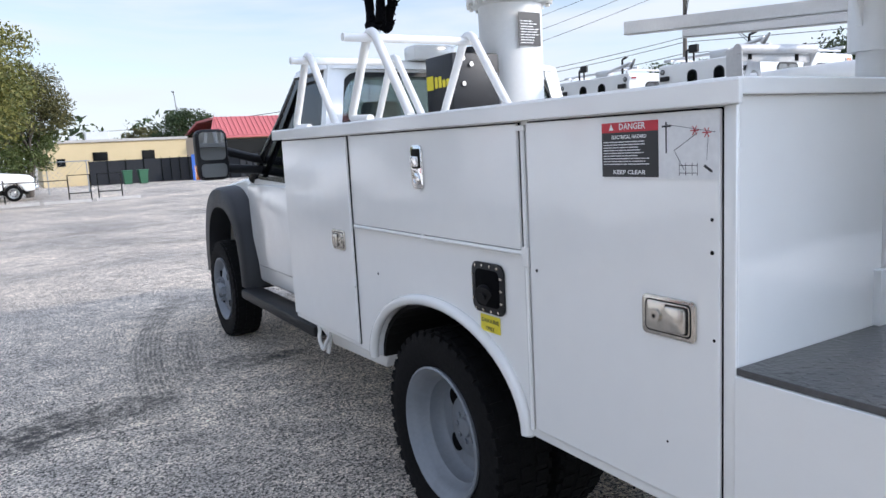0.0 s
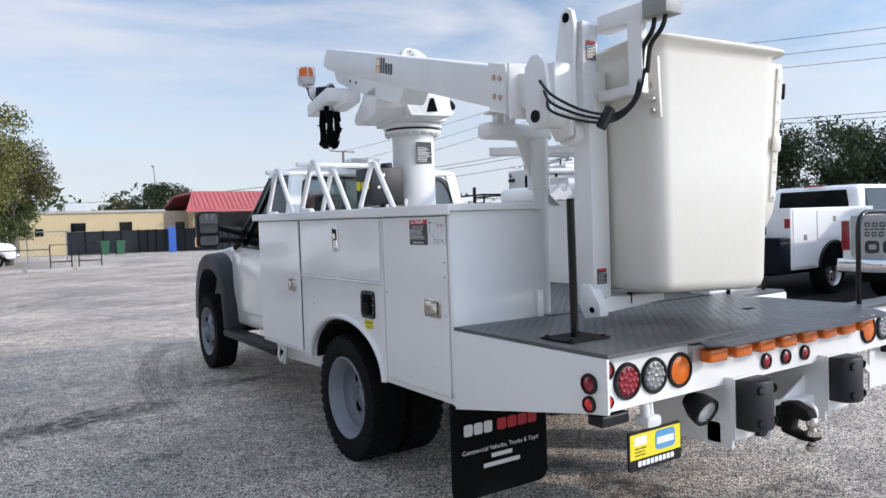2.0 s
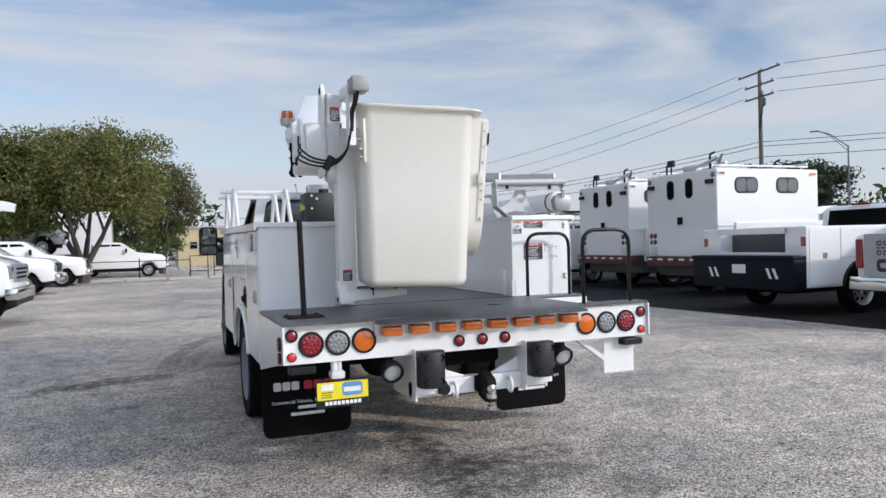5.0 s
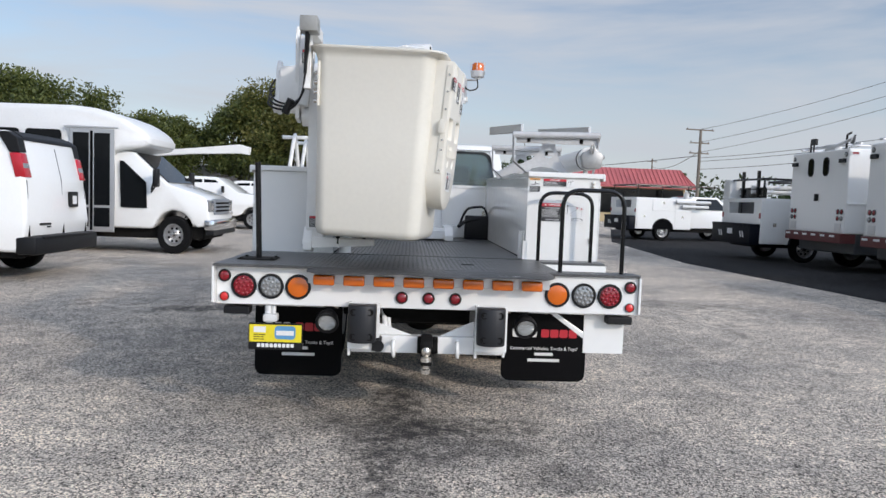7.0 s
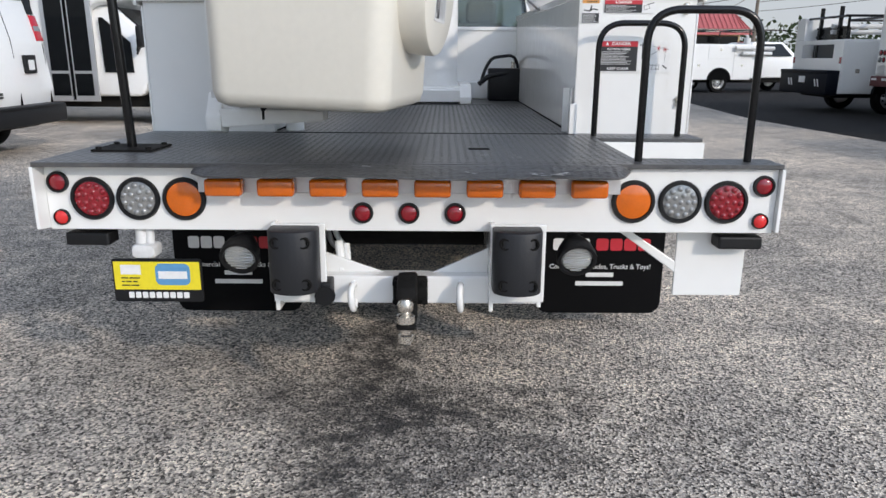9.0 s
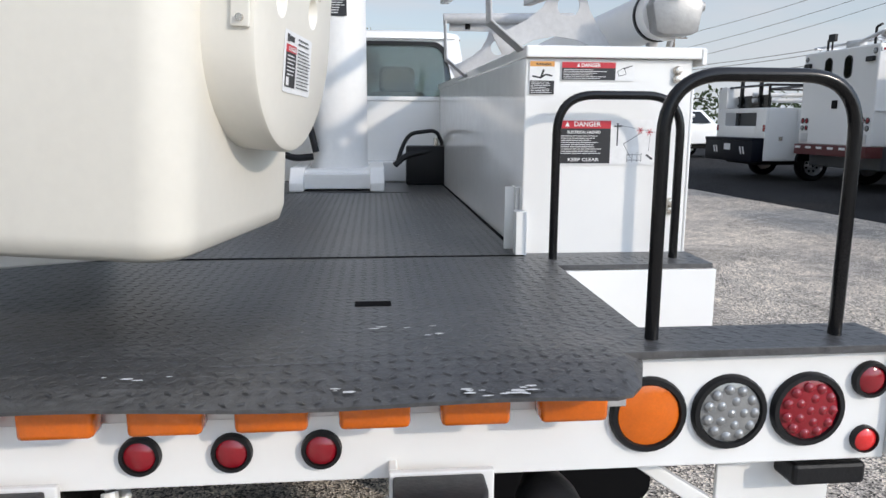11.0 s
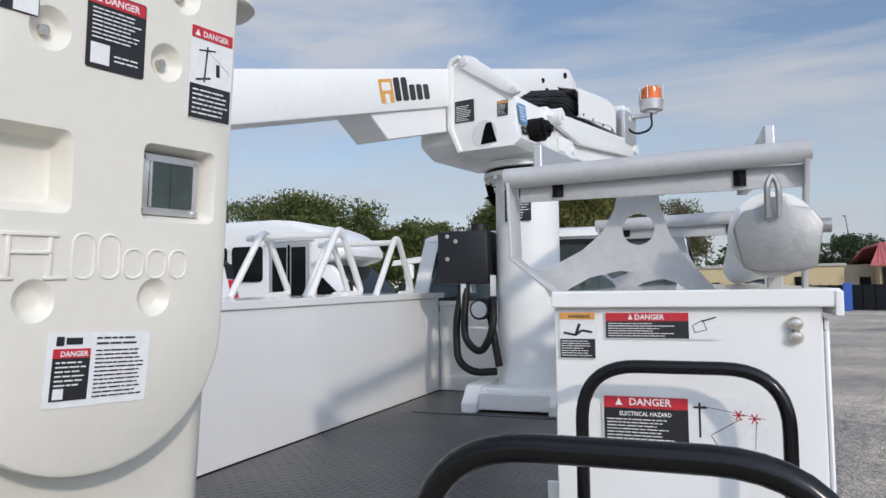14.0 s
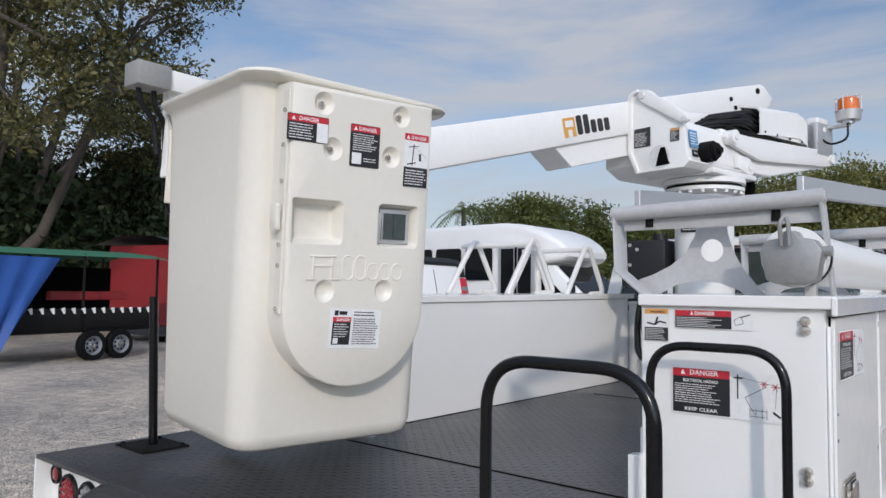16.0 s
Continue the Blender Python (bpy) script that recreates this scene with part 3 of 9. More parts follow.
box(b, 2.70, 2.78, 0.235, 0.275, 0.996, 1.0015)
tp("deck_slot_shade", b, DARK, deck)


def lozenges(x0, x1, y0, y1, step=0.029):
    vs, fs = [], []
    nx, ny = int((x1 - x0) / step), int((y1 - y0) / step)
    for j in range(ny):
        for i in range(nx):
            cx, cy = x0 + (i + 0.5) * step, y0 + (j + 0.5) * step
            if (3.25 < cx and 0.015 < cy < 0.67) or cy < (sheet_edge(cx) + 0.012 if 1.83 < cx < 3.16 else (-0.14 if cx < 2 else -0.1)):
                continue
            a = radians(45 if (i + j) % 2 else -45)
            c, s = math.cos(a), math.sin(a)
            k = len(vs)
            for u, v, h in ((-0.0125, 0, 0), (0, -0.0045, 0), (0.0125, 0, 0), (0, 0.0045, 0), (-0.005, 0, 0.0012), (0.005, 0, 0.0012)):
                vs.append((cx + u * c - v * s - 2.5, cy + u * s + v * c - 2.2, (sheet_z(cy / sheet_edge(cx), cx) if cy < 0 and 1.82 < cx < 3.19 else 1.0) + h))
            fs += [(k, k + 1, k + 4), (k + 1, k + 5, k + 4), (k + 1, k + 2, k + 5), (k + 2, k + 3, k + 5), (k + 3, k + 4, k + 5), (k + 3, k, k + 4)]
    return vs, fs


va, fa = lozenges(1.28, 3.72, -0.265, 0.80)
vb, fb = lozenges(1.84, 3.185, 0.825, 2.8)
me = bpy.data.meshes.new("tread_pattern")
me.from_pydata(va + vb, [], fa + [tuple(i + len(va) for i in f) for f in fb])
me.materials.append(DECKMAT)
loz = tagged(new("tread_pattern", me), kind="stuff")
loz.parent = deck

# tail beam, side skirts, step well
b = B()
prism(b, [(-0.095, 0.765), (-0.02, 0.765), (-0.02, 0.78), (-0.08, 0.78), (-0.08, 0.966), (0.0, 0.966), (0.0, 0.984), (-0.095, 0.984)], "x", 1.281, 3.719, 0.003)
tail = tp("tail_beam", b, WHITE)
b = B()
prism(b, [(-0.157, 0.778), (-0.03, 0.760), (0.85, 0.60), (0.85, 0.984), (-0.157, 0.984)], "x", 1.268, 1.28, 0.002)
skirt = tp("side_skirt", b, WHITE)
for well in ((3.715, 3.732, -0.068, 0.03, 0.765, 0.984), (3.27, 3.715, 0.02, 0.03, 0.765, 0.984), (3.255, 3.265, -0.068, 0.655, 0.765, 0.984), (3.265, 3.732, 0.645, 0.657, 0.72, 0.984), (3.72, 3.732, -0.117, -0.066, 0.772, 0.984)):
    b = B()
    box(b, *well, 0.002)
    tp("step_wall", b, WHITE)


def lamp_round(x, z, r, lens, name, label, y=-0.095, parent=tail, m=None, dots=0):
    m = m or Matrix.Translation((x, y, z)) @ FLAT_REAR
    b = B()
    k = 0.84 if name == "reflector" else (0.74 if r < 0.05 else 0.79)
    lathe(b, [(r, -0.01), (r, 0.007), (r * 0.95, 0.013), (r * (k + 0.04), 0.013), (r * (k + 0.01), 0.008), (r * (k + 0.01), 0.0), (0, 0.0)], 28, 0, m)
    lathe(b, [(0, 0.015), (r * 0.5, 0.0135), (r * k, 0.008), (r * k, 0.001), (0, 0.001)], 28, 1, m)
    if dots:
        for i in range(dots):
            rr = 0 if i == 0 else (r * 0.33 if i < 6 else r * 0.62)
            a = i * 1.257 if i < 6 else i * 0.57
            t = B()
            lathe(t, [(0, 0.006), (r * 0.10, 0.004), (r * 0.14, 0.0)], 8, 0, Matrix.Translation((rr * math.cos(a), rr * math.sin(a), 0.0125)))
            merge(b, t, 1, m)
    return tp(name, b, [BLACKPLASTIC, lens], parent, label, 40)


for xs in ((1.435, 1.588, 1.742), (3.552, 3.398, 3.242)):
    lamp_round(xs[0], 0.872, 0.073, RED_LENS, "tail_lamp", "round red tail lamp in a black grommet", dots=17)
    lamp_round(xs[1], 0.872, 0.073, CLEAR_LENS, "reversing_lamp", "round clear reversing lamp in a black grommet", dots=17)
    lamp_round(xs[2], 0.872, 0.073, AMBER, "turn_lamp", "round amber turn lamp in a black grommet")
for x in (1.326, 3.672):
    lamp_round(x, 0.927, 0.036, RED_LENS, "marker_lamp", "small red marker lamp")
    lamp_round(x, 0.808, 0.027, RED_REFL, "reflector", "small red reflector")
for x in (2.337, 2.492, 2.647):
    lamp_round(x, 0.828, 0.036, RED_LENS, "marker_lamp", "small red marker lamp")
for y, z, r, l in ((-0.068, 0.882, 0.04, RED_LENS), (-0.066, 0.804, 0.032, RED_REFL)):
    lamp_round(0, 0, r, l, "side_marker", "small red side marker lamp", parent=skirt, m=Matrix.Translation((1.268, y, z)) @ FLAT_LEFT)
b = B()
box(b, 1.80, 3.19, -0.125, -0.094, 0.90, 0.968, 0.002)
strip = tp("light_bar", b, ALU, tail)
for i in range(8):
    x = 1.835 + i * 0.1695
    b = B()
    box(b, x, x + 0.119, -0.178, -0.124, 0.895, 0.952, 0.010)
    tp("amber_warning_light", b, AMBER, strip, "rectangular amber warning light", 50)


# side cabinets
def cabinet_outline(y0, y1, zb, zt):
    pts = [(y0, zt), (y0, zb), (1.598, zb)]
    pts += [(2.123 - 0.525 * math.cos(radians(a)), zb + 0.315 * math.sin(radians(a))) for a in range(8, 180, 8)]
    return pts + [(2.648, zb), (y1, zb), (y1, zt)]


def rise(bm):
    """The cabinet tops climb a little towards the cab."""
    for v in bm.verts:
        if v.co.z > 1.5:
            v.co.z += 0.011 * (v.co.y - 0.85)
    return bm


def latch(parent, m, w=0.125, h=0.105):
    b = B()
    latch_mesh(b, w, h)
    b.transform(m)
    return tp("latch", b, [STEEL, UNDER], parent, "stainless paddle latch", 40)


def slam_latch(parent, m):
    """A tall bright slam latch: rounded plate, raised grip and lock barrel."""
    b = B()
    prism(b, rrect(-0.042, 0.042, -0.079, 0.079, 0.022), "z", 0, 0.007, 0.002)
    prism(b, rrect(-0.030, 0.030, -0.004, 0.066, 0.008), "z", 0.006, 0.009, 0.001, 1)
    prism(b, rrect(-0.024, 0.024, 0.002, 0.040, 0.006), "z", 0.008, 0.020, 0.003)
    lathe(b, [(0.022, 0.006), (0.022, 0.012), (0.014, 0.014), (0.012, 0.010), (0, 0.010)], 18, 0, Matrix.Translation((0, -0.042, 0)))
    b.transform(m)
    return tp("latch", b, [CHROME, UNDER], parent, "bright slam latch", 40)


def door(parent, y0, y1, z0, z1, x, side):
    b = B()
    box(b, min(x, x + side * 0.014), max(x, x + side * 0.014), y0, y1, z0, z1, 0.003)
    ob = tp("cabinet_door", rise(b), WHITE, parent)
    b = B()
    box(b, min(x, x + side * 0.005), max(x, x + side * 0.005), y0 - 0.0035, y1 + 0.0035, z0 - 0.0035, z1 + 0.0035)
    tp("door_seal", rise(b), DARK, ob, "thin black door seal")
    return ob


def cabinet(side):
    xo, xi = (1.282, 1.83) if side < 0 else (3.715, 3.198)
    up = 0.0 if side < 0 else 0.028
    lo, hi = min(xo, xi), max(xo, xi)
    b = B()
    prism(b, cabinet_outline(0.853, 3.655, 0.612, 1.562 + up), "x", lo, hi, 0.004)
    cab_ = tp("utility_cabinet", rise(b), WHITE, None, "white steel utility cabinet with three doors")
    b = B()
    box(b, lo - (0.030 if side < 0 else 0.002), hi + (0.012 if side < 0 else 0.03), 0.832, 3.735, 1.562 + up, 1.597 + up, 0.004)
    box(b, lo - 0.033 if side < 0 else hi + 0.018, lo - 0.018 if side < 0 else hi + 0.033, 0.829, 3.738, 1.545 + up, 1.593 + up, 0.003)
    tp("lid", rise(b), WHITE, cab_)
    for y0, y1, z0 in ((0.888, 1.53, 0.648), (1.575, 2.755, 1.182), (2.80, 3.64, 0.64)):
        door(cab_, y0, y1, z0, 1.538 + up, xo, side)
    face = FLAT_LEFT if side < 0 else FLAT_RIGHT
    xf = xo + side * 0.0145
    latch(cab_, Matrix.Translation((xf, 1.022, 1.080)) @ face, 0.155, 0.095)
    latch(cab_, Matrix.Translation((xf, 2.938, 1.10)) @ face @ pose(0, 0, 0, 0, 0, 180), 0.142, 0.092)
    slam_latch(cab_, Matrix.Translation((xf, 2.160, 1.425)) @ face)
    # piano hinges with their end plates
    b = B()
    rod(b, (xo + side * 0.010, 1.56, 1.173), (xo + side * 0.010, 2.765, 1.173), 0.0075, n=8)
    for y in (1.565, 2.16, 2.76):
        box(b, min(xo, xo + side * 0.017), max(xo, xo + side * 0.017), y - 0.004, y + 0.004, 1.163, 1.184)
    tp("hinge", b, WHITE, cab_, smooth=40)
    b = B()
    rod(b, (xo + side * 0.008, 1.553, 0.64), (xo + side * 0.008, 1.553, 1.54), 0.0075, n=8)
    tp("hinge", b, WHITE, cab_, smooth=40)
    for y1, z0, z1 in ((1.568, 1.135, 1.192), (1.575, 1.525, 1.54)):
        b = B()
        box(b, min(xo, xo + side * 0.016), max(xo, xo + side * 0.016), 1.538, y1, z0, z1, 0.002)
        tp("hinge_plate", b, WHITE, cab_)
    # corner post beside the rear door
    b = B()
    box(b, min(xo, xo + side * 0.010), max(xo, xo + side * 0.010), 0.851, 0.882, 0.612, 1.545, 0.005)
    tp("corner_post", b, WHITE, cab_, smooth=40)
    b = B()
    arch = [(xo + side * 0.006, 1.581, 0.617)] + [(xo + side * 0.006, 2.123 - 0.54 * math.cos(radians(a)), 0.612 + 0.325 * math.sin(radians(a))) for a in range(0, 181, 6)] + [(xo + side * 0.006, 2.665, 0.617)]
    tube(b, arch, 0.021, 10)
    tp("wheel_arch_lip", b, WHITE, cab_, smooth=60)
    b = B()
    rnd = random.Random(5)
    for y, z, r in ((2.55, 0.99, 0.006), (1.93, 0.925, 0.006), (1.50, 1.13, 0.005), (1.03, 0.78, 0.003), (0.905, 1.24, 0.005), (0.905, 1.31, 0.004), (0.90, 1.05, 0.005), (2.79, 0.90, 0.004)):
        rod(b, (xo + side * 0.0148, y, z), (xo + side * 0.0155, y, z), r * rnd.uniform(0.8, 1.1), n=7)
    tagged(tp("chip_marks", b, UNDER, cab_, "dark chips in the paint"), kind="stuff")
    sy = 1.228 if side < 0 else 0.93
    tp("warning_sign", flat(face, xf + side * 0.001, sy, 1.394, lambda t: sign_hazard(t, 0.342, 0.136)), SIGNS, cab_, "electrical hazard warning sign")
    return cab_


def wheel_well(x0, x1, name="wheel_well"):
    b = B()
    arcs = []
    for k, z0 in ((0.520, 0.612), (0.50, 0.612)):
        arcs.append([(2.12 - k * math.cos(radians(a)), z0 + (k - 0.21) * math.sin(radians(a))) for a in range(0, 181, 10)])
    loft(b, [[(x0, *p) for p in arcs[0]], [(x1, *p) for p in arcs[0]], [(x1, *p) for p in arcs[1]], [(x0, *p) for p in arcs[1]], [(x0, *p) for p in arcs[0]]], cap=False, closed=False)
    box(b, min(x0, x1) if name == "r" else x1 - 0.01, (min(x0, x1) if name == "r" else x1 - 0.01) + 0.01, 1.6, 2.64, 0.55, 0.96)
    return tp("wheel_well", b, UNDER, None, "dark wheel well")


wheel_well(1.31, 1.84), wheel_well(3.69, 3.16, "r")
left_cab = cabinet(-1)
right_cab = cabinet(1)
b = B()
prism(b, [(2.78, 0.612), (2.86, 0.48), (3.50, 0.455), (3.55, 0.50), (3.56, 0.612)], "x", 1.42, 1.75, 0.01)
tp("under_locker", b, WHITE, left_cab, "white step locker below the cabinet", 40)
b = B()
tube(b, [(1.36, 3.50, 0.61), (1.345, 3.52, 0.50), (1.345, 3.46, 0.44), (1.352, 3.43, 0.50), (1.352, 3.38, 0.53), (1.36, 3.37, 0.61)], 0.011, 7, bend=0.03)
tp("wire_hook", b, WHITE, left_cab, smooth=60)
b = B()
prism(b, [(3.40, 0.612), (3.42, 0.50), (3.46, 0.42), (3.50, 0.42), (3.47, 0.52), (3.56, 0.55), (3.60, 0.52), (3.61, 0.56), (3.58, 0.612)], "x", 1.372, 1.38, 0.001)
tp("torn_bracket", b, WHITE, left_cab, "bent white sheet bracket")
# fuel filler on the left cabinet
b = B()
prism(b, rrect(-0.088, 0.088, -0.082, 0.082, 0.03), "z", 0, 0.008, 0.002, m=Matrix.Translation((1.281, 1.763, 1.040)) @ FLAT_LEFT)
prism(b, rrect(-0.066, 0.066, -0.06, 0.06, 0.022), "z", 0.007, 0.0095, 0.001, 1, m=Matrix.Translation((1.281, 1.763, 1.040)) @ FLAT_LEFT)
for i in range(14):
    a = 2 * math.pi * i / 14
    rod(b, (1.275, 1.763 + 0.078 * max(-1, min(1, 1.25 * math.cos(a))), 1.040 + 0.072 * max(-1, min(1, 1.25 * math.sin(a)))), (1.268, 1.763 + 0.078 * max(-1, min(1, 1.25 * math.cos(a))), 1.040 + 0.072 * max(-1, min(1, 1.25 * math.sin(a)))), 0.005, n=6, mi=2)
rod(b, (1.276, 1.775, 1.02), (1.262, 1.77, 1.015), 0.034, n=18, mi=0)
rod(b, (1.262, 1.77, 1.015), (1.254, 1.768, 1.013), 0.012, n=8, mi=0)
tp("fuel_filler", b, [BLACKPLASTIC, DARK, STEEL], left_cab, "black recessed fuel filler", 40)
tp("fuel_sticker", flat(FLAT_LEFT, 1.2805, 1.818, 0.895, lambda t: sign_fuel(t, 0.108, 0.055)), SIGNS, left_cab, "yellow fuel sticker")
# rear face of the right cabinet
for sx, sz, dr, lab in ((3.296, 1.268, sign_hazard, "electrical hazard warning sign"), (3.306, 1.519, sign_stability, "danger warning sign"), (3.209, 1.476, sign_fall, "orange fall warning sign")):
    tp("warning_sign", flat(FLAT_REAR, sx, 0.8505, sz + 0.006, dr), SIGNS, right_cab, lab)
for z in (1.545, 1.52, 1.145, 1.12):
    b = B()
    lathe(b, [(0, 0.016), (0.010, 0.014), (0.014, 0.008), (0.014, 0)], 12, 0, Matrix.Translation((3.666, 0.852, z + 0.012)) @ FLAT_REAR)
    tp("bolt", b, STEEL, right_cab, smooth=40)
b = B()
prism(b, [(3.172, 0.81), (3.205, 0.81), (3.205, 0.858), (3.172, 0.858)], "z", 1.0, 1.135, 0.002)
box(b, 3.158, 3.197, 0.93, 0.94, 1.0, 1.20, 0.001)
box(b, 3.187, 3.197, 0.90, 0.98, 1.06, 1.20, 0.001)
tp("tailgate_bracket", b, WHITE, right_cab)
b = B()
box(b, 1.795, 1.835, 0.835, 0.858, 1.0, 1.14, 0.002)
tp("tailgate_bracket", b, WHITE, left_cab)
# headboard
b = B()
box(b, 1.832, 3.2, 3.66, 3.70, 0.985, 1.543, 0.003)
box(b, 1.832, 3.2, 3.65, 3.71, 1.543, 1.572, 0.004)
box(b, 1.85, 2.2, 3.645, 3.66, 1.0, 1.09, 0.002)
head = tp("headboard", b, WHITE)
b = B()
box(b, 2.62, 3.16, 3.54, 3.66, 1.0, 1.14, 0.012)
tp("deck_riser", b, WHITE, head)

# ---- pedestal, turret, boom, bucket ----
b = B()
rod(b, (2.53, 3.27, 1.1), (2.53, 3.27, 2.29), 0.178, n=40)
ped = tp("pedestal", b, WHITE_BOOM, None, "white steel boom pedestal", 40)
b = B()
box(b, 2.28, 2.79, 2.98, 3.6, 1.05, 1.12, 0.012)
for x in (2.258, 2.722):
    prism(b, [(2.86, 1.0), (3.6, 1.0), (3.6, 1.135), (2.95, 1.135), (2.86, 1.05)], "x", x, x + 0.085, 0.008)
box(b, 2.335, 2.73, 2.91, 3.0, 1.012, 1.10, 0.006)
tp("pedestal_foot", b, WHITE_BOOM, ped)
b = B()
lathe(b, [(0.178, 2.25), (0.2, 2.268), (0.243, 2.27), (0.243, 2.292), (0.222, 2.297), (0.222, 2.31), (0.25, 2.315), (0.25, 2.345), (0.24, 2.352), (0.19, 2.36), (0.19, 2.40)], 36, 0, Matrix.Translation((2.53, 3.27, 0)))
for i in range(20):
    a = 2 * math.pi * i / 20
    rod(b, (2.53 + 0.228 * math.cos(a), 3.27 + 0.228 * math.sin(a), 2.252), (2.53 + 0.228 * math.cos(a), 3.27 + 0.228 * math.sin(a), 2.275), 0.012, n=6)
ring_ob = tp("slewing_ring", b, WHITE_BOOM, ped, smooth=40)
# thin dark band filling the gap between the ring halves
b = B()
lathe(b, [(0.2, 2.293), (0.229, 2.293), (0.229, 2.314), (0.2, 2.314)], 36, 0, Matrix.Translation((2.53, 3.27, 0)))
tp("bearing_gap", b, UNDER, ring_ob, "dark band in the bearing gap", 40)
tp("data_plate", flat(FLAT_REAR @ pose(0, 0, 0, 0, 0, 0), 2.450, 3.088, 2.012, lambda t: sign_small(t, 0.148, 0.178, None)), SIGNS, ped, "black data plate")
# turret space: u to the right of the boom, v along it to its raised end, z up
TU = Matrix(((0.978, 0.207, 0, 2.53), (-0.207, 0.978, 0, 3.27), (0, 0, 1, 0), (0, 0, 0, 1)))


def up(name, bm, materials, parent=None, label="", smooth=None):
    bm.transform(TU)
    return tp(name, bm, materials, parent, label, smooth)


turret_mesh = B()
# plate across the rear of the turret, with a folded rim
PLATE = [(-0.225, 2.50), (-0.165, 2.368), (0.165, 2.366), (0.20, 2.40), (0.176, 2.435), (0.156, 2.615), (-0.06, 2.86), (-0.10, 2.883), (-0.156, 2.887), (-0.205, 2.874), (-0.225, 2.84)]
prism(turret_mesh, PLATE, "y", -0.455, -0.435, 0.004)
prism(turret_mesh, [(-0.229, 2.50), (-0.168, 2.364), (-0.145, 2.364), (-0.202, 2.50), (-0.202, 2.84), (-0.188, 2.862), (-0.15, 2.872), (-0.155, 2.891), (-0.208, 2.879), (-0.229, 2.843)], "y", -0.478, -0.36, 0.003)
# bottom tray
prism(turret_mesh, [(-0.165, 2.366), (0.165, 2.364), (0.205, 2.398), (0.205, 2.406), (0.16, 2.376), (-0.165, 2.376)], "y", -0.475, 0.10, 0.003)
# housing behind it
prism(turret_mesh, [(-0.19, 2.39), (0.15, 2.385), (0.172, 2.43), (0.152, 2.61), (0.11, 2.66), (-0.19, 2.66)], "y", -0.43, 0.16, 0.010)
prism(turret_mesh, [(-0.43, 2.60), (-0.05, 2.60), (0.02, 2.55), (0.30, 2.42), (0.20, 2.37), (-0.30, 2.37), (-0.43, 2.43)], "x", -0.44, -0.16, 0.012)
prism(turret_mesh, [(-0.25, 2.64), (0.06, 2.68), (0.12, 2.74), (0.06, 2.80), (-0.25, 2.76)], "x", -0.19, 0.0, 0.012)
box(turret_mesh, -0.25, 0.22, -0.25, 0.25, 2.352, 2.386, 0.01)
turret = up("turret", turret_mesh, WHITE_BOOM, None, "white boom turret housing", 40)
b = B()
prism(b, [(-0.162, 2.845), (-0.15, 2.872), (-0.12, 2.884), (-0.085, 2.872), (0.20, 2.665), (0.205, 2.635), (0.16, 2.617), (-0.14, 2.815), (-0.158, 2.825)], "y", -0.475, -0.452, 0.006)
up("link_arm", b, WHITE_BOOM, turret, smooth=40)
for u, z, r in ((-0.123, 2.845, 0.022), (0.172, 2.645, 0.018)):
    b = B()
    rod(b, (u, -0.487, z), (u, -0.47, z), r, n=16)
    rod(b, (u, -0.489, z), (u, -0.485, z), r * 0.55, n=12)
    up("pivot_pin", b, WHITE_OLD, turret, smooth=40)
b = B()
rod(b, (-0.012, -0.4585, 2.45), (-0.012, -0.453, 2.45), 0.072, n=28)
up("access_rim", b, WHITE_OLD, turret, smooth=40)
# plate is uncut; this black shape stands for the dark inside of the hole
b = B()
prism(b, [(-0.035, 2.394), (0.062, 2.40), (0.048, 2.44), (0.03, 2.505), (0.0, 2.505), (-0.015, 2.47)], "y", -0.462, -0.459, 0.001)
up("access_hole_shade", b, DARK, turret)
for u, z, w, h, c in ((-0.192, 2.527, 0.118, 0.118, None), (0.065, 2.53, 0.062, 0.078, 3)):
    t = B()
    sign_small(t, w, h, c)
    t.transform(Matrix.Translation((u, -0.4575, z)) @ FLAT_REAR)
    up("sticker", t, SIGNS, turret)
for v, z, w, h in ((-0.425, 2.49, 0.085, 0.105), (-0.40, 2.437, 0.06, 0.04)):
    t = B()
    prism(t, rrect(0, w, 0, h, 0.004), "z", 0, 0.001)
    bars(t, 0.008, w - 0.008, 0.012, h - 0.012, max(2, int(h / 0.018)), 1)
    t.transform(Matrix.Translation((0.178, v, z)) @ FLAT_RIGHT @ pose(0, 0, 0, -6.5, 0, 0))
    up("sticker", t, [SIGNBLACK if h < 0.05 else SIGNBLUE, SIGNWHITE], turret)
b = B()
rod(b, (0.13, -0.27, 2.475), (0.235, -0.27, 2.475), 0.062, n=20)
rod(b, (0.235, -0.27, 2.475), (0.262, -0.27, 2.475), 0.045, n=20)
rod(b, (0.255, -0.27, 2.475), (0.285, -0.27, 2.475), 0.022, n=6)
for k in range(4):
    a = 0.8 + 1.57 * k
    rod(b, (0.23, -0.27 + 0.045 * math.cos(a), 2.475 + 0.045 * math.sin(a)), (0.243, -0.27 + 0.045 * math.cos(a), 2.475 + 0.045 * math.sin(a)), 0.011, n=6)
up("hydraulic_motor", b, UNDER, turret, smooth=40)
b = B()
prism(b, [(-0.06, 2.60), (-0.035, 2.635), (0.0, 2.645), (0.06, 2.632), (1.36, 2.695), (1.40, 2.67), (1.42, 2.635), (1.40, 2.595), (1.30, 2.575), (0.35, 2.50), (0.08, 2.545), (-0.03, 2.565)], "x", 0.165, 0.195, 0.006)
rod(b, (0.14, -0.005, 2.602), (0.228, -0.005, 2.602), 0.044, n=20)
rod(b, (0.22, -0.005, 2.602), (0.236, -0.005, 2.602), 0.02, n=10)
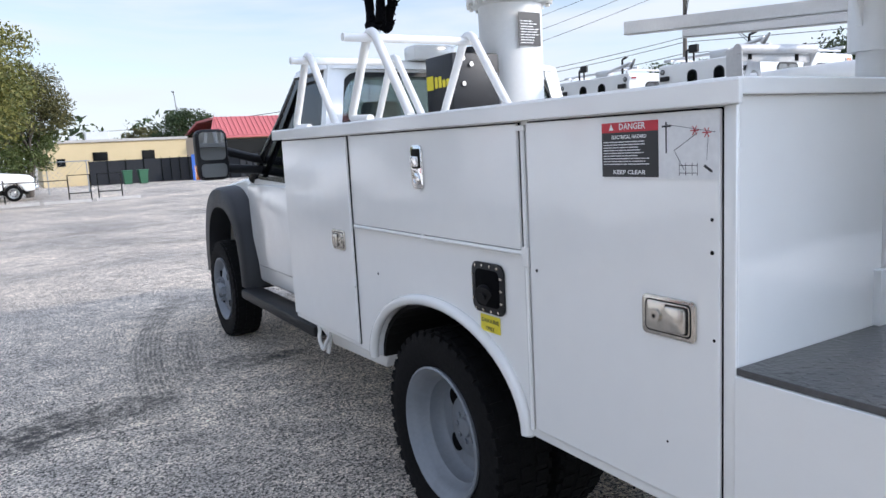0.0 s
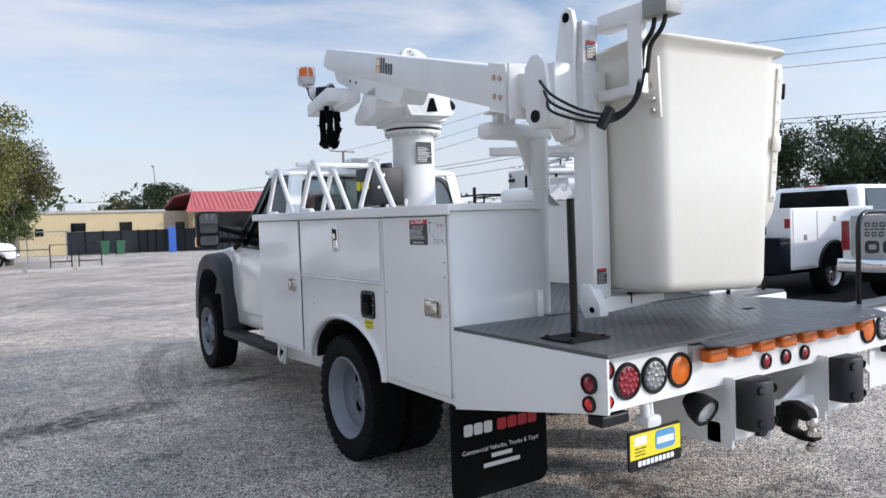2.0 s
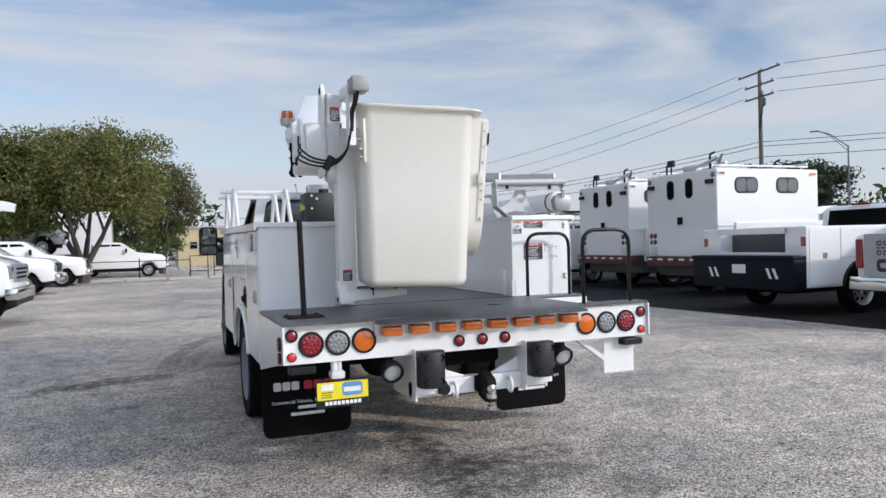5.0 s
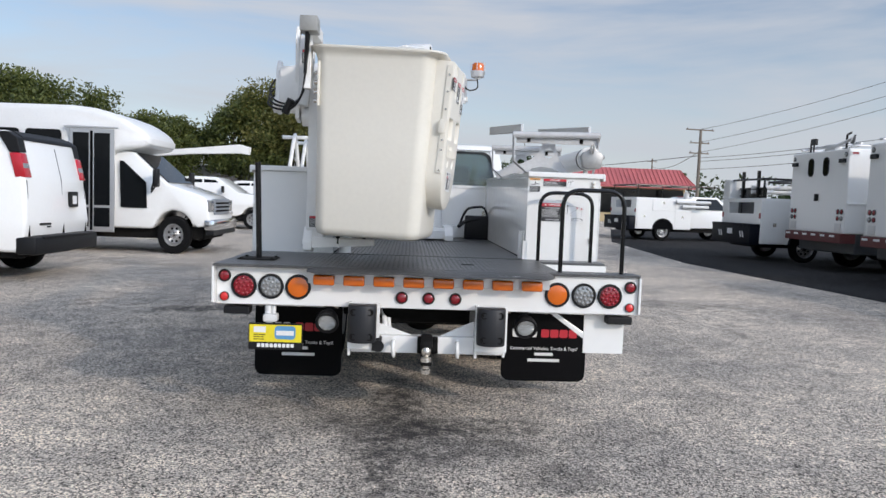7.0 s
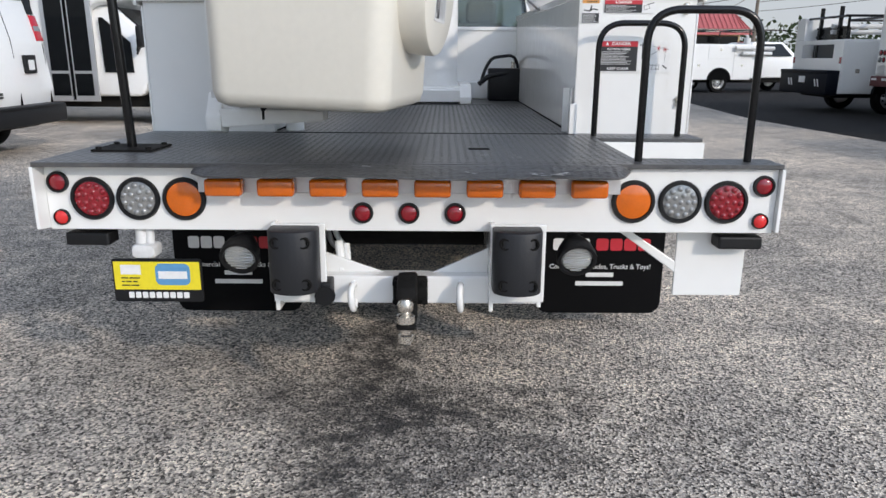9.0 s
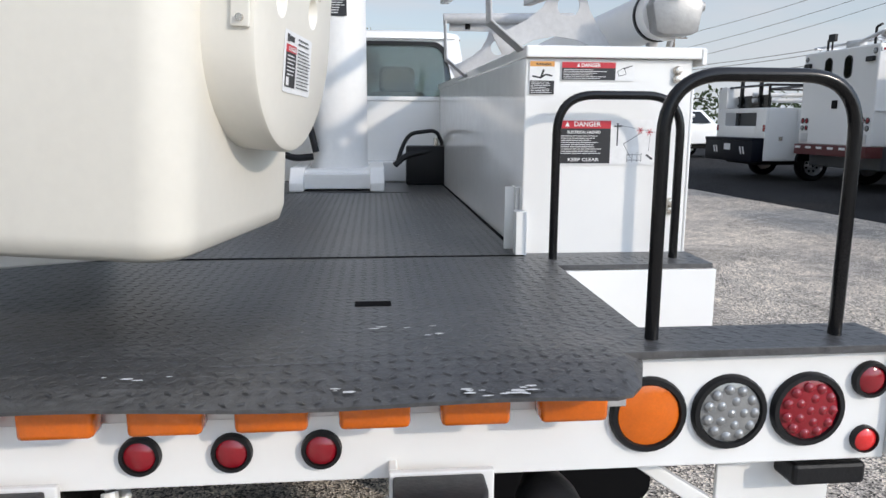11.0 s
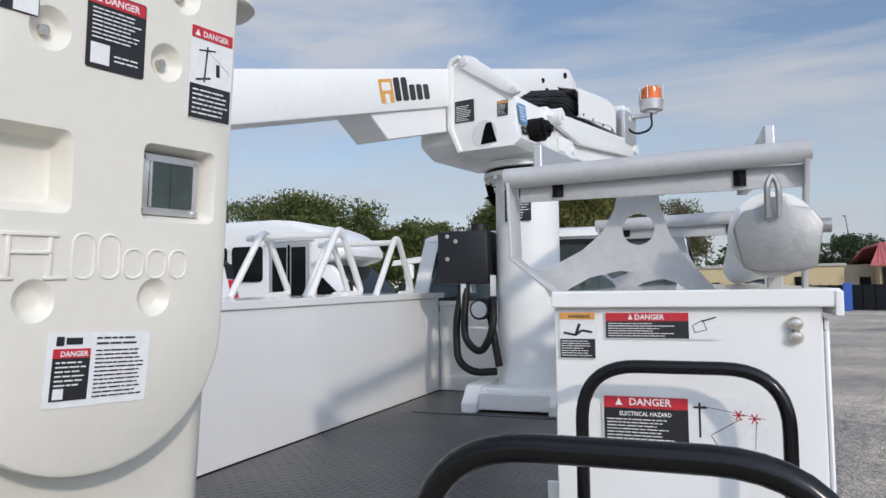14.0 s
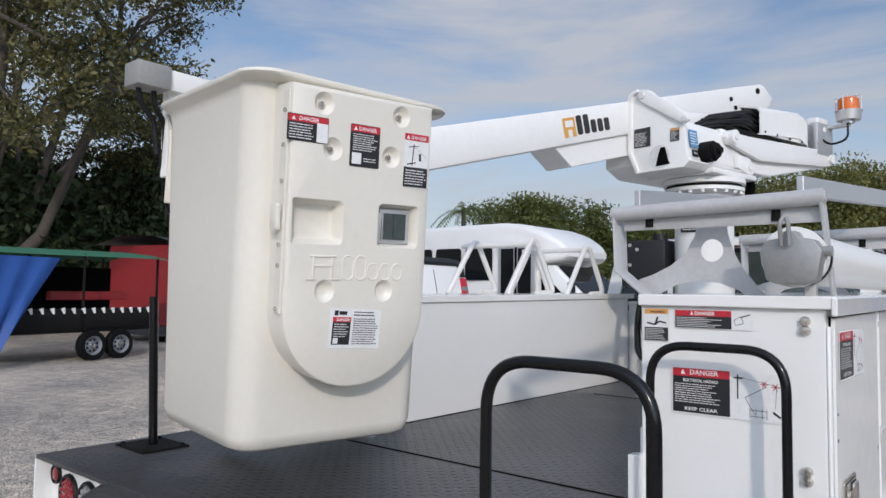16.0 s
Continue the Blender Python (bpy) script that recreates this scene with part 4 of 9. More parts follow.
rod(b, (0.15, 1.36, 2.635), (0.215, 1.36, 2.635), 0.032, n=16)
up("lower_link", b, WHITE_BOOM, turret, smooth=40)
b = B()
prism(b, [(0.06, 2.42), (0.22, 2.385), (0.25, 2.40), (0.26, 2.46), (0.20, 2.50), (0.06, 2.50)], "x", 0.17, 0.20, 0.006)
rod(b, (0.16, 0.20, 2.44), (0.21, 0.20, 2.44), 0.02, n=12)
up("link_lug", b, WHITE_BOOM, turret, smooth=40)
b = B()
cov = [(0.02, 2.685), (0.17, 2.685), (0.17, 2.845), (0.15, 2.872), (0.02, 2.905)]
covi = [(0.03, 2.695), (0.162, 2.695), (0.162, 2.838), (0.145, 2.862), (0.03, 2.893)]
loft(b, [[(u, 0.40, z) for u, z in covi], [(u, 0.40, z) for u, z in cov], [(u, 0.95, z + 0.05) for u, z in cov], [(u, 1.05, z + 0.03 if z > 2.8 else z + 0.012) for u, z in cov], [(u * 0.9 + 0.008, 1.08, z + 0.012) for u, z in cov], [(u, 1.0, z + 0.012) for u, z in covi], [(u, 0.40, z) for u, z in covi]], cap=False)
up("valve_cover", b, WHITE_BOOM, turret, "open white valve cover", 30)
for v in (0.46, 0.62, 0.8, 0.97):
    b = B()
    rod(b, (0.168, v, 2.712), (0.174, v, 2.712), 0.008, n=8)
    up("cover_screw", b, UNDER, turret)
b = B()
box(b, 0.04, 0.155, 0.75, 0.97, 2.715, 2.83, 0.01)
box(b, 0.0, 0.16, 0.0, 1.30, 2.655, 2.69, 0.008)
up("valve_block", b, UNDER, turret)
b = B()
prism(b, [(-0.05, 2.425), (0.45, 2.42), (0.55, 2.425), (1.36, 2.58), (1.36, 2.66), (-0.05, 2.66)], "x", -0.15, 0.155, 0.01)
up("tail_frame", b, WHITE_BOOM, turret)
b = B()
box(b, 0.10, 0.19, 1.18, 1.36, 2.66, 2.93, 0.015)
rod(b, (0.19, 1.26, 2.84), (0.205, 1.26, 2.84), 0.02, n=10)
up("tail_bracket", b, WHITE_BOOM, turret)
rnd = random.Random(3)
for i in range(9):
    b = B()
    z = 2.70 + 0.016 * i
    tube(b, [(-0.02 + 0.05 * rnd.random(), -0.22 + 0.03 * i, z - 0.06), (0.06 + 0.07 * rnd.random(), 0.0 + 0.03 * i, z - 0.01), (0.07 + 0.08 * rnd.random(), 0.22 + 0.02 * i, z + 0.035 * rnd.random()), (0.10 + 0.04 * rnd.random(), 0.42, z - 0.01), (0.10, 0.78, 2.75 + 0.008 * i)], 0.013, 8, bend=0.08)
    up("hydraulic_hose", b, BLACKPLASTIC, turret, "black hydraulic hose", 60)
b = B()
tube(b, [(0.12, 0.22, 2.42), (0.16, 0.30, 2.36), (0.13, 0.30, 2.24), (0.06, 0.24, 2.22), (0.03, 0.22, 2.34)], 0.03, 10, bend=0.08)
up("hanging_hose", b, DARK, turret, "ragged black hose", 60)

# boom: rising from the elbow to its raised end
def zc(v):
    return 2.85 + 0.262 * v


def boom_beam(b, u0, u1, v0, v1, h):
    pts = [(v0, zc(v0) - h / 2), (v1, zc(v1) - h / 2), (v1, zc(v1) + h / 2), (v0, zc(v0) + h / 2)]
    return prism(b, pts, "x", u0, u1, 0.012)


b = B()
prism(b, [(-2.72, zc(-2.72) - 0.106), (1.20, zc(1.20) - 0.104), (1.33, zc(1.33) - 0.08), (1.34, zc(1.34) - 0.02), (1.21, zc(1.21) + 0.085), (1.15, zc(1.15) + 0.104), (-2.72, zc(-2.72) + 0.106)], "x", -0.46, -0.22, 0.012)
boom = up("boom", b, WHITE_BOOM, None, "white square steel boom", 30)
for v, d in ((0.72, 0.02), (1.1, 0.05), (0.78, -0.05)):
    b = B()
    rod(b, (-0.222, v, zc(v) + d), (-0.210, v, zc(v) + d), 0.016 if d < 0.04 else 0.022, n=12)
    up("boom_bolt", b, UNDER, boom, smooth=40)
b = B()
prism(b, [(-1.13, zc(-1.13) - 0.10), (-0.98, zc(-0.98) - 0.238), (-0.45, zc(-0.45) - 0.24), (0.3, zc(0.3) - 0.235), (0.88, zc(0.88) - 0.20), (0.98, zc(0.98) - 0.10)], "x", -0.44, -0.24, 0.006)
up("boom_gusset", b, WHITE_BOOM, boom)
for v in (0.35, 0.15):
    b = B()
    rod(b, (-0.448, v, zc(v) - 0.16), (-0.44, v, zc(v) - 0.16), 0.012, n=8)
    up("boom_bolt", b, UNDER, boom)
b = B()
boom_beam(b, -0.425, -0.255, -3.0, -2.65, 0.165)
up("boom_extension", b, WHITE_BOOM, boom, smooth=40)
for v in (-2.69, -2.625):
    for dz in (-0.045, 0.047):
        b = B()
        rod(b, (-0.476, v, zc(v) + dz), (-0.46, v, zc(v) + dz), 0.0145, n=12)
        up("wear_pad_bolt", b, COPPER, boom, "copper-coloured bolt", 40)
b = B()
prism(b, [(-2.745, zc(-2.745) - 0.12), (-2.56, zc(-2.56) - 0.118), (-2.56, zc(-2.56) + 0.118), (-2.745, zc(-2.745) + 0.12)], "x", -0.468, -0.212, 0.004)
prism(b, [(-2.80, zc(-2.80) - 0.135), (-2.782, zc(-2.782) - 0.135), (-2.782, zc(-2.782) + 0.125), (-2.80, zc(-2.80) + 0.125)], "x", -0.475, -0.205, 0.004)
up("boom_collar", b, WHITE_BOOM, boom)
for u, f in ((-0.4615, -1), (-0.2185, 1)):
    # emblem: a plain framed shape and plain bars in place of the maker's name
    slope = math.degrees(math.atan(0.262))
    if f < 0:
        em = Matrix.Translation((u, -0.53, zc(-0.53) - 0.04)) @ FLAT_LEFT @ pose(0, 0, 0, 0, 0, -slope)
    else:
        em = Matrix.Translation((u, -1.06, zc(-1.06) - 0.062)) @ FLAT_RIGHT @ pose(0, 0, 0, 0, 0, slope)
    t = B()
    prism(t, rrect(0, 0.105, 0, 0.112, 0.004), "z", 0, 0.001)
    for p in ((0.018, 0.087, 0.058, 0.096), (0.035, 0.07, 0.0, 0.042)):
        prism(t, rrect(p[0], p[1], p[2], p[3], 0.003), "z", 0.001, 0.002, mi=1)
    t.transform(em)
    up("emblem", t, [LOGOAMBER, WHITE_BOOM], boom, "orange painted emblem")
    for i in range(5):
        t = B()
        prism(t, rrect(0.118 + i * 0.063, 0.166 + i * 0.063, 0.005, 0.118 if i in (0, 1) else 0.082, 0.012), "z", 0, 0.001)
        t.transform(em)
        up("emblem_bar", t, LOGOBLACK, boom, "black painted bar")

# beacons at the raised end
def beacon(u, v, z, reach):
    b = B()
    rod(b, (u, v, z - 0.10), (u, v, z - 0.03), 0.078, 0.09, n=24)
    rod(b, (u, v, z - 0.12), (u, v, z - 0.10), 0.04, n=16)
    box(b, min(u, u - reach), max(u, u - reach), v - 0.03, v + 0.03, z - 0.14, z - 0.12, 0.004)
    box(b, u - reach - 0.03, u - reach + 0.03, v - 0.2, v + 0.05, z - 0.35, z - 0.11, 0.01)
    ob = up("beacon", b, ALU, boom, "orange rotating beacon on a grey base", 40)
    b = B()
    lathe(b, [(0.0, 0.068), (0.058, 0.064), (0.070, 0.052), (0.074, -0.02), (0.078, -0.03), (0, -0.03)], 24, 0, Matrix.Translation((u, v, z)))
    up("beacon_lens", b, AMBER, ob, "orange plastic lens", 40)
    b = B()
    for a in range(4):
        c, s = 0.086 * math.cos(a * 1.57), 0.086 * math.sin(a * 1.57)
        tube(b, [(u + c, v + s, z - 0.03), (u + c, v + s, z + 0.072), (u + c * 0.3, v + s * 0.3, z + 0.08)], 0.004, 6)
    up("beacon_guard", b, WHITE_OLD, ob)
    b = B()
    tube(b, [(u, v - 0.02, z - 0.12), (u + 0.02, v - 0.06, z - 0.25), (u - reach * 0.6, v - 0.1, z - 0.28), (u - reach, v - 0.12, z - 0.2)], 0.008, 6, bend=0.06)
    up("beacon_cable", b, BLACKPLASTIC, ob, smooth=60)


beacon(0.33, 1.35, 3.0, 0.16)
beacon(-0.67, 1.19, 3.0, -0.2)
rnd = random.Random(8)
for i in range(2):
    x = -0.60 + 0.07 * i
    b = B()
    way = [(x, 0.60, 2.66), (x, 0.60, 2.55), (x + 0.01, 0.60, 2.46), (x + 0.02, 0.62, 2.37), (x + 0.01, 0.66, 2.29), (x, 0.72, 2.25), (x - 0.01, 0.78, 2.29), (x, 0.82, 2.38), (x, 0.83, 2.48), (x, 0.84, 2.66)]
    for p, q in zip(way, way[1:]):
        p, q = (Vector(w) + Vector((rnd.uniform(-0.012, 0.012), rnd.uniform(-0.012, 0.012), 0)) for w in (p, q))
        rod(b, p, q, rnd.uniform(0.024, 0.038), rnd.uniform(0.02, 0.036), n=8)
        for k in range(3):
            m_ = p.lerp(q, rnd.random())
            d_ = Vector((rnd.uniform(-1, 1), rnd.uniform(-1, 1), rnd.uniform(-1, 0.4))).normalized()
            rod(b, m_, m_ + d_ * rnd.uniform(0.035, 0.06), 0.014, 0.003, n=5)
    up("hose_loop", b, DARK, turret, "hanging loop of ragged black hose", 60)
b = B()
box(b, -0.66, -0.42, 0.35, 1.25, 2.60, 2.72, 0.012)
box(b, -0.56, -0.42, 0.1, 0.6, 2.55, 2.66, 0.02)
rod(b, (-0.66, 1.05, 2.80), (-0.40, 1.05, 2.80), 0.045)
up("winch_frame", b, WHITE_BOOM, turret, smooth=40)
b = B()
rod(b, (-0.62, 0.95, 2.76), (-0.44, 0.95, 2.76), 0.07, n=16)
box(b, -0.60, -0.46, 1.05, 1.2, 2.72, 2.86, 0.01)
up("winch_drum", b, UNDER, turret, "dark greasy winch drum", 40)
for k in range(4):
    b = B()
    tube(b, [(-0.50 - 0.03 * k, 0.45, 2.66), (-0.55 - 0.02 * k, 0.62, 2.80 - 0.03 * k), (-0.52, 0.85, 2.82), (-0.5 - 0.03 * k, 1.0, 2.78 + 0.02 * k)], 0.011, 7, bend=0.08)
    up("winch_cable", b, BLACKPLASTIC, turret, "black cable", 60)

# boom rest
b = B()
rod(b, (1.912, 0.93, 1.0), (1.912, 0.93, 1.70), 0.042, n=20)
rod(b, (1.905, 0.93, 1.67), (1.905, 0.93, 1.94), 0.058, n=20)
box(b, 1.545, 1.98, 0.885, 0.985, 1.928, 2.010, 0.022, seg=3)
prism(b, [(1.755, 1.935), (1.845, 1.73), (1.86, 1.72), (1.89, 1.935)], "y", 0.925, 0.94, 0.003)
box(b, 1.62, 1.665, 0.90, 0.95, 2.0, 2.06, 0.008)
box(b, 1.56, 1.72, 0.905, 0.945, 2.05, 2.065, 0.004)
box(b, 1.70, 1.74, 0.90, 0.95, 2.0, 2.05, 0.008)
tp("boom_rest", b, WHITE_BOOM, None, "white steel boom rest post", 40)

# elbow and bucket mount
b = B()
prism(b, [(0.36, 1.95), (0.40, 1.915), (0.48, 1.91), (0.535, 1.96), (0.535, 2.20), (0.49, 2.245), (0.44, 2.245), (0.40, 2.20)], "x", 1.50, 1.525, 0.005)
rod(b, (1.482, 0.443, 1.966), (1.68, 0.443, 1.966), 0.05, n=18)
elbow = tp("elbow_plate", b, WHITE_BOOM, None, "white boom elbow plate with pin", 40)
b = B()
rod(b, (1.474, 0.443, 1.966), (1.484, 0.443, 1.966), 0.028, n=14)
tp("elbow_pin", b, UNDER, elbow)
b = B()
box(b, 1.525, 1.67, 0.36, 0.56, 1.97, 2.20, 0.012)
tp("elbow_block", b, WHITE_BOOM, elbow, smooth=40)
b = B()
prism(b, [(0.38, 1.88), (0.48, 1.86), (0.52, 1.93), (0.44, 2.36), (0.42, 2.43), (0.385, 2.455), (0.35, 2.43), (0.335, 2.36)], "x", 1.625, 1.65, 0.005)
rod(b, (1.622, 0.385, 2.405), (1.653, 0.385, 2.405), 0.022, n=16, mi=1)
rod(b, (1.665, 0.444, 1.90), (1.76, 0.444, 1.90), 0.062, n=20)
rod(b, (1.658, 0.444, 1.90), (1.667, 0.444, 1.90), 0.024, n=12, mi=1)
tp("lifting_plate", b, [WHITE_BOOM, DARK], elbow, "white lifting plate with an eye", 40)
b = B()
prism(b, [(1.652, 1.96), (1.715, 1.95), (1.755, 2.37), (1.655, 2.385)], "y", 0.315, 0.375, 0.006)
tp("cover_plate", b, WHITE_OLD, elbow)
tp("small_sign", flat(FLAT_REAR, 1.672, 0.3125, 2.21, lambda t: sign_small(t, 0.06, 0.085, R)), SIGNS, elbow)
b = B()
prism(b, [(1.715, 0.345), (1.825, 0.345), (1.825, 0.455), (1.81, 0.455), (1.81, 0.36), (1.73, 0.36), (1.73, 0.455), (1.715, 0.455)], "z", 1.10, 2.17, 0.003)
mount = tp("bucket_mast", b, WHITE_BOOM, None, "white bucket mounting mast", 40)
b = B()
prism(b, [(0.30, 1.055), (0.40, 1.04), (0.43, 1.09), (0.42, 1.20), (0.36, 1.20), (0.30, 1.11)], "x", 1.70, 1.76, 0.008)
rod(b, (1.695, 0.345, 1.085), (1.765, 0.345, 1.085), 0.014, n=10, mi=1)
tp("mast_lug", b, [WHITE_BOOM, DARK], mount, smooth=40)
b = B()
prism(b, [(1.75, 1.07), (1.79, 1.07), (2.15, 1.095), (2.15, 1.135), (1.75, 1.14)], "y", 0.31, 0.41, 0.006)
tp("bucket_shelf", b, WHITE_BOOM, mount)
for x, y in ((1.92, 0.32), (2.08, 0.34)):
    b = B()
    rod(b, (x, y, 1.10), (x, y, 1.15), 0.012, n=8)
    tp("shelf_bolt", b, UNDER, mount)
b = B()
box(b, 1.76, 1.82, 0.10, 0.34, 2.03, 2.075, 0.008)
tp("mast_arm", b, WHITE_BOOM, mount)
b = B()
prism(b, [(0.02, 1.92), (0.12, 1.92), (0.14, 2.18), (0.03, 2.18)], "x", 1.805, 1.82, 0.004)
for y, z in ((0.05, 1.95), (0.05, 2.0), (0.07, 2.06), (0.10, 2.12)):
    rod(b, (1.785, y, z), (1.808, y, z), 0.013, n=10, mi=1)
tp("mast_bracket", b, [CREAM, STEEL], mount, smooth=40)
for k in range(3):
    b = B()
    tube(b, [(1.49 + 0.02 * k, 0.42, 2.12 - 0.035 * k), (1.47 - 0.01 * k, 0.33, 2.04 - 0.035 * k), (1.53, 0.20, 1.955 - 0.022 * k), (1.65, 0.13, 1.93 - 0.015 * k), (1.72, 0.08 - 0.01 * k, 1.99), (1.735, 0.06 - 0.012 * k, 2.12)], 0.0062, 8, bend=0.08)
    tp("control_cable", b, BLACKPLASTIC, elbow, "black looped control cable", 60)
b = B()
rod(b, (1.60, 0.165, 1.885), (1.64, 0.145, 1.965), 0.024, n=8)
tp("cable_clamp", b, BLACKPLASTIC, elbow)
for k in range(2):
    b = B()
    tube(b, [(1.735, 0.055 - 0.03 * k, 2.10), (1.74, 0.05 - 0.04 * k, 2.22), (1.75, 0.0 - 0.05 * k, 2.27), (1.755, -0.005 - 0.06 * k, 2.34)], 0.010, 8, bend=0.05)
    tp("control_cable", b, BLACKPLASTIC, elbow, smooth=60)
b = B()
box(b, 1.73, 1.80, 0.03, 0.30, 2.325, 2.40, 0.006)
tp("control_head", b, WHITE_BOOM, elbow, "white boom control head", 40)
b = B()
box(b, 1.715, 1.815, -0.095, 0.03, 2.32, 2.405, 0.006)
tp("junction_box", b, BOXGREY, elbow, "grey junction box", 40)
b = B()
box(b, 1.725, 1.765, 0.045, 0.12, 2.02, 2.33, 0.004)
tp("head_bracket", b, WHITE_BOOM, elbow)
tp("small_sign", flat(FLAT_REAR, 1.735, 0.3435, 1.20, lambda t: sign_small(t, 0.06, 0.07, R)), SIGNS, mount)

# bucket: fibreglass tub in its own space, wider at the lip; it hangs a little turned
BK = Matrix.Translation((2.168, 0.297, 1.708)) @ pose(0, 0, 0, -0.3, 1.5, -10.3) @ Matrix.Translation((0, 0, -1.7))


def kp(name, bm, materials, parent=None, label="", smooth=None):
    bm.transform(BK)
    return tp(name, bm, materials, parent, label, smooth)


# the step panel leans out a little more than the tub
PK = Matrix.Translation((2.201, 0.279, 1.712)) @ pose(0, 0, 0, 0.99, 4.9, -11.24) @ Matrix.Translation((0, -0.004, -1.612)) @ Matrix.Diagonal((1, 0.926, 0.957, 1))


def kd(name, bm, materials, parent=None, label="", smooth=None):
    bm.transform(PK)
    return tp(name, bm, materials, parent, label, smooth)


def tub_ring(hx, hy, z, r, n=8):
    return [(x, y, z) for x, y in rrect(-hx, hx, -hy, hy, r, n)]


b = B()
S = [tub_ring(0.20, 0.21, 1.148, 0.05), tub_ring(0.27, 0.28, 1.150, 0.06), tub_ring(0.298, 0.312, 1.165, 0.075), tub_ring(0.308, 0.324, 1.20, 0.08), tub_ring(0.325, 0.33, 1.7, 0.08)]
S += [tub_ring(0.343, 0.335, 2.18, 0.08), tub_ring(0.352, 0.342, 2.212, 0.08), tub_ring(0.38, 0.363, 2.232, 0.10), tub_ring(0.386, 0.369, 2.240, 0.10), tub_ring(0.384, 0.367, 2.249, 0.10), tub_ring(0.35, 0.34, 2.252, 0.08), tub_ring(0.33, 0.32, 2.20, 0.07), tub_ring(0.29, 0.30, 1.22, 0.06)]
loft(b, S)
# the side with the step panel stands a little further out, and its lip droops
for w in b.verts:
    if w.co.x > 0:
        w.co.x += 0.02
    if w.co.x > 0.3 and w.co.z > 2.22:
        w.co.x += 0.022
        w.co.z -= 0.012
bucket = kp("bucket", b, CREAM, None, "cream fibreglass bucket with a rolled lip", 50)
FACE = 0.415


def door_pts(d, n=22):
    """Outline of the step panel, drawn in by d."""
    y0, y1, zt, zm = -0.248 + d, 0.277 - d, 2.232 - d, 1.565
    c, r = (y0 + y1) / 2, (y1 - y0) / 2
    return [(y0, zt), (y0, 1.9), (y0, zm)] + [(c - r * math.cos(math.pi * i / n), zm - (0.238 - d) * math.sin(math.pi * i / n)) for i in range(1, n)] + [(y1, zm), (y1, 1.9), (y1, zt)]


POCKETS = ((-0.241, -0.057, 1.766, 1.90), (0.073, 0.236, 1.764, 1.903))
DIMPLES = ((-0.143, 2.183), (0.145, 2.183), (-0.106, 2.053), (0.111, 2.051), (-0.111, 1.627), (0.108, 1.627))


def circle(y, z, r, n=18):
    return [(y + r * math.cos(2 * math.pi * k / n), z + r * math.sin(2 * math.pi * k / n)) for k in range(n)]


b = B()
loft(b, [[(x, *p) for p in door_pts(d)] for x, d in ((0.27, 0.0), (FACE - 0.014, 0.0), (FACE - 0.005, 0.004), (FACE, 0.014))], cap=False)
loops = [door_pts(0.014)] + [rrect(y0, y1, z0, z1, 0.016) for y0, y1, z0, z1 in POCKETS] + [circle(y, z, 0.035) for y, z in DIMPLES]
edges = []
for lp_ in loops:
    vs = [b.verts.new((FACE, *p)) for p in lp_]
    edges += [b.edges.new((vs[k], vs[(k + 1) % len(vs)])) for k in range(len(vs))]
bmesh.ops.triangle_fill(b, use_beauty=True, use_dissolve=False, edges=edges, normal=(1, 0, 0))
for y0, y1, z0, z1 in POCKETS:
    loft(b, [[(FACE - dx, *p) for p in rrect(y0 + d, y1 - d, z0 + d, z1 - d, 0.016)] for dx, d in ((0, 0), (0.004, 0.003), (0.042, 0.014), (0.048, 0.022))], cap=False)
    b.faces.new([b.verts.new((FACE - 0.048, *p)) for p in rrect(y0 + 0.022, y1 - 0.022, z0 + 0.022, z1 - 0.022, 0.016)])
for y, z in DIMPLES:
    loft(b, [[(FACE - dx, *p) for p in circle(y, z, r)] for dx, r in ((0, 0.035), (0.003, 0.031), (0.016, 0.020), (0.018, 0.016))], cap=False)
    b.faces.new([b.verts.new((FACE - 0.018, *p)) for p in circle(y, z, 0.016)])
bmesh.ops.remove_doubles(b, verts=b.verts[:], dist=1e-5)
bdoor = kd("step_panel", b, CREAM, bucket, "moulded cream step panel with recesses and stickers", 35)
for y, z in DIMPLES[:4]:
    b = B()
    rod(b, (FACE - 0.02, y - 0.004, z - 0.002), (FACE - 0.008, y - 0.004, z - 0.002), 0.009, n=8)
    kd("bolt", b, STEEL, bdoor)
t = B()
prism(t, rrect(0.088, 0.215, 1.776, 1.888, 0.004), "x", FACE - 0.049, FACE - 0.024, 0.002)
prism(t, rrect(0.103, 0.20, 1.790, 1.874, 0.002), "x", FACE - 0.025, FACE - 0.0225, mi=1)
prism(t, rrect(0.150, 0.199, 1.791, 1.873, 0.002), "x", FACE - 0.024, FACE - 0.020, mi=1)
prism(t, rrect(0.104, 0.1075, 1.791, 1.873, 0.001), "x", FACE - 0.024, FACE - 0.019, mi=0)
for y, z in ((0.095, 1.783), (0.208, 1.783), (0.095, 1.881), (0.208, 1.881)):
    rod(t, (FACE - 0.025, y, z), (FACE - 0.018, y, z), 0.005, n=8)
kd("step_window", t, [ALU, PLATEGLASS], bdoor, "galvanised metal window plate", 40)


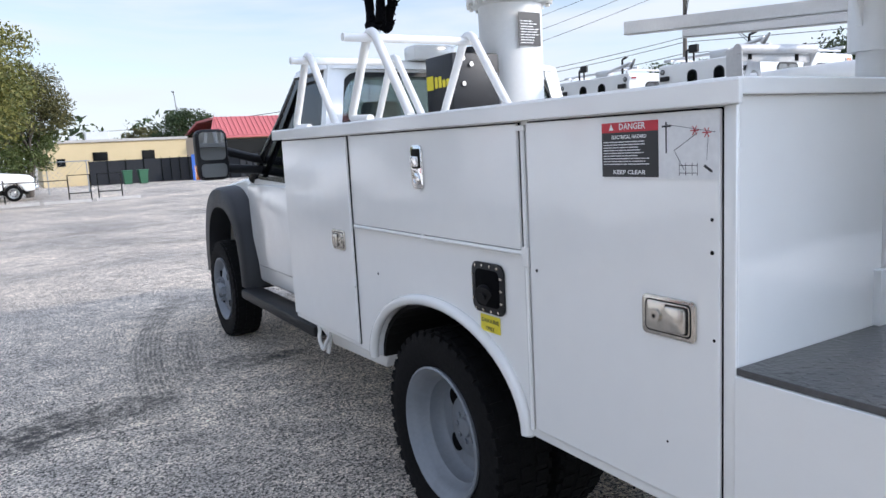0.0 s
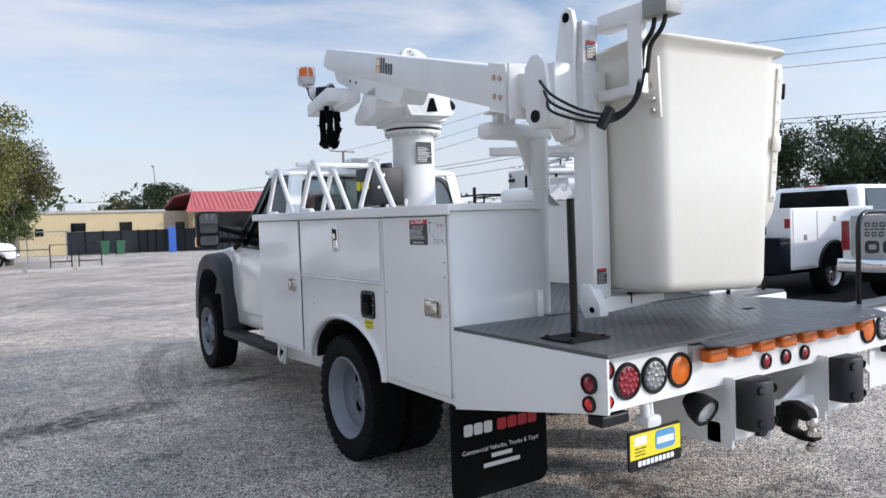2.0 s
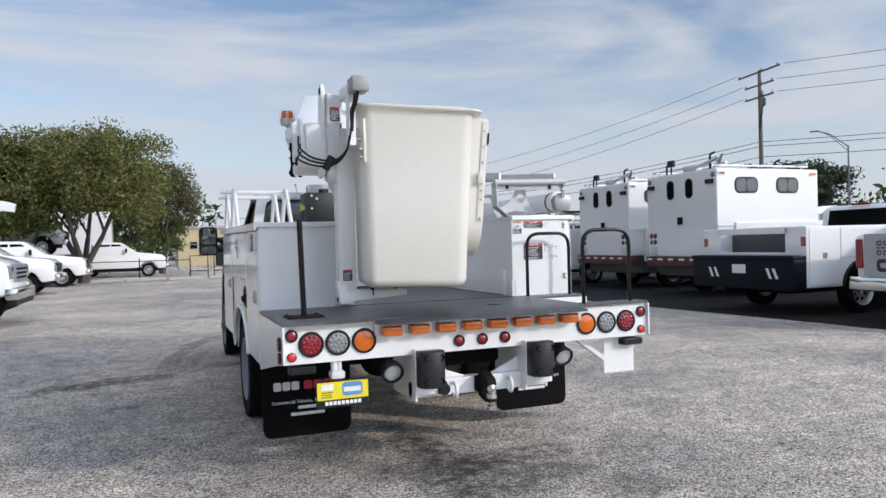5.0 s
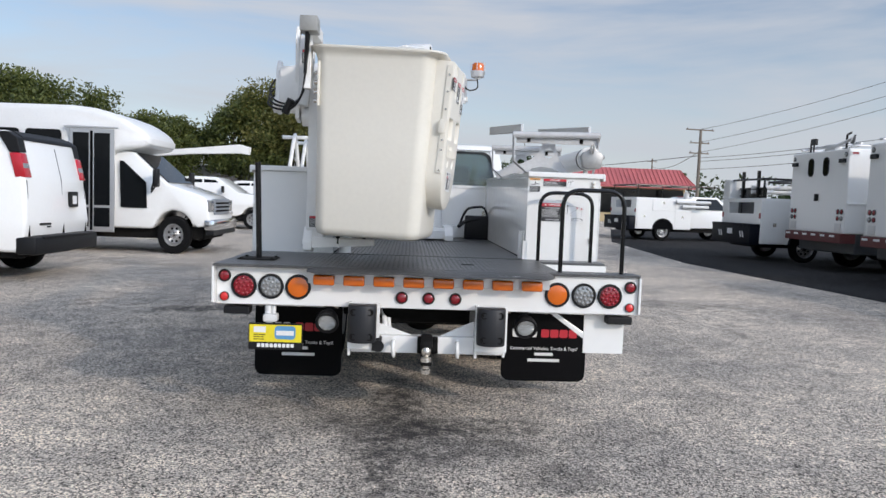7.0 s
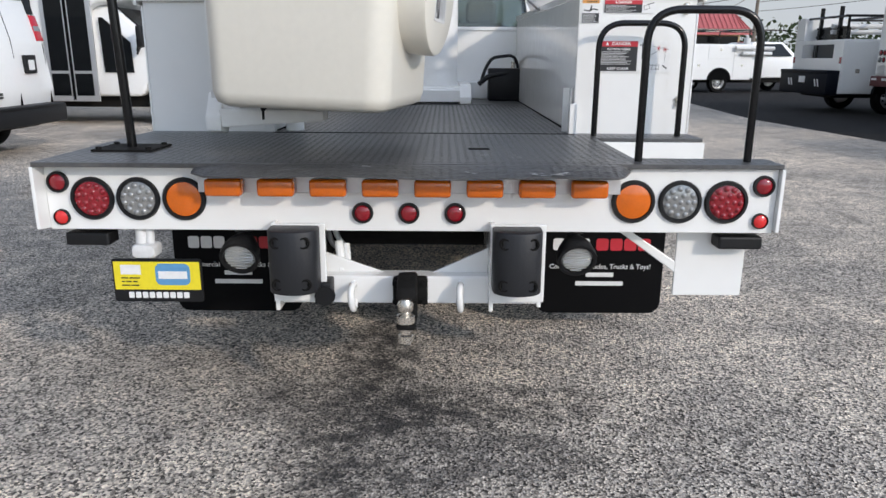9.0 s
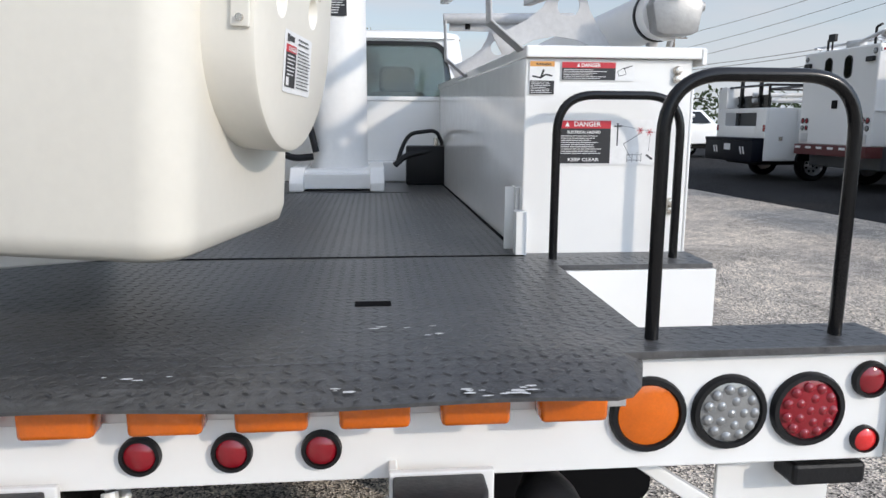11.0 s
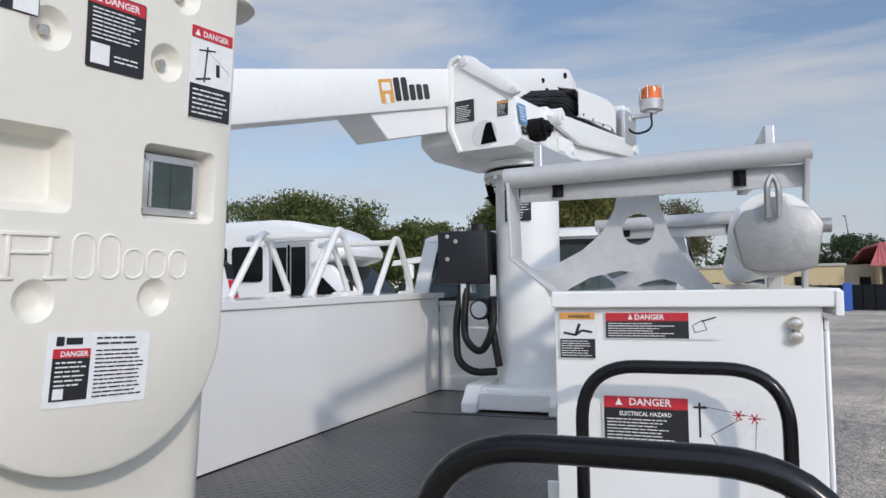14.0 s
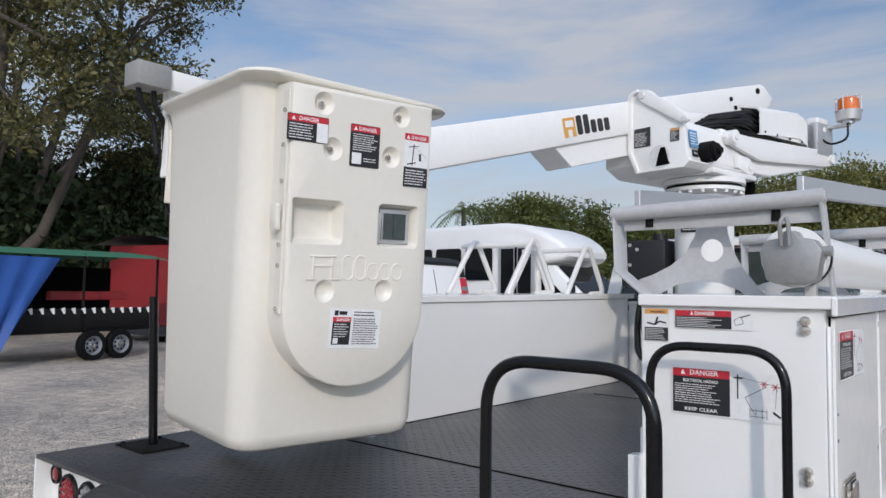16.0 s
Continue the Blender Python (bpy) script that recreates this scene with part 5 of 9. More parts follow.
def st1(t):
    plate(t, 0, 0.138, 0, 0.077, K, 0, 0.001, 0.005)
    plate(t, 0.002, 0.136, 0.055, 0.075, R, 0.001)
    plate(t, 0.098, 0.136, 0.002, 0.058, W, 0.0012)
    letters(t, "DANGER", 0.070, 0.0595, 0.0165, W, 0.0025, "CENTER", bold=0.0003)
    t.faces.new([t.verts.new((x, y, 0.0025)) for x, y in ((0.012, 0.059), (0.026, 0.059), (0.019, 0.071))]).material_index = W
    bars(t, 0.006, 0.092, 0.005, 0.052, 6, W)
    stroke(t, [(0.106, 0.046), (0.118, 0.046), (0.132, 0.034)], 0.002)
    stroke(t, [(0.104, 0.016), (0.118, 0.012), (0.130, 0.024)], 0.005)


def st2(t):
    plate(t, 0, 0.11, 0, 0.129, K, 0, 0.001, 0.005)
    plate(t, 0.002, 0.108, 0.106, 0.127, R, 0.001)
    letters(t, "DANGER", 0.062, 0.1105, 0.0165, W, 0.0025, "CENTER", bold=0.0003)
    t.faces.new([t.verts.new((x, y, 0.0025)) for x, y in ((0.010, 0.110), (0.024, 0.110), (0.017, 0.122))]).material_index = W
    bars(t, 0.008, 0.102, 0.048, 0.102, 8, W)
    plate(t, 0.008, 0.042, 0.008, 0.042, W, 0.0011)
    bars(t, 0.05, 0.10, 0.015, 0.03, 2, W)


def st3(t):
    plate(t, 0, 0.102, 0, 0.176, W, 0, 0.001, 0.005)
    plate(t, 0.002, 0.1, 0.152, 0.174, R, 0.001)
    plate(t, 0.002, 0.1, 0.002, 0.066, K, 0.001)
    letters(t, "DANGER", 0.058, 0.1565, 0.0155, W, 0.0025, "CENTER", bold=0.0003)
    t.faces.new([t.verts.new((x, y, 0.0025)) for x, y in ((0.008, 0.156), (0.021, 0.156), (0.0145, 0.168))]).material_index = W
    bars(t, 0.008, 0.094, 0.008, 0.06, 6, W)
    stroke(t, [(0.035, 0.072), (0.04, 0.14)], 0.004)
    stroke(t, [(0.02, 0.130), (0.06, 0.136)], 0.003)
    stroke(t, [(0.015, 0.074), (0.05, 0.082)], 0.004)
    stroke(t, [(0.068, 0.088), (0.066, 0.112)], 0.009)
    stroke(t, [(0.04, 0.133), (0.096, 0.10)], 0.0008)


def st4(t):
    plate(t, 0, 0.19, 0, 0.122, W, 0, 0.001, 0.005)
    plate(t, 0.011, 0.076, 0.011, 0.08, K, 0.001)
    plate(t, 0.011, 0.076, 0.08, 0.095, R, 0.001)
    letters(t, "DANGER", 0.047, 0.083, 0.012, W, 0.0025, "CENTER", bold=0.0003)
    bars(t, 0.016, 0.072, 0.033, 0.077, 6, W)
    plate(t, 0.016, 0.034, 0.014, 0.031, W, 0.0011)
    bars(t, 0.085, 0.18, 0.011, 0.095, 12, K, ragged=0.15)
    plate(t, 0.015, 0.028, 0.100, 0.115, K, 0.0011)
    plate(t, 0.032, 0.06, 0.102, 0.113, K, 0.0011)
    bars(t, 0.085, 0.168, 0.099, 0.117, 2, K)


for y, z, dr, lab in ((-0.264, 2.063, st1, "danger sticker"), (-0.047, 2.009, st2, "danger sticker"), (0.160, 1.962, st3, "danger sticker"), (-0.092, 1.455, st4, "white instruction sticker")):
    lean = pose(0, 0, 0, 0, 0, -3.1) if dr is st4 else Matrix()
    kd("sticker", flat(FLAT_RIGHT @ lean, FACE + 0.0008, y, z, dr), SIGNS, bdoor, lab)
# raised emblem: plain relief bars in place of the maker's name
b = B()
for y0, y1, z0, z1 in ((-0.165, -0.075, 1.728, 1.735), (-0.155, -0.085, 1.700, 1.706), (-0.178, -0.145, 1.660, 1.666), (-0.10, -0.06, 1.660, 1.666), (-0.158, -0.151, 1.666, 1.728), (-0.092, -0.085, 1.666, 1.728)):
    box(b, FACE - 0.002, FACE + 0.0035, y0, y1, z0, z1, 0.0015)
for i in range(5):
    y = -0.05 + i * 0.047
    rg = rrect(y, y + 0.038, 1.662, 1.735 if i < 2 else 1.712, 0.016)
    tube(b, [(FACE, *p) for p in rg + rg[:1]], 0.0026, 6)
kd("relief_emblem", b, CREAM, bdoor, "moulded relief emblem", 50)
b = B()
box(b, 0.372, FACE - 0.010, -0.256, -0.247, 1.56, 2.21, 0.002)
kd("hinge_strip", b, CREAM, bdoor)
b = B()
prism(b, rrect(0.36, 0.40, 1.80, 1.88, 0.01), "y", -0.277, -0.260, 0.004)
kd("hinge_knob", b, CREAM, bdoor, smooth=40)
for z in (2.15, 2.05, 1.945, 1.76, 1.70, 1.575):
    b = B()
    rod(b, (0.389, -0.262, z), (0.389, -0.254, z), 0.007, n=8)
    kd("screw", b, STEEL, bdoor)

# hydraulic tank and hoses by the pedestal
b = B()
box(b, 2.035, 2.335, 3.120, 3.400, 1.675, 1.975, 0.012)
for p in ((2.10, 1.945), (2.15, 1.915), (2.10, 1.815)):
    rod(b, (p[0], 3.121, p[1]), (p[0], 3.110, p[1]), 0.013, n=10, mi=1)
rod(b, (2.25, 3.250, 1.97), (2.25, 3.250, 2.02), 0.05, n=20)
tank = tp("oil_tank", b, [GREYPLASTIC, STEEL], None, "black oil tank bracketed to the pedestal", 40)
t = B()
prism(t, rrect(0, 0.07, 0, 0.075, 0.003), "z", 0, 0.001)
for k in range(4):
    prism(t, rrect(0.085 + 0.04 * k, 0.115 + 0.04 * k, 0.005, 0.065 if k < 2 else 0.045, 0.008), "z", 0, 0.001)
t.transform(Matrix.Translation((2.0335, 3.385, 1.80)) @ FLAT_LEFT)
tp("tank_emblem", t, YELLOW, tank, "yellow emblem")
b = B()
for x in (2.17, 2.345):
    box(b, x, x + 0.03, 3.130, 3.150, 1.42, 1.72, 0.002)
box(b, 2.17, 2.38, 3.130, 3.145, 1.42, 1.435, 0.002)
tp("tank_bracket", b, WHITE_OLD, tank)
b = B()
rod(b, (2.29, 3.100, 1.53), (2.29, 3.200, 1.53), 0.058, n=24)
lathe(b, [(0.045, 0.02), (0.045, 0.03), (0, 0.032)], 20, 1, Matrix.Translation((2.29, 3.120, 1.53)) @ FLAT_REAR)
tp("filter", b, [BLACKPLASTIC, ALU], tank, smooth=40)
for way in ([(2.2, 3.160, 1.72), (2.19, 3.130, 1.5), (2.2, 3.100, 1.36), (2.30, 3.09, 1.28), (2.37, 3.100, 1.42), (2.36, 3.130, 1.6)], [(2.17, 3.180, 1.7), (2.13, 3.150, 1.45), (2.15, 3.120, 1.24), (2.25, 3.100, 1.18), (2.38, 3.120, 1.19)], [(2.33, 3.160, 1.52), (2.37, 3.120, 1.35), (2.40, 3.100, 1.22)]):
    b = B()
    tube(b, way, 0.021, 9, bend=0.1)
    tp("tank_hose", b, BLACKPLASTIC, tank, "thick black hydraulic hose", 60)
b = B()
box(b, 2.955, 3.215, 3.300, 3.440, 1.0, 1.25, 0.012)
rod(b, (3.150, 3.370, 1.21), (3.150, 3.370, 1.30), 0.016, mi=1)
pump = tp("hose_box", b, [BLACKPLASTIC, STEEL], None, "black equipment box with coiled hose on deck", 40)
b = B()
tube(b, [(2.90, 3.300, 1.16), (2.93, 3.320, 1.25), (2.98, 3.340, 1.33), (3.150, 3.360, 1.35), (3.190, 3.380, 1.27), (3.200, 3.400, 1.2)], 0.013, 8, bend=0.05)
tube(b, [(2.88, 3.270, 1.13), (2.95, 3.300, 1.19), (3.130, 3.320, 1.22), (3.230, 3.320, 1.24), (3.255, 3.300, 1.18), (3.250, 3.290, 1.08)], 0.02, 8, bend=0.05)
tp("hose", b, BLACKPLASTIC, pump, "thick black hose", 60)

# stake and grab rails
b = B()
rod(b, (1.455, 0.205, 1.005), (1.44, 0.193, 1.588), 0.017, n=14)
stake = tp("stake_post", b, BLACKPAINT, None, "black steel stake post on a base plate", 40)
b = B()
box(b, 1.345, 1.565, 0.108, 0.298, 1.001, 1.008, 0.001)
for x in (1.365, 1.545):
    for y in (0.128, 0.278):
        rod(b, (x, y, 1.006), (x, y, 1.016), 0.01, n=6)
tp("base_plate", b, UNDER, stake)


def rail(x0, x1, y, top):
    b = B()
    tube(b, [(x0, y, 0.995), (x0, y, top), (x1, y, top), (x1, y, 0.995)], 0.0128, 22, bend=0.11)
    tp("grab_rail", b, BLACKPAINT, None, "black bent tube grab rail", 60)


rail(3.272, 3.642, 0.748, 1.479)
rail(3.262, 3.628, -0.045, 1.486)


# ---- cab ----
def ring(bm, outer, inner, axis_pts, mi=0):
    """A panel with an opening: outer and inner loops (3D, same count), and the same pushed by a vector for its thickness."""
    n = len(outer)
    o0, i0 = [bm.verts.new(p) for p in outer], [bm.verts.new(p) for p in inner]
    o1, i1 = [bm.verts.new(Vector(p) + axis_pts) for p in outer], [bm.verts.new(Vector(p) + axis_pts) for p in inner]
    for k in range(n):
        j = (k + 1) % n
        for q in ((o0[k], o0[j], i0[j], i0[k]), (o1[k], o1[j], i1[j], i1[k]), (o0[k], o0[j], o1[j], o1[k]), (i0[k], i0[j], i1[j], i1[k])):
            bm.faces.new(q).material_index = mi
    return bm


def arch_cut(yc, r, zb, steps=14):
    return [(yc - r * math.cos(math.pi * i / steps), zb + r * 0.98 * math.sin(math.pi * i / steps)) for i in range(steps + 1)]


# lower body, side outline pushed across, with the front arch cut out
body = B()
prism(body, [(3.74, 1.33), (3.74, 0.64), (4.0, 0.56), (5.20, 0.56), (5.24, 0.75), (5.27, 1.36)], "x", 1.535, 3.465, 0.035, seg=3)
outline = [(5.20, 1.34), (5.20, 0.56), (5.38, 0.56)] + arch_cut(5.97, 0.54, 0.56)[1:-1] + [(6.54, 0.56), (6.87, 0.60), (6.91, 1.08), (6.85, 1.17), (6.45, 1.25), (5.6, 1.34)]
prism(body, outline, "x", 1.60, 3.40, 0.05, seg=3)
cabm = tp("cab_body", body, WHITE_SMOOTH, None, "white regular cab body and hood", 35)
b = B()
prism(b, [(3.80, 0.70), (5.08, 0.70), (5.18, 0.90), (5.22, 1.30), (3.80, 1.30)], "x", 1.50, 1.55, 0.018, seg=3)
tp("cab_door", b, WHITE_SMOOTH, cabm, "white cab door", 35)
b = B()
prism(b, [(3.80, 0.70), (5.08, 0.70), (5.18, 0.90), (5.22, 1.30), (3.80, 1.30)], "x", 3.45, 3.50, 0.018, seg=3)
tp("cab_door", b, WHITE_SMOOTH, cabm, "white cab door", 35)
# fender flares
for s in (-1, 1):
    b = B()
    xa, xb = (1.455, 1.635) if s < 0 else (3.545, 3.365)

    def arch(rx, rz, n=18):
        return [(5.94 - rx * math.copysign(abs(math.cos(math.pi * i / n)) ** 0.8, math.cos(math.pi * i / n)), 0.50 + rz * math.sin(math.pi * i / n) ** 0.85) for i in range(n + 1)]

    loft(b, [[(xb, *p) for p in arch(0.66, 0.775)], [(xa + (xb - xa) * 0.2, *p) for p in arch(0.645, 0.765)], [(xa, *p) for p in arch(0.62, 0.745)], [(xa, *p) for p in arch(0.50, 0.60)], [(xb, *p) for p in arch(0.47, 0.57)]], cap=False, closed=False)
    tp("fender_flare", b, GREYPLASTIC, cabm, "dark grey plastic fender flare", 60)
    b = B()
    x0 = 1.40 if s < 0 else 3.43
    box(b, x0, x0 + 0.17, 3.75, 5.28, 0.44, 0.51, 0.02)
    tp("running_board", b, BLACKPLASTIC, cabm, "black running board", 40)
    # tow mirror
    xm = 2.5 + s * 1.305
    b = B()
    prism(b, rrect(-0.105, 0.105, -0.18, 0.16, 0.05), "y", 4.86, 4.96, 0.02, m=Matrix.Translation((xm, 0, 1.535)))
    rod(b, (xm - s * 0.08, 4.93, 1.55), (2.5 + s * 0.93, 4.98, 1.47), 0.03)
    rod(b, (xm - s * 0.08, 4.93, 1.43), (2.5 + s * 0.93, 4.98, 1.40), 0.03)
    mir = tp("tow_mirror", b, BLACKPLASTIC, cabm, "black tow mirror on two arms", 50)
    b = B()
    prism(b, rrect(-0.085, 0.085, -0.045, 0.14, 0.03), "y", 4.852, 4.858, m=Matrix.Translation((xm, 0, 1.535)))
    prism(b, rrect(-0.085, 0.085, -0.16, -0.07, 0.025), "y", 4.852, 4.858, m=Matrix.Translation((xm, 0, 1.535)))
    tp("mirror_glass", b, MIRROR, mir)
    b = B()
    box(b, xm + s * 0.1 - 0.01, xm + s * 0.1 + 0.01, 4.90, 4.95, 1.36, 1.46, 0.004)
    tp("mirror_lamp", b, AMBER, mir)
# greenhouse: rear wall, doors, windscreen, roof
zr = 2.025
b = B()
def trapz(xb, xt, z0, z1, r=0.06, n=4):
    pts = rrect(-1, 1, z0, z1, r, n)
    out = []
    for x, z in pts:
        k = (z - z0) / (z1 - z0)
        half = xb + (xt - xb) * k
        out.append((2.5 + (x / 1.0) * half, z))
    return out


def rear_y(z):
    return 3.765 + 0.16 * (z - 1.3)


oo, ii = trapz(0.955, 0.83, 1.28, zr - 0.02, 0.14), trapz(0.865, 0.735, 1.52, 1.94, 0.10)
ring(b, [(x, rear_y(z), z) for x, z in oo], [(x, rear_y(z), z) for x, z in ii], Vector((0, 0.04, 0)))
tp("cab_rear_wall", b, WHITE_SMOOTH, cabm, smooth=35)
b = B()
ring(b, [(x, rear_y(z) - 0.004, z) for x, z in trapz(0.885, 0.755, 1.50, 1.958, 0.11)], [(x, rear_y(z) - 0.004, z) for x, z in trapz(0.855, 0.725, 1.527, 1.932, 0.10)], Vector((0, 0.02, 0)))
rw = tp("rear_window", b, BLACKPLASTIC, cabm, "cab rear window with black seal")
b = B()
pane = trapz(0.865, 0.735, 1.52, 1.94, 0.10)
loft(b, [[(x, rear_y(z) + 0.012, z) for x, z in pane], [(x, rear_y(z) + 0.016, z) for x, z in pane]])
gl = tp("pane", b, CABGLASS, rw)
gl.visible_shadow = False
for s in (-1, 1):
    def side_x(z):
        return 2.5 + s * (0.965 - 0.11 * max(0, z - 1.32) / 0.6)
    b = B()
    o = [(3.86, 1.30), (4.4, 1.30), (5.12, 1.30), (5.10, 1.34), (4.70, 1.66), (4.42, 1.97), (4.3, 2.0), (4.0, 2.0), (3.90, 1.97), (3.86, 1.6)]
    i_ = [(3.95, 1.36), (4.4, 1.35), (4.93, 1.35), (4.92, 1.38), (4.62, 1.65), (4.38, 1.905), (4.28, 1.93), (4.04, 1.93), (3.97, 1.905), (3.95, 1.6)]
    ring(b, [(side_x(z), y, z) for y, z in o], [(side_x(z), y, z) for y, z in i_], Vector((-s * 0.04, 0, 0)))
    tp("door_frame", b, BLACKPAINT, cabm, "black window frame", 35)
    b = B()
    loft(b, [[(side_x(z) - s * 0.02, y, z) for y, z in i_], [(side_x(z) - s * 0.024, y, z) for y, z in i_]])
    g = tp("door_window", b, GLASS, cabm, "dark tinted door glass")
    g.visible_shadow = False
    b = B()
    q = [(3.755, 1.28), (3.87, 1.28), (3.87, 1.6), (3.92, 2.0), (3.86, 2.0), (3.80, 1.6)]
    loft(b, [[(side_x(z) + s * 0.004, y, z) for y, z in q], [(side_x(z) - s * 0.1, y, z) for y, z in q]])
    tp("cab_pillar", b, WHITE_SMOOTH, cabm)
    b = B()
    tube(b, [(side_x(1.33), 5.16, 1.33), (side_x(1.7) - s * 0.02, 4.70, 1.70), (side_x(1.98) - s * 0.03, 4.40, 1.99)], 0.035, 8)
    tp("windscreen_pillar", b, BLACKPAINT, cabm, smooth=60)
b = B()
ws = [(-0.86, 5.17, 1.34), (0.86, 5.17, 1.34), (0.80, 4.42, 1.98), (-0.80, 4.42, 1.98)]
loft(b, [[(2.5 + x, y, z) for x, y, z in ws], [(2.5 + x, y + 0.004, z + 0.004) for x, y, z in ws]])
g = tp("windscreen", b, CABGLASS, cabm)
g.visible_shadow = False
b = B()
loft(b, [[(2.5 + x, y, zr - 0.05) for x, y in rrect(-0.87, 0.87, 3.84, 4.45, 0.08)], [(2.5 + x, y, zr - 0.015) for x, y in rrect(-0.86, 0.86, 3.85, 4.44, 0.10)], [(2.5 + x, y, zr + 0.012) for x, y in rrect(-0.78, 0.78, 3.92, 4.36, 0.10)], [(2.5 + x, y, zr + 0.022) for x, y in rrect(-0.5, 0.5, 4.0, 4.3, 0.08)]])
tp("cab_roof", b, WHITE_SMOOTH, cabm, smooth=50)
b = B()
box(b, 2.2, 2.5, 3.80, 3.95, 2.03, 2.12, 0.02)
tp("roof_light_box", b, WHITE, cabm, "small white box on the cab roof", 40)
b = B()
box(b, 2.40, 2.60, 3.85, 3.875, 1.965, 1.99, 0.006)
tp("brake_lamp", b, RED_LENS, cabm)
for x in (2.08, 2.92):
    b = B()
    prism(b, rrect(-0.24, 0.24, 0.85, 1.62, 0.08), "y", 4.02, 4.15, 0.03, m=Matrix.Translation((x, 0, 0)))
    prism(b, rrect(-0.13, 0.13, 1.60, 1.80, 0.05), "y", 4.03, 4.12, 0.03, m=Matrix.Translation((x, 0, 0)))
    box(b, x - 0.25, x + 0.25, 4.1, 4.6, 0.9, 1.02, 0.04)
    tp("seat", b, SEATCLOTH, cabm, "grey cloth cab seat", 50)
b = B()
box(b, 1.65, 3.35, 4.85, 5.1, 1.1, 1.33, 0.05)
tube(b, [(2.08 + 0.18 * math.cos(a * 0.3927), 4.72 + 0.05 * math.sin(a * 0.3927), 1.28 + 0.17 * math.sin(a * 0.3927)) for a in range(17)], 0.014, 8)
tp("dashboard", b, BLACKPLASTIC, cabm, smooth=40)
b = B()
box(b, 1.62, 3.38, 3.80, 5.0, 0.62, 0.66)
tp("cab_floor", b, DARK, cabm)
b = B()
box(b, 1.68, 3.32, 6.89, 6.97, 0.72, 1.08, 0.03)
tp("grille", b, CHROME, cabm, smooth=40)
b = B()
box(b, 1.66, 3.34, 6.87, 7.01, 0.5, 0.72, 0.04)
tp("front_bumper", b, CHROME, cabm, smooth=40)

# ---- under the tail ----
def flap(x0, x1):
    b = B()
    prism(b, rrect(x0, x1, 0.10, 0.645, 0.06), "y", 0.925, 0.937, 0.002)
    ob = tp("mud_flap", b, FLAPRUBBER, None, "black rubber mud flap with printed lettering")
    t = B()
    w = x1 - x0
    # plain bars for the trade name, the words below it, plain bars for the numbers
    for i in range(3):
        prism(t, rrect(0.075 + i * 0.062, 0.129 + i * 0.062, 0.325, 0.385, 0.012), "z", 0, 0.001)
    for i in range(4):
        prism(t, rrect(0.285 + i * 0.068, 0.345 + i * 0.068, 0.325, 0.385, 0.012), "z", 0, 0.001, mi=2)
    t.transform(Matrix.Translation((x0, 0.9245, 0.10)) @ FLAT_REAR)
    tagged(tp("trade_name", t, SIGNS, ob, "white and red printed bars"), kind="stuff")
    t = B()
    letters(t, "Commercial Vehicles, Trucks & Toys!", w / 2, 0.232, 0.034, 0, 0.001, "CENTER", w * 0.80, 0.0003)
    for x, z, ww in ((w * 0.39, 0.19, w * 0.22), (w * 0.31, 0.145, w * 0.38)):
        prism(t, rrect(x, x + ww, z, z + 0.022, 0.004), "z", 0, 0.001)
    t.transform(Matrix.Translation((x0, 0.9245, 0.10)) @ FLAT_REAR)
    tp("flap_print", t, SIGNS, ob, "white and red printed lettering")
    for k in range(3):
        b = B()
        x = x0 + 0.04 + k * (w - 0.08) / 2
        box(b, x - 0.015, x + 0.015, 0.90, 0.92, 0.60, 0.68, 0.003)
        rod(b, (x, 0.926, 0.617), (x, 0.905, 0.617), 0.016, n=12)
        tp("flap_bracket", b, STEEL, ob)
    return ob


flap(1.287, 1.907)
flap(3.07, 3.69)
b = B()
for x0, x1, xs in ((2.035, 2.215, 2.035), (2.765, 2.95, 2.765)):
    box(b, x0, x1, -0.145, -0.13, 0.53, 0.80, 0.003)
    box(b, xs, xs + 0.015, -0.13, 0.30, 0.49, 0.80, 0.003)
for pts in ([(2.05, 0.60), (2.05, 0.69), (2.20, 0.67), (2.40, 0.60)], [(2.765, 0.60), (2.57, 0.60), (2.765, 0.69)]):
    prism(b, pts, "y", -0.03, -0.018, 0.002)
box(b, 2.035, 2.95, -0.078, 0.0, 0.50, 0.60, 0.006)
box(b, 2.935, 2.95, -0.085, 0.12, 0.49, 0.62, 0.003)
rod(b, (2.25, -0.02, 0.60), (2.235, 0.02, 0.70), 0.016, n=10)
rod(b, (2.275, -0.02, 0.60), (2.262, 0.02, 0.69), 0.012, n=10)
hitch = tp("hitch_frame", b, WHITE, None, "white steel hitch frame")
for x in (2.118, 2.851):
    b = B()
    pts = [(x - 0.08, 0.0), (x + 0.08, 0.0)] + [(x + 0.08 * math.cos(radians(a)), -0.055 - 0.055 * math.sin(radians(a))) for a in range(0, 181, 15)]
    prism(b, [(p[0], p[1] - 0.145) for p in pts], "z", 0.584, 0.796, 0.006)
    for dx in (-0.045, 0.045):
        for z in (0.619, 0.759):
            lathe(b, [(0.021, 0.004), (0.019, 0.012), (0.014, 0.012), (0.012, 0.004), (0, 0.006)], 14, 1, Matrix.Translation((x + dx, -0.237, z)) @ FLAT_REAR)
    tp("rubber_bumper", b, [GREYPLASTIC, UNDER], hitch, "black moulded rubber bumper", 50)
b = B()
box(b, 2.435, 2.555, -0.11, -0.075, 0.505, 0.605, 0.01)
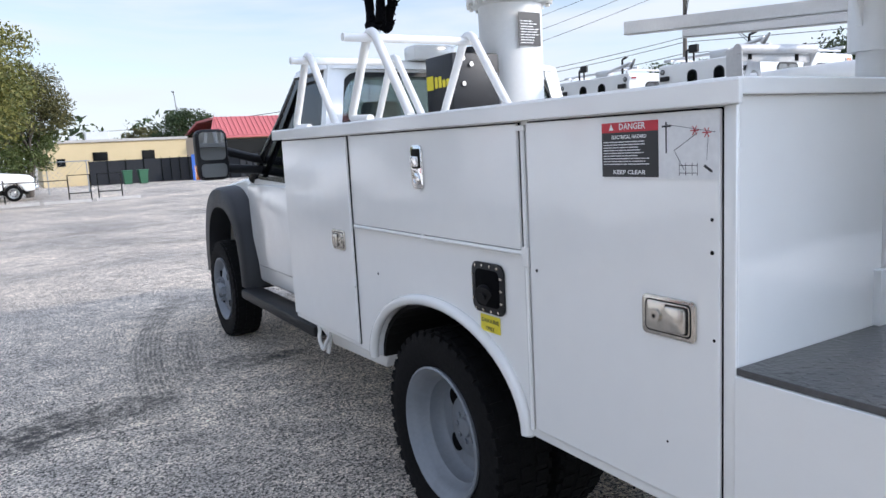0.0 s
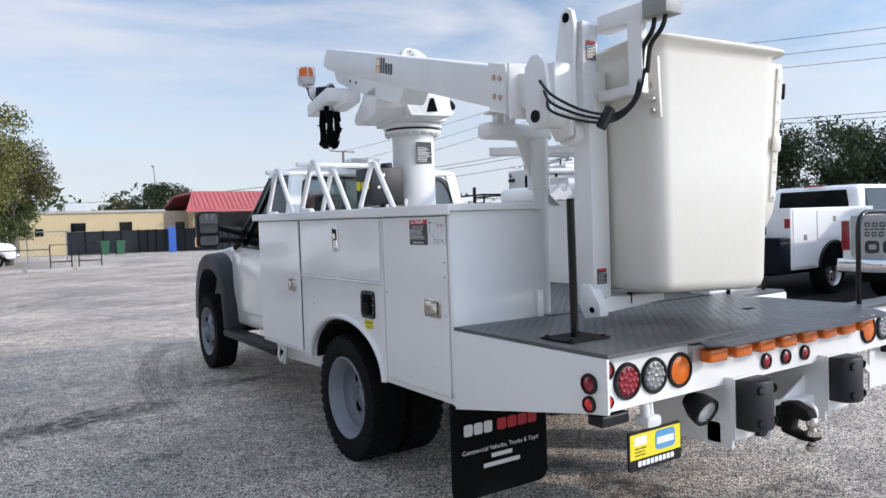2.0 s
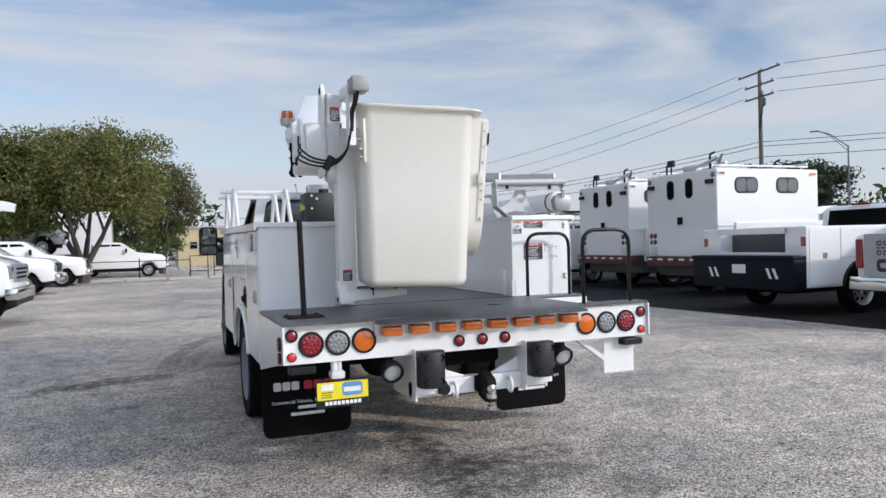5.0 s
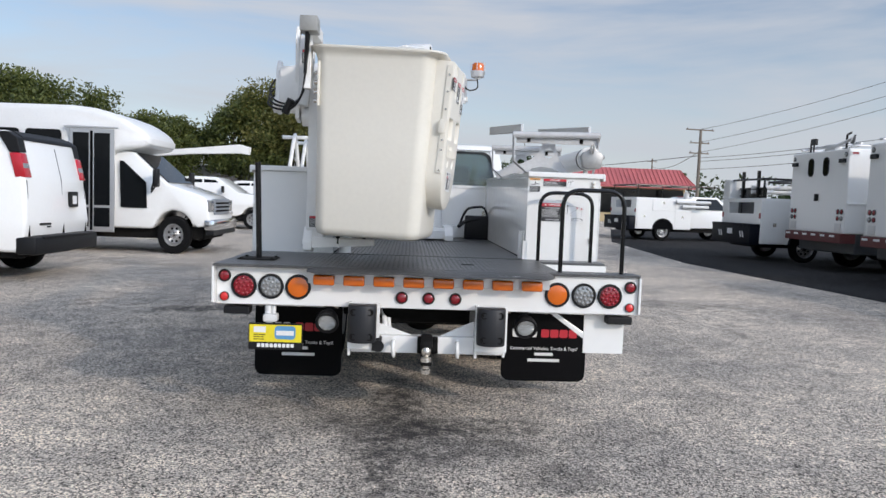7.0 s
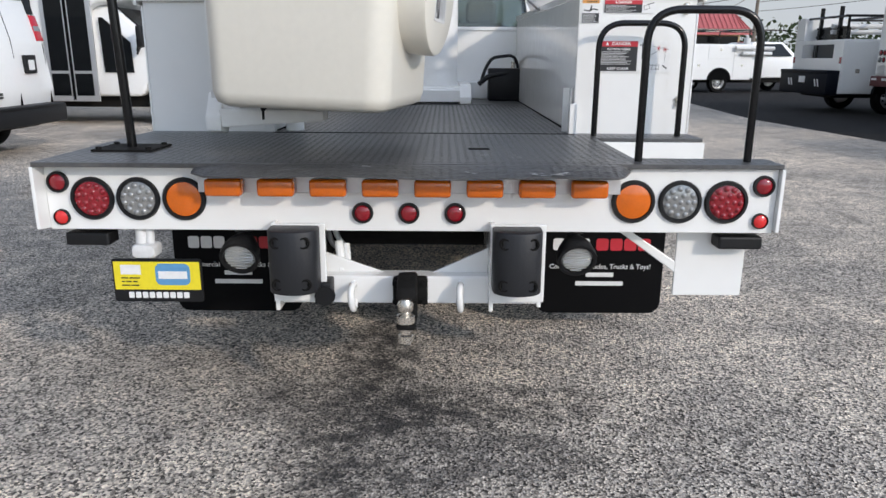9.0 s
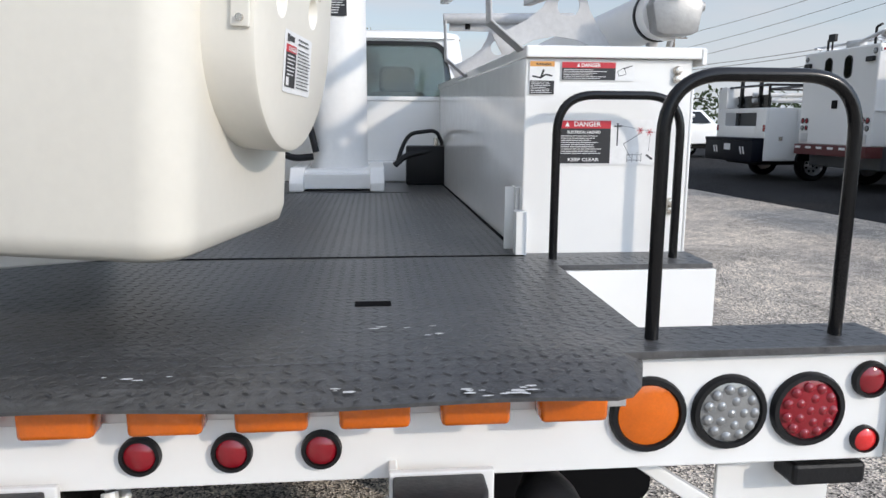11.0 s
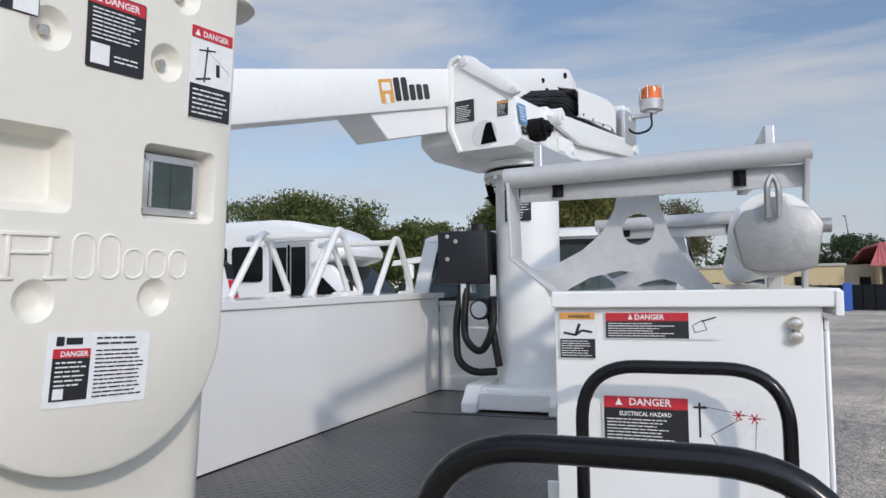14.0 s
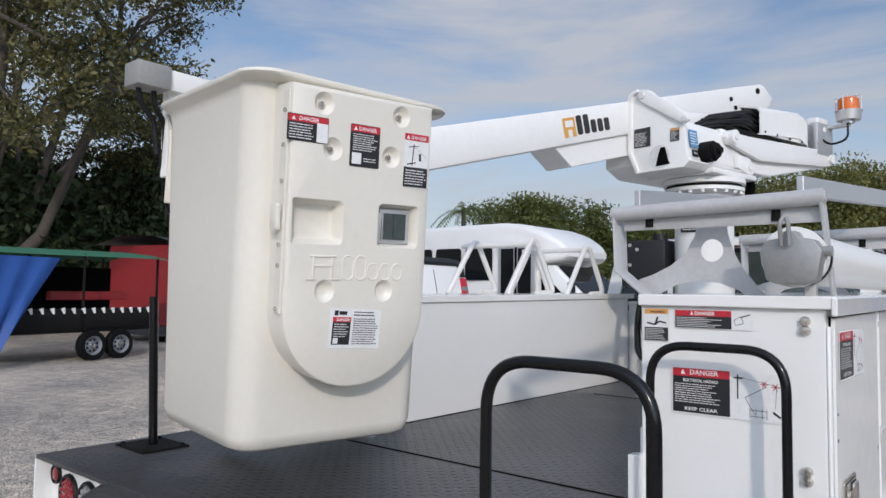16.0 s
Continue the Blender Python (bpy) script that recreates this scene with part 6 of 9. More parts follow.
prism(b, [(-0.09, 0.62), (-0.15, 0.63), (-0.22, 0.60), (-0.235, 0.565), (-0.20, 0.55), (-0.15, 0.56), (-0.14, 0.53), (-0.14, 0.50), (-0.20, 0.485), (-0.25, 0.485), (-0.25, 0.465), (-0.18, 0.46), (-0.09, 0.48)], "x", 2.455, 2.52, 0.008)
for x in (2.445, 2.545):
    for z in (0.52, 0.585):
        rod(b, (x, -0.12, z), (x, -0.112, z), 0.012, n=6)
tp("pintle_mount", b, UNDER, hitch, smooth=40)
b = B()
lathe(b, [(0.0, 0.556), (0.018, 0.55), (0.027, 0.53), (0.025, 0.512), (0.016, 0.50), (0.03, 0.494), (0.032, 0.47), (0.018, 0.465), (0.018, 0.43), (0.027, 0.425), (0.027, 0.40), (0.014, 0.395), (0, 0.395)], 16, 0, Matrix.Translation((2.485, -0.225, 0.018)))
tp("tow_ball", b, STEEL, hitch, "worn steel tow ball", 40)
for x in (2.30, 2.67):
    b = B()
    tube(b, [(x, -0.07, 0.57), (x - 0.005, -0.13, 0.575), (x - 0.005, -0.145, 0.53), (x, -0.12, 0.485), (x, -0.07, 0.51)], 0.012, 8, bend=0.03)
    tp("chain_hook", b, WHITE, hitch, smooth=60)
b = B()
box(b, 2.175, 2.23, -0.16, -0.075, 0.525, 0.60, 0.006)
rod(b, (2.21, -0.165, 0.555), (2.21, -0.15, 0.555), 0.035)
tp("trailer_socket", b, BLACKPLASTIC, hitch, smooth=40)
for x, d in ((1.911, 0.0), (3.066, 0.0)):
    b = B()
    rod(b, (x, -0.02, 0.765), (x, -0.02, 0.745), 0.03)
    LM = Matrix.Translation((x, -0.085, 0.672)) @ FLAT_REAR @ pose(0, 0, 0, 24)
    lathe(b, [(0, -0.10), (0.035, -0.09), (0.06, -0.04), (0.068, 0.0), (0.067, 0.018), (0.056, 0.018), (0.052, 0.004), (0, 0.0)], 28, 0, LM)
    ob = tp("work_lamp", b, BLACKPLASTIC, truck, "round black work lamp below the tail", 50)
    b = B()
    lathe(b, [(0.054, 0.004), (0.048, 0.010), (0, 0.014)], 24, 0, LM)
    for k in range(-4, 5):
        w = math.sqrt(max(0.0, 0.048 ** 2 - (0.011 * k) ** 2))
        t = B()
        box(t, -w, w, 0.011 * k - 0.002, 0.011 * k + 0.002, 0.008, 0.0155)
        merge(b, t, 0, LM)
    tp("lens", b, LAMPGLASS, ob, "ribbed clear lamp glass", smooth=50)
for x in (1.39, 3.625):
    b = B()
    box(b, x - 0.075, x + 0.075, -0.08, 0.0, 0.703, 0.748, 0.008)
    tp("plug_socket", b, BLACKPLASTIC, truck, "black socket block under the tail")
b = B()
prism(b, rrect(1.46, 1.77, 0.50, 0.655, 0.01), "y", -0.075, -0.065, 0.001)
lp = tp("licence_plate", b, BLACKPLASTIC, truck, "yellow dealer plate in a black frame")
def dealer(t):
    plate(t, 0.006, 0.304, 0.045, 0.146, Y, 0, 0.001)
    prism(t, rrect(0.15, 0.27, 0.062, 0.14, 0.02), "z", 0, 0.002, mi=BL)
    plate(t, 0.16, 0.26, 0.085, 0.112, W, 0.002)
    plate(t, 0.03, 0.10, 0.10, 0.135, W, 0.001)
    bars(t, 0.03, 0.10, 0.055, 0.095, 3, K, 0.0022)
    for i in range(9):
        prism(t, rrect(0.05 + i * 0.024, 0.069 + i * 0.024, 0.014, 0.036, 0.004), "z", 0, 0.001, mi=W)
tp("plate_print", flat(FLAT_REAR, 1.46, -0.0755, 0.50, dealer), SIGNS, lp, "yellow and blue printed plate")
b = B()
prism(b, rrect(1.545, 1.625, 0.665, 0.71, 0.012), "y", -0.10, -0.03, 0.006)
rod(b, (1.57, -0.065, 0.71), (1.57, -0.06, 0.765), 0.02)
rod(b, (1.60, -0.065, 0.71), (1.60, -0.06, 0.765), 0.014)
tp("plate_lamp", b, WHITE_OLD, lp, smooth=40)
# access step below the right tail
b = B()
box(b, 3.43, 3.672, -0.012, 0.0, 0.515, 0.765, 0.002)
prism(b, [(3.24, 0.765), (3.20, 0.765), (3.43, 0.60), (3.43, 0.64)], "y", -0.012, 0.02, 0.003)
tp("access_step", b, WHITE, truck, "white steel access step")
b = B()
tube(b, [(2.2, 0.1, 0.76), (2.22, 0.08, 0.70), (2.26, 0.06, 0.66), (2.20, 0.1, 0.66), (2.18, 0.12, 0.72)], 0.01, 7, bend=0.03)
tp("white_cable", b, WHITE_OLD, truck, smooth=60)

# ---- racks on the cabinets ----
for y, x0, x1 in ((3.20, 1.20, 1.76), (2.51, 1.17, 1.76)):
    b = B()
    rod(b, (x0, y + 0.01, 1.93), (x1, y + 0.01, 1.93), 0.017)
    tp("rack_bar", b, WHITE_BOOM, left_cab, "white tube bar", 60)
for x, y in ((1.285, 3.20), (1.285, 2.51), (1.74, 3.20), (1.74, 2.51)):
    b = B()
    tube(b, [(x, y + 0.05, 1.62), (x, y + 0.24, 1.628), (x, y + 0.025, 1.95), (x, y - 0.025, 1.95), (x, y - 0.285, 1.612)], 0.018, 9, bend=0.05)
    tp("rack_hoop", b, WHITE_BOOM, left_cab, "white bent tube hoop", 60)
# ladder and tube rack on the right cabinet
CAPGREY = mat("grey_galvanised_cap", (0.34, 0.34, 0.335), 0.45, 0.5, 0.12, 7, 70, 0.1, 60, dirt=0.4, dirt_color=(0.22, 0.21, 0.2))
RACKGREY = mat("grey_worn_rack_paint", (0.50, 0.50, 0.50), 0.5, 0.1, 0.1, 5, 60, 0.1, 60, dirt=0.4, dirt_color=(0.3, 0.29, 0.28))
def cross_rack(y):
    b = B()
    rod(b, (3.082, y, 1.884), (3.709, y, 1.898), 0.0235, n=20)
    rod(b, (3.707, y, 1.898), (3.713, y, 1.898), 0.016, n=16)
    # cradle plate with a round hole, arched edges
    out = [(3.155, 1.612), (3.121, 1.673), (3.175, 1.691), (3.233, 1.720), (3.282, 1.760), (3.311, 1.814), (3.325, 1.875), (3.408, 1.875), (3.414, 1.814), (3.432, 1.753), (3.461, 1.703), (3.500, 1.652), (3.539, 1.612), (3.485, 1.612), (3.446, 1.640), (3.388, 1.662), (3.320, 1.671), (3.252, 1.657), (3.204, 1.632), (3.175, 1.612)]
    hole = [(3.364 + 0.036 * math.cos(2 * math.pi * k / 24), 1.765 + 0.036 * math.sin(2 * math.pi * k / 24)) for k in range(24)]
    for yy in (y + 0.11, y + 0.116):
        es = []
        for lo in (out, hole):
            vs = [b.verts.new((p[0], yy, p[1])) for p in lo]
            es += [b.edges.new((vs[k], vs[(k + 1) % len(vs)])) for k in range(len(vs))]
        bmesh.ops.triangle_fill(b, use_beauty=True, use_dissolve=False, edges=es, normal=(0, -1, 0))
    for lo in (out, hole):
        loft(b, [[(p[0], yy, p[1]) for p in lo] for yy in (y + 0.11, y + 0.116)], cap=False)
    prism(b, [(3.088, 1.885), (3.094, 1.885), (3.100, 1.70), (3.222, 1.602), (3.215, 1.599), (3.094, 1.697)], "y", y - 0.02, y + 0.07, 0.001)
    prism(b, [(y - 0.02, 1.88), (y + 0.125, 1.60), (y + 0.155, 1.60), (y + 0.03, 1.88)], "x", 3.698, 3.708, 0.002)
    box(b, 3.112, 3.70, y + 0.018, y + 0.023, 1.83, 1.875, 0.001)
    for x in (3.20, 3.58):
        rod(b, (x, y + 0.02, 1.838), (x, y + 0.02, 1.87), 0.014, n=6, mi=1)
    ob = tp("tube_rack", b, [RACKGREY, UNDER], right_cab, "worn white pipe rack with arched plate", 40)
    return ob
cross_rack(0.895)
cross_rack(2.2)
for x in (3.14, 3.63):
    b = B()
    prism(b, [(0.93, 1.905), (0.93, 1.965), (3.0, 2.15), (3.0, 2.075)], "x", x, x + 0.02, 0.003)
    prism(b, [(0.93, 1.905), (0.93, 1.912), (3.0, 2.082), (3.0, 2.075)], "x", x, x + 0.045)
    tp("ladder_rail", b, ALU, right_cab, "aluminium ladder rack rail")
b = B()
rod(b, (3.635, 0.865, 1.732), (3.635, 3.4, 1.732), 0.077, n=28)
rod(b, (3.635, 0.862, 1.732), (3.635, 0.89, 1.732), 0.084, n=28)
pt = tp("pipe_tube", b, WHITE_BOOM, right_cab, "long white storage tube with a steel cap", 40)
b = B()
prism(b, [(3.578, 1.668), (3.60, 1.658), (3.685, 1.658), (3.705, 1.668), (3.718, 1.745), (3.70, 1.775), (3.665, 1.782), (3.655, 1.80), (3.625, 1.80), (3.615, 1.782), (3.58, 1.775), (3.562, 1.745)], "y", 0.808, 0.866, 0.004)
tube(b, [(3.622, 0.796, 1.76), (3.622, 0.784, 1.82), (3.632, 0.794, 1.84), (3.642, 0.789, 1.82), (3.642, 0.796, 1.76)], 0.006, 7, bend=0.01)
rod(b, (3.71, 0.85, 1.745), (3.735, 0.85, 1.745), 0.014)
tp("tube_cap", b, CAPGREY, pt, "grey steel hinged cap", 25)
b = B()
rod(b, (3.635, 0.94, 1.732), (3.635, 0.955, 1.732), 0.081, n=28)
tp("strap", b, BLACKPLASTIC, pt, "black strap round the tube", 40)
b = B()
box(b, 3.63, 3.66, 1.0, 1.03, 1.598, 1.665, 0.003)
tp("tube_foot", b, RACKGREY, pt)


# ---- ground ----
def asphalt(name, light, dark, seed, marks=(), tracks=()):
    m = bpy.data.materials.new(name)
    m.use_nodes = True
    n, l = m.node_tree.nodes, m.node_tree.links
    b = n["Principled BSDF"]
    tc = n.new("ShaderNodeTexCoord")
    mp = n.new("ShaderNodeMapping")
    mp.inputs["Location"].default_value = (seed, seed * 0.7, 0)
    l.new(tc.outputs["Object"], mp.inputs["Vector"])

    def noise_(scale, detail=4.0, rough=0.55):
        t = n.new("ShaderNodeTexNoise")
        t.inputs["Scale"].default_value, t.inputs["Detail"].default_value, t.inputs["Roughness"].default_value = scale, detail, rough
        l.new(mp.outputs["Vector"], t.inputs["Vector"])
        return t.outputs["Fac"]

    def ramp(fac, p0, p1, c0, c1):
        r = n.new("ShaderNodeValToRGB")
        r.color_ramp.elements[0].position, r.color_ramp.elements[1].position = p0, p1
        r.color_ramp.elements[0].color, r.color_ramp.elements[1].color = (*c0, 1), (*c1, 1)
        l.new(fac, r.inputs["Fac"])
        return r.outputs["Color"]

    def mix(fac, a, c, mode="MIX"):
        x = n.new("ShaderNodeMix")
        x.data_type, x.blend_type = "RGBA", mode
        for val, key in ((fac, "Factor"), (a, "A"), (c, "B")):
            if isinstance(val, (tuple, float)):
                x.inputs[key].default_value = val
            else:
                l.new(val, x.inputs[key])
        return x.outputs["Result"]

    broad = ramp(noise_(0.35, 6, 0.6), 0.38, 0.64, dark, light)
    # loose aggregate: pale and dark stones in the binder
    vor = n.new("ShaderNodeTexVoronoi")
    vor.inputs["Scale"].default_value = 112.0
    l.new(mp.outputs["Vector"], vor.inputs["Vector"])
    sep = n.new("ShaderNodeSeparateColor")
    l.new(vor.outputs["Color"], sep.inputs["Color"])
    stones = ramp(sep.outputs["Red"], 0.08, 0.95, (0.13, 0.13, 0.13), (2.03, 1.99, 1.92))
    col = mix(1.0, broad, stones, "MULTIPLY")
    # larger pale pebbles pressed into the surface
    peb = n.new("ShaderNodeTexVoronoi")
    peb.inputs["Scale"].default_value = 64.0
    l.new(mp.outputs["Vector"], peb.inputs["Vector"])
    psep = n.new("ShaderNodeSeparateColor")
    l.new(peb.outputs["Color"], psep.inputs["Color"])
    col = mix(1.0, col, ramp(psep.outputs["Green"], 0.1, 0.95, (0.86, 0.86, 0.87), (1.14, 1.13, 1.12)), "MULTIPLY")
    mid = ramp(noise_(4.0, 5, 0.65), 0.35, 0.7, (0.74, 0.74, 0.75), (1.20, 1.19, 1.17))
    col = mix(1.0, col, mid, "MULTIPLY")
    # cracks
    warp = n.new("ShaderNodeTexNoise")
    warp.inputs["Scale"].default_value, warp.inputs["Detail"].default_value = 1.4, 5.0
    l.new(mp.outputs["Vector"], warp.inputs["Vector"])
    wv = n.new("ShaderNodeMix")
    wv.data_type = "VECTOR"
    wv.inputs["Factor"].default_value = 0.35
    l.new(mp.outputs["Vector"], wv.inputs["A"]), l.new(warp.outputs["Color"], wv.inputs["B"])
    cr = n.new("ShaderNodeTexVoronoi")
    cr.feature = "DISTANCE_TO_EDGE"
    cr.inputs["Scale"].default_value = 0.42
    l.new(wv.outputs["Result"], cr.inputs["Vector"])
    line = ramp(cr.outputs["Distance"], 0.0, 0.006, (1, 1, 1), (0, 0, 0))
    some = ramp(noise_(0.5, 3), 0.5, 0.6, (0, 0, 0), (0.45, 0.45, 0.45))
    crack = mix(1.0, line, some, "MULTIPLY")
    col = mix(crack, col, (0.03, 0.029, 0.027, 1))
    # finer, broken crazing and dark worn streaks
    cr2 = n.new("ShaderNodeTexVoronoi")
    cr2.feature = "DISTANCE_TO_EDGE"
    cr2.inputs["Scale"].default_value = 1.7
    wv2 = n.new("ShaderNodeMix")
    wv2.data_type = "VECTOR"
    wv2.inputs["Factor"].default_value = 0.6
    l.new(mp.outputs["Vector"], wv2.inputs["A"]), l.new(warp.outputs["Color"], wv2.inputs["B"])
    l.new(wv2.outputs["Result"], cr2.inputs["Vector"])
    line2 = ramp(cr2.outputs["Distance"], 0.0, 0.02, (1, 1, 1), (0, 0, 0))
    some2 = ramp(noise_(0.8, 6, 0.65), 0.54, 0.66, (0, 0, 0), (0.6, 0.6, 0.6))
    col = mix(mix(1.0, line2, some2, "MULTIPLY"), col, (0.06, 0.057, 0.053, 1))
    worn = ramp(noise_(1.1, 10, 0.72), 0.57, 0.70, (0, 0, 0), (0.32, 0.32, 0.32))
    col = mix(worn, col, mix(1.0, col, (0.45, 0.44, 0.43, 1), "MULTIPLY"))
    # clumps of dark stone where the fines have washed out
    clump = ramp(noise_(15.0, 6, 0.7), 0.55, 0.66, (0, 0, 0), (0.18, 0.18, 0.18))
    where = ramp(noise_(0.9, 5, 0.6), 0.46, 0.62, (0.05, 0.05, 0.05), (1, 1, 1))
    col = mix(mix(1.0, clump, where, "MULTIPLY"), col, mix(1.0, col, (0.35, 0.34, 0.34, 1), "MULTIPLY"))
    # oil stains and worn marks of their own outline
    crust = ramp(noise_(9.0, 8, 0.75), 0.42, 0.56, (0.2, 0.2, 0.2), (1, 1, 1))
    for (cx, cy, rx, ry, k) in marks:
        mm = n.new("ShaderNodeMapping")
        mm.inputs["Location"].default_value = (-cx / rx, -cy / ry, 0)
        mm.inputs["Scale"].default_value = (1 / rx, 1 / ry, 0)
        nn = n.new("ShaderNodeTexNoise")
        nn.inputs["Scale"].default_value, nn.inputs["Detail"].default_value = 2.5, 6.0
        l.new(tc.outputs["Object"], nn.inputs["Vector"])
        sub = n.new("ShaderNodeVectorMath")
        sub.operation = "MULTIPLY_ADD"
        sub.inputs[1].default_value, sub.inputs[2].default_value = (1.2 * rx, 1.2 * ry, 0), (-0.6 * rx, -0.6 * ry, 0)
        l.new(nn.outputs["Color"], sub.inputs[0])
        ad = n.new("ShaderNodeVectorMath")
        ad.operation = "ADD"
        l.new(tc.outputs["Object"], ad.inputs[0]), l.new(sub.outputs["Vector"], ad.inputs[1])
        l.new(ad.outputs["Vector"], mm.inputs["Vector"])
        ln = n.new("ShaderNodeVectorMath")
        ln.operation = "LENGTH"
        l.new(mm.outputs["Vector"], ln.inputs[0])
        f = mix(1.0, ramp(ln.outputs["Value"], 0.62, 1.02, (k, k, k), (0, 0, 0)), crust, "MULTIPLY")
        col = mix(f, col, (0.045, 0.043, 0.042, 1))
    # curved tyre tracks with fine tread lines
    for (cx, cy, rad, w, y0, y1) in tracks:
        sub = n.new("ShaderNodeVectorMath")
        sub.operation = "SUBTRACT"
        sub.inputs[1].default_value = (cx, cy, 0)
        ln = n.new("ShaderNodeVectorMath")
        ln.operation = "LENGTH"
        off, rel, saw, sy = n.new("ShaderNodeMath"), n.new("ShaderNodeMath"), n.new("ShaderNodeMath"), n.new("ShaderNodeSeparateXYZ")
        off.operation, rel.operation, saw.operation = "SUBTRACT", "ABSOLUTE", "PINGPONG"
        off.inputs[1].default_value, saw.inputs[1].default_value = rad, 0.018
        l.new(tc.outputs["Object"], sub.inputs[0]), l.new(sub.outputs["Vector"], ln.inputs[0])
        l.new(ln.outputs["Value"], off.inputs[0]), l.new(off.outputs[0], rel.inputs[0]), l.new(off.outputs[0], saw.inputs[0])
        l.new(tc.outputs["Object"], sy.inputs["Vector"])
        f = mix(1.0, ramp(rel.outputs[0], w * 0.35, w * 0.55, (1, 1, 1), (0, 0, 0)), ramp(saw.outputs[0], 0.004, 0.013, (0.25, 0.25, 0.25), (0.7, 0.7, 0.7)), "MULTIPLY")
        for edge, k in ((y0, 1), (y1, -1)):
            mr = n.new("ShaderNodeMapRange")
            mr.inputs["From Min"].default_value, mr.inputs["From Max"].default_value = edge, edge + k * 0.7
            l.new(sy.outputs["Y"], mr.inputs["Value"])
            f = mix(1.0, f, mr.outputs["Result"], "MULTIPLY")
        col = mix(mix(1.0, f, crust, "MULTIPLY"), col, (0.07, 0.067, 0.063, 1))
    l.new(col, b.inputs["Base Color"])
    b.inputs["Roughness"].default_value = 0.9
    b.inputs["Specular IOR Level"].default_value = 0.25
    bp = n.new("ShaderNodeBump")
    bp.inputs["Strength"].default_value, bp.inputs["Distance"].default_value = 1.0, 0.009
    l.new(vor.outputs["Distance"], bp.inputs["Height"]), l.new(bp.outputs["Normal"], b.inputs["Normal"])
    return m


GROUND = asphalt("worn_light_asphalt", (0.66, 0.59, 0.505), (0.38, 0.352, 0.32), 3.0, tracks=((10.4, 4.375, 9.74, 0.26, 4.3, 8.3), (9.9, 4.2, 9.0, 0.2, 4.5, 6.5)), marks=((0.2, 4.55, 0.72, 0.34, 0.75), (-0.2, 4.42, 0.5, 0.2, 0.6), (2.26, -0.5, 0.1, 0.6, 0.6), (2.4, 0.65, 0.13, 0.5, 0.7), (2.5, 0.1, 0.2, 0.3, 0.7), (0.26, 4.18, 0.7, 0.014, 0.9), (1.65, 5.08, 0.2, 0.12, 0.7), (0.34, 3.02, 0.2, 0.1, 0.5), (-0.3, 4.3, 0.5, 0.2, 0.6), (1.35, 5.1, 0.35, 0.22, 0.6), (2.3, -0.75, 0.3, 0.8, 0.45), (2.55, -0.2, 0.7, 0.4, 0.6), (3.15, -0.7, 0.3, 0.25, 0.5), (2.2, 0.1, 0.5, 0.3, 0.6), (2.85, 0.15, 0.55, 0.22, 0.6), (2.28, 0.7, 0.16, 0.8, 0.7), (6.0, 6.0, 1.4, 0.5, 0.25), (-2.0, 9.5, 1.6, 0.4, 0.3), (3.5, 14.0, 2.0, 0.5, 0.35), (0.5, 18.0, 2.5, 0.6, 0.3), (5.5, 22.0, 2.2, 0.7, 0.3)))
b = B()
ext = [-1500, -120, -40, -10, 10, 40, 120, 1500]
grid = [[b.verts.new((x, y, 0)) for x in ext] for y in ext]
for j in range(len(ext) - 1):
    for i in range(len(ext) - 1):
        b.faces.new((grid[j][i], grid[j][i + 1], grid[j + 1][i + 1], grid[j + 1][i]))
me = bpy.data.meshes.new("ground")
b.to_mesh(me), b.free()
me.materials.append(GROUND)
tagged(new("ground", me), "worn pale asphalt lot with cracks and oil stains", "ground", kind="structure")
# sealed asphalt, with the shade of the parked trucks put into its colour
DARKASPHALT = asphalt("dark_asphalt_and_truck_shade", (0.021, 0.021, 0.0225), (0.011, 0.011, 0.012), 9.0)
b = B()
prism(b, [(11.2, -30), (60, -30), (60, 40), (15, 40), (10.5, 24), (9.6, 14), (10.4, 4)], "z", -0.02, 0.006)
me = bpy.data.meshes.new("road")
b.to_mesh(me), b.free()
me.materials.append(DARKASPHALT)
tagged(new("road", me), "dark sealed asphalt strip, its colour deepened by the parked trucks' shade", "pavement", kind="structure")


# ---- other vehicles (own space: x to their right, y ahead, z up) ----
RUST = mat("dull_red_band", (0.11, 0.02, 0.02), 0.5, dirt=0.3)
DARKGREY = mat("dark_grey_paint", (0.06, 0.065, 0.07), 0.4)
SILVER = mat("silver_car_paint", (0.42, 0.43, 0.44), 0.25, 0.5, 0.03, coat=0.5)
GREYGLASS = mat("grey_shaded_window", (0.10, 0.105, 0.11), 0.08, 0, 0.2, 6, 60)
ALLOY = mat("alloy_rim", (0.55, 0.55, 0.55), 0.3, 0.8)


NAVY = mat("dark_navy_bumper_paint", (0.004, 0.0055, 0.011), 0.5, 0, 0.1, 4, 60, spec=0.15)


def four_wheels(v, half, front, rear, r=0.39, rr=0.23, w=0.24, rim=None, sides=(-1, 1), dual=False):
    for y in (front, rear):
        for s in sides:
            wheel_parts(part, v, (s * half, y, r), r, rr, w, s, 0.06, rim or GREYSTEEL, tread=False, holes=8, nuts=8, hubcap=CHROME)


def under_box(v, half, y0, y1, z0=0.35, z1=0.7):
    b = B()
    box(b, -half, half, y0, y1, z0, z1, 0.02)
    part("chassis", b, UNDER, v)


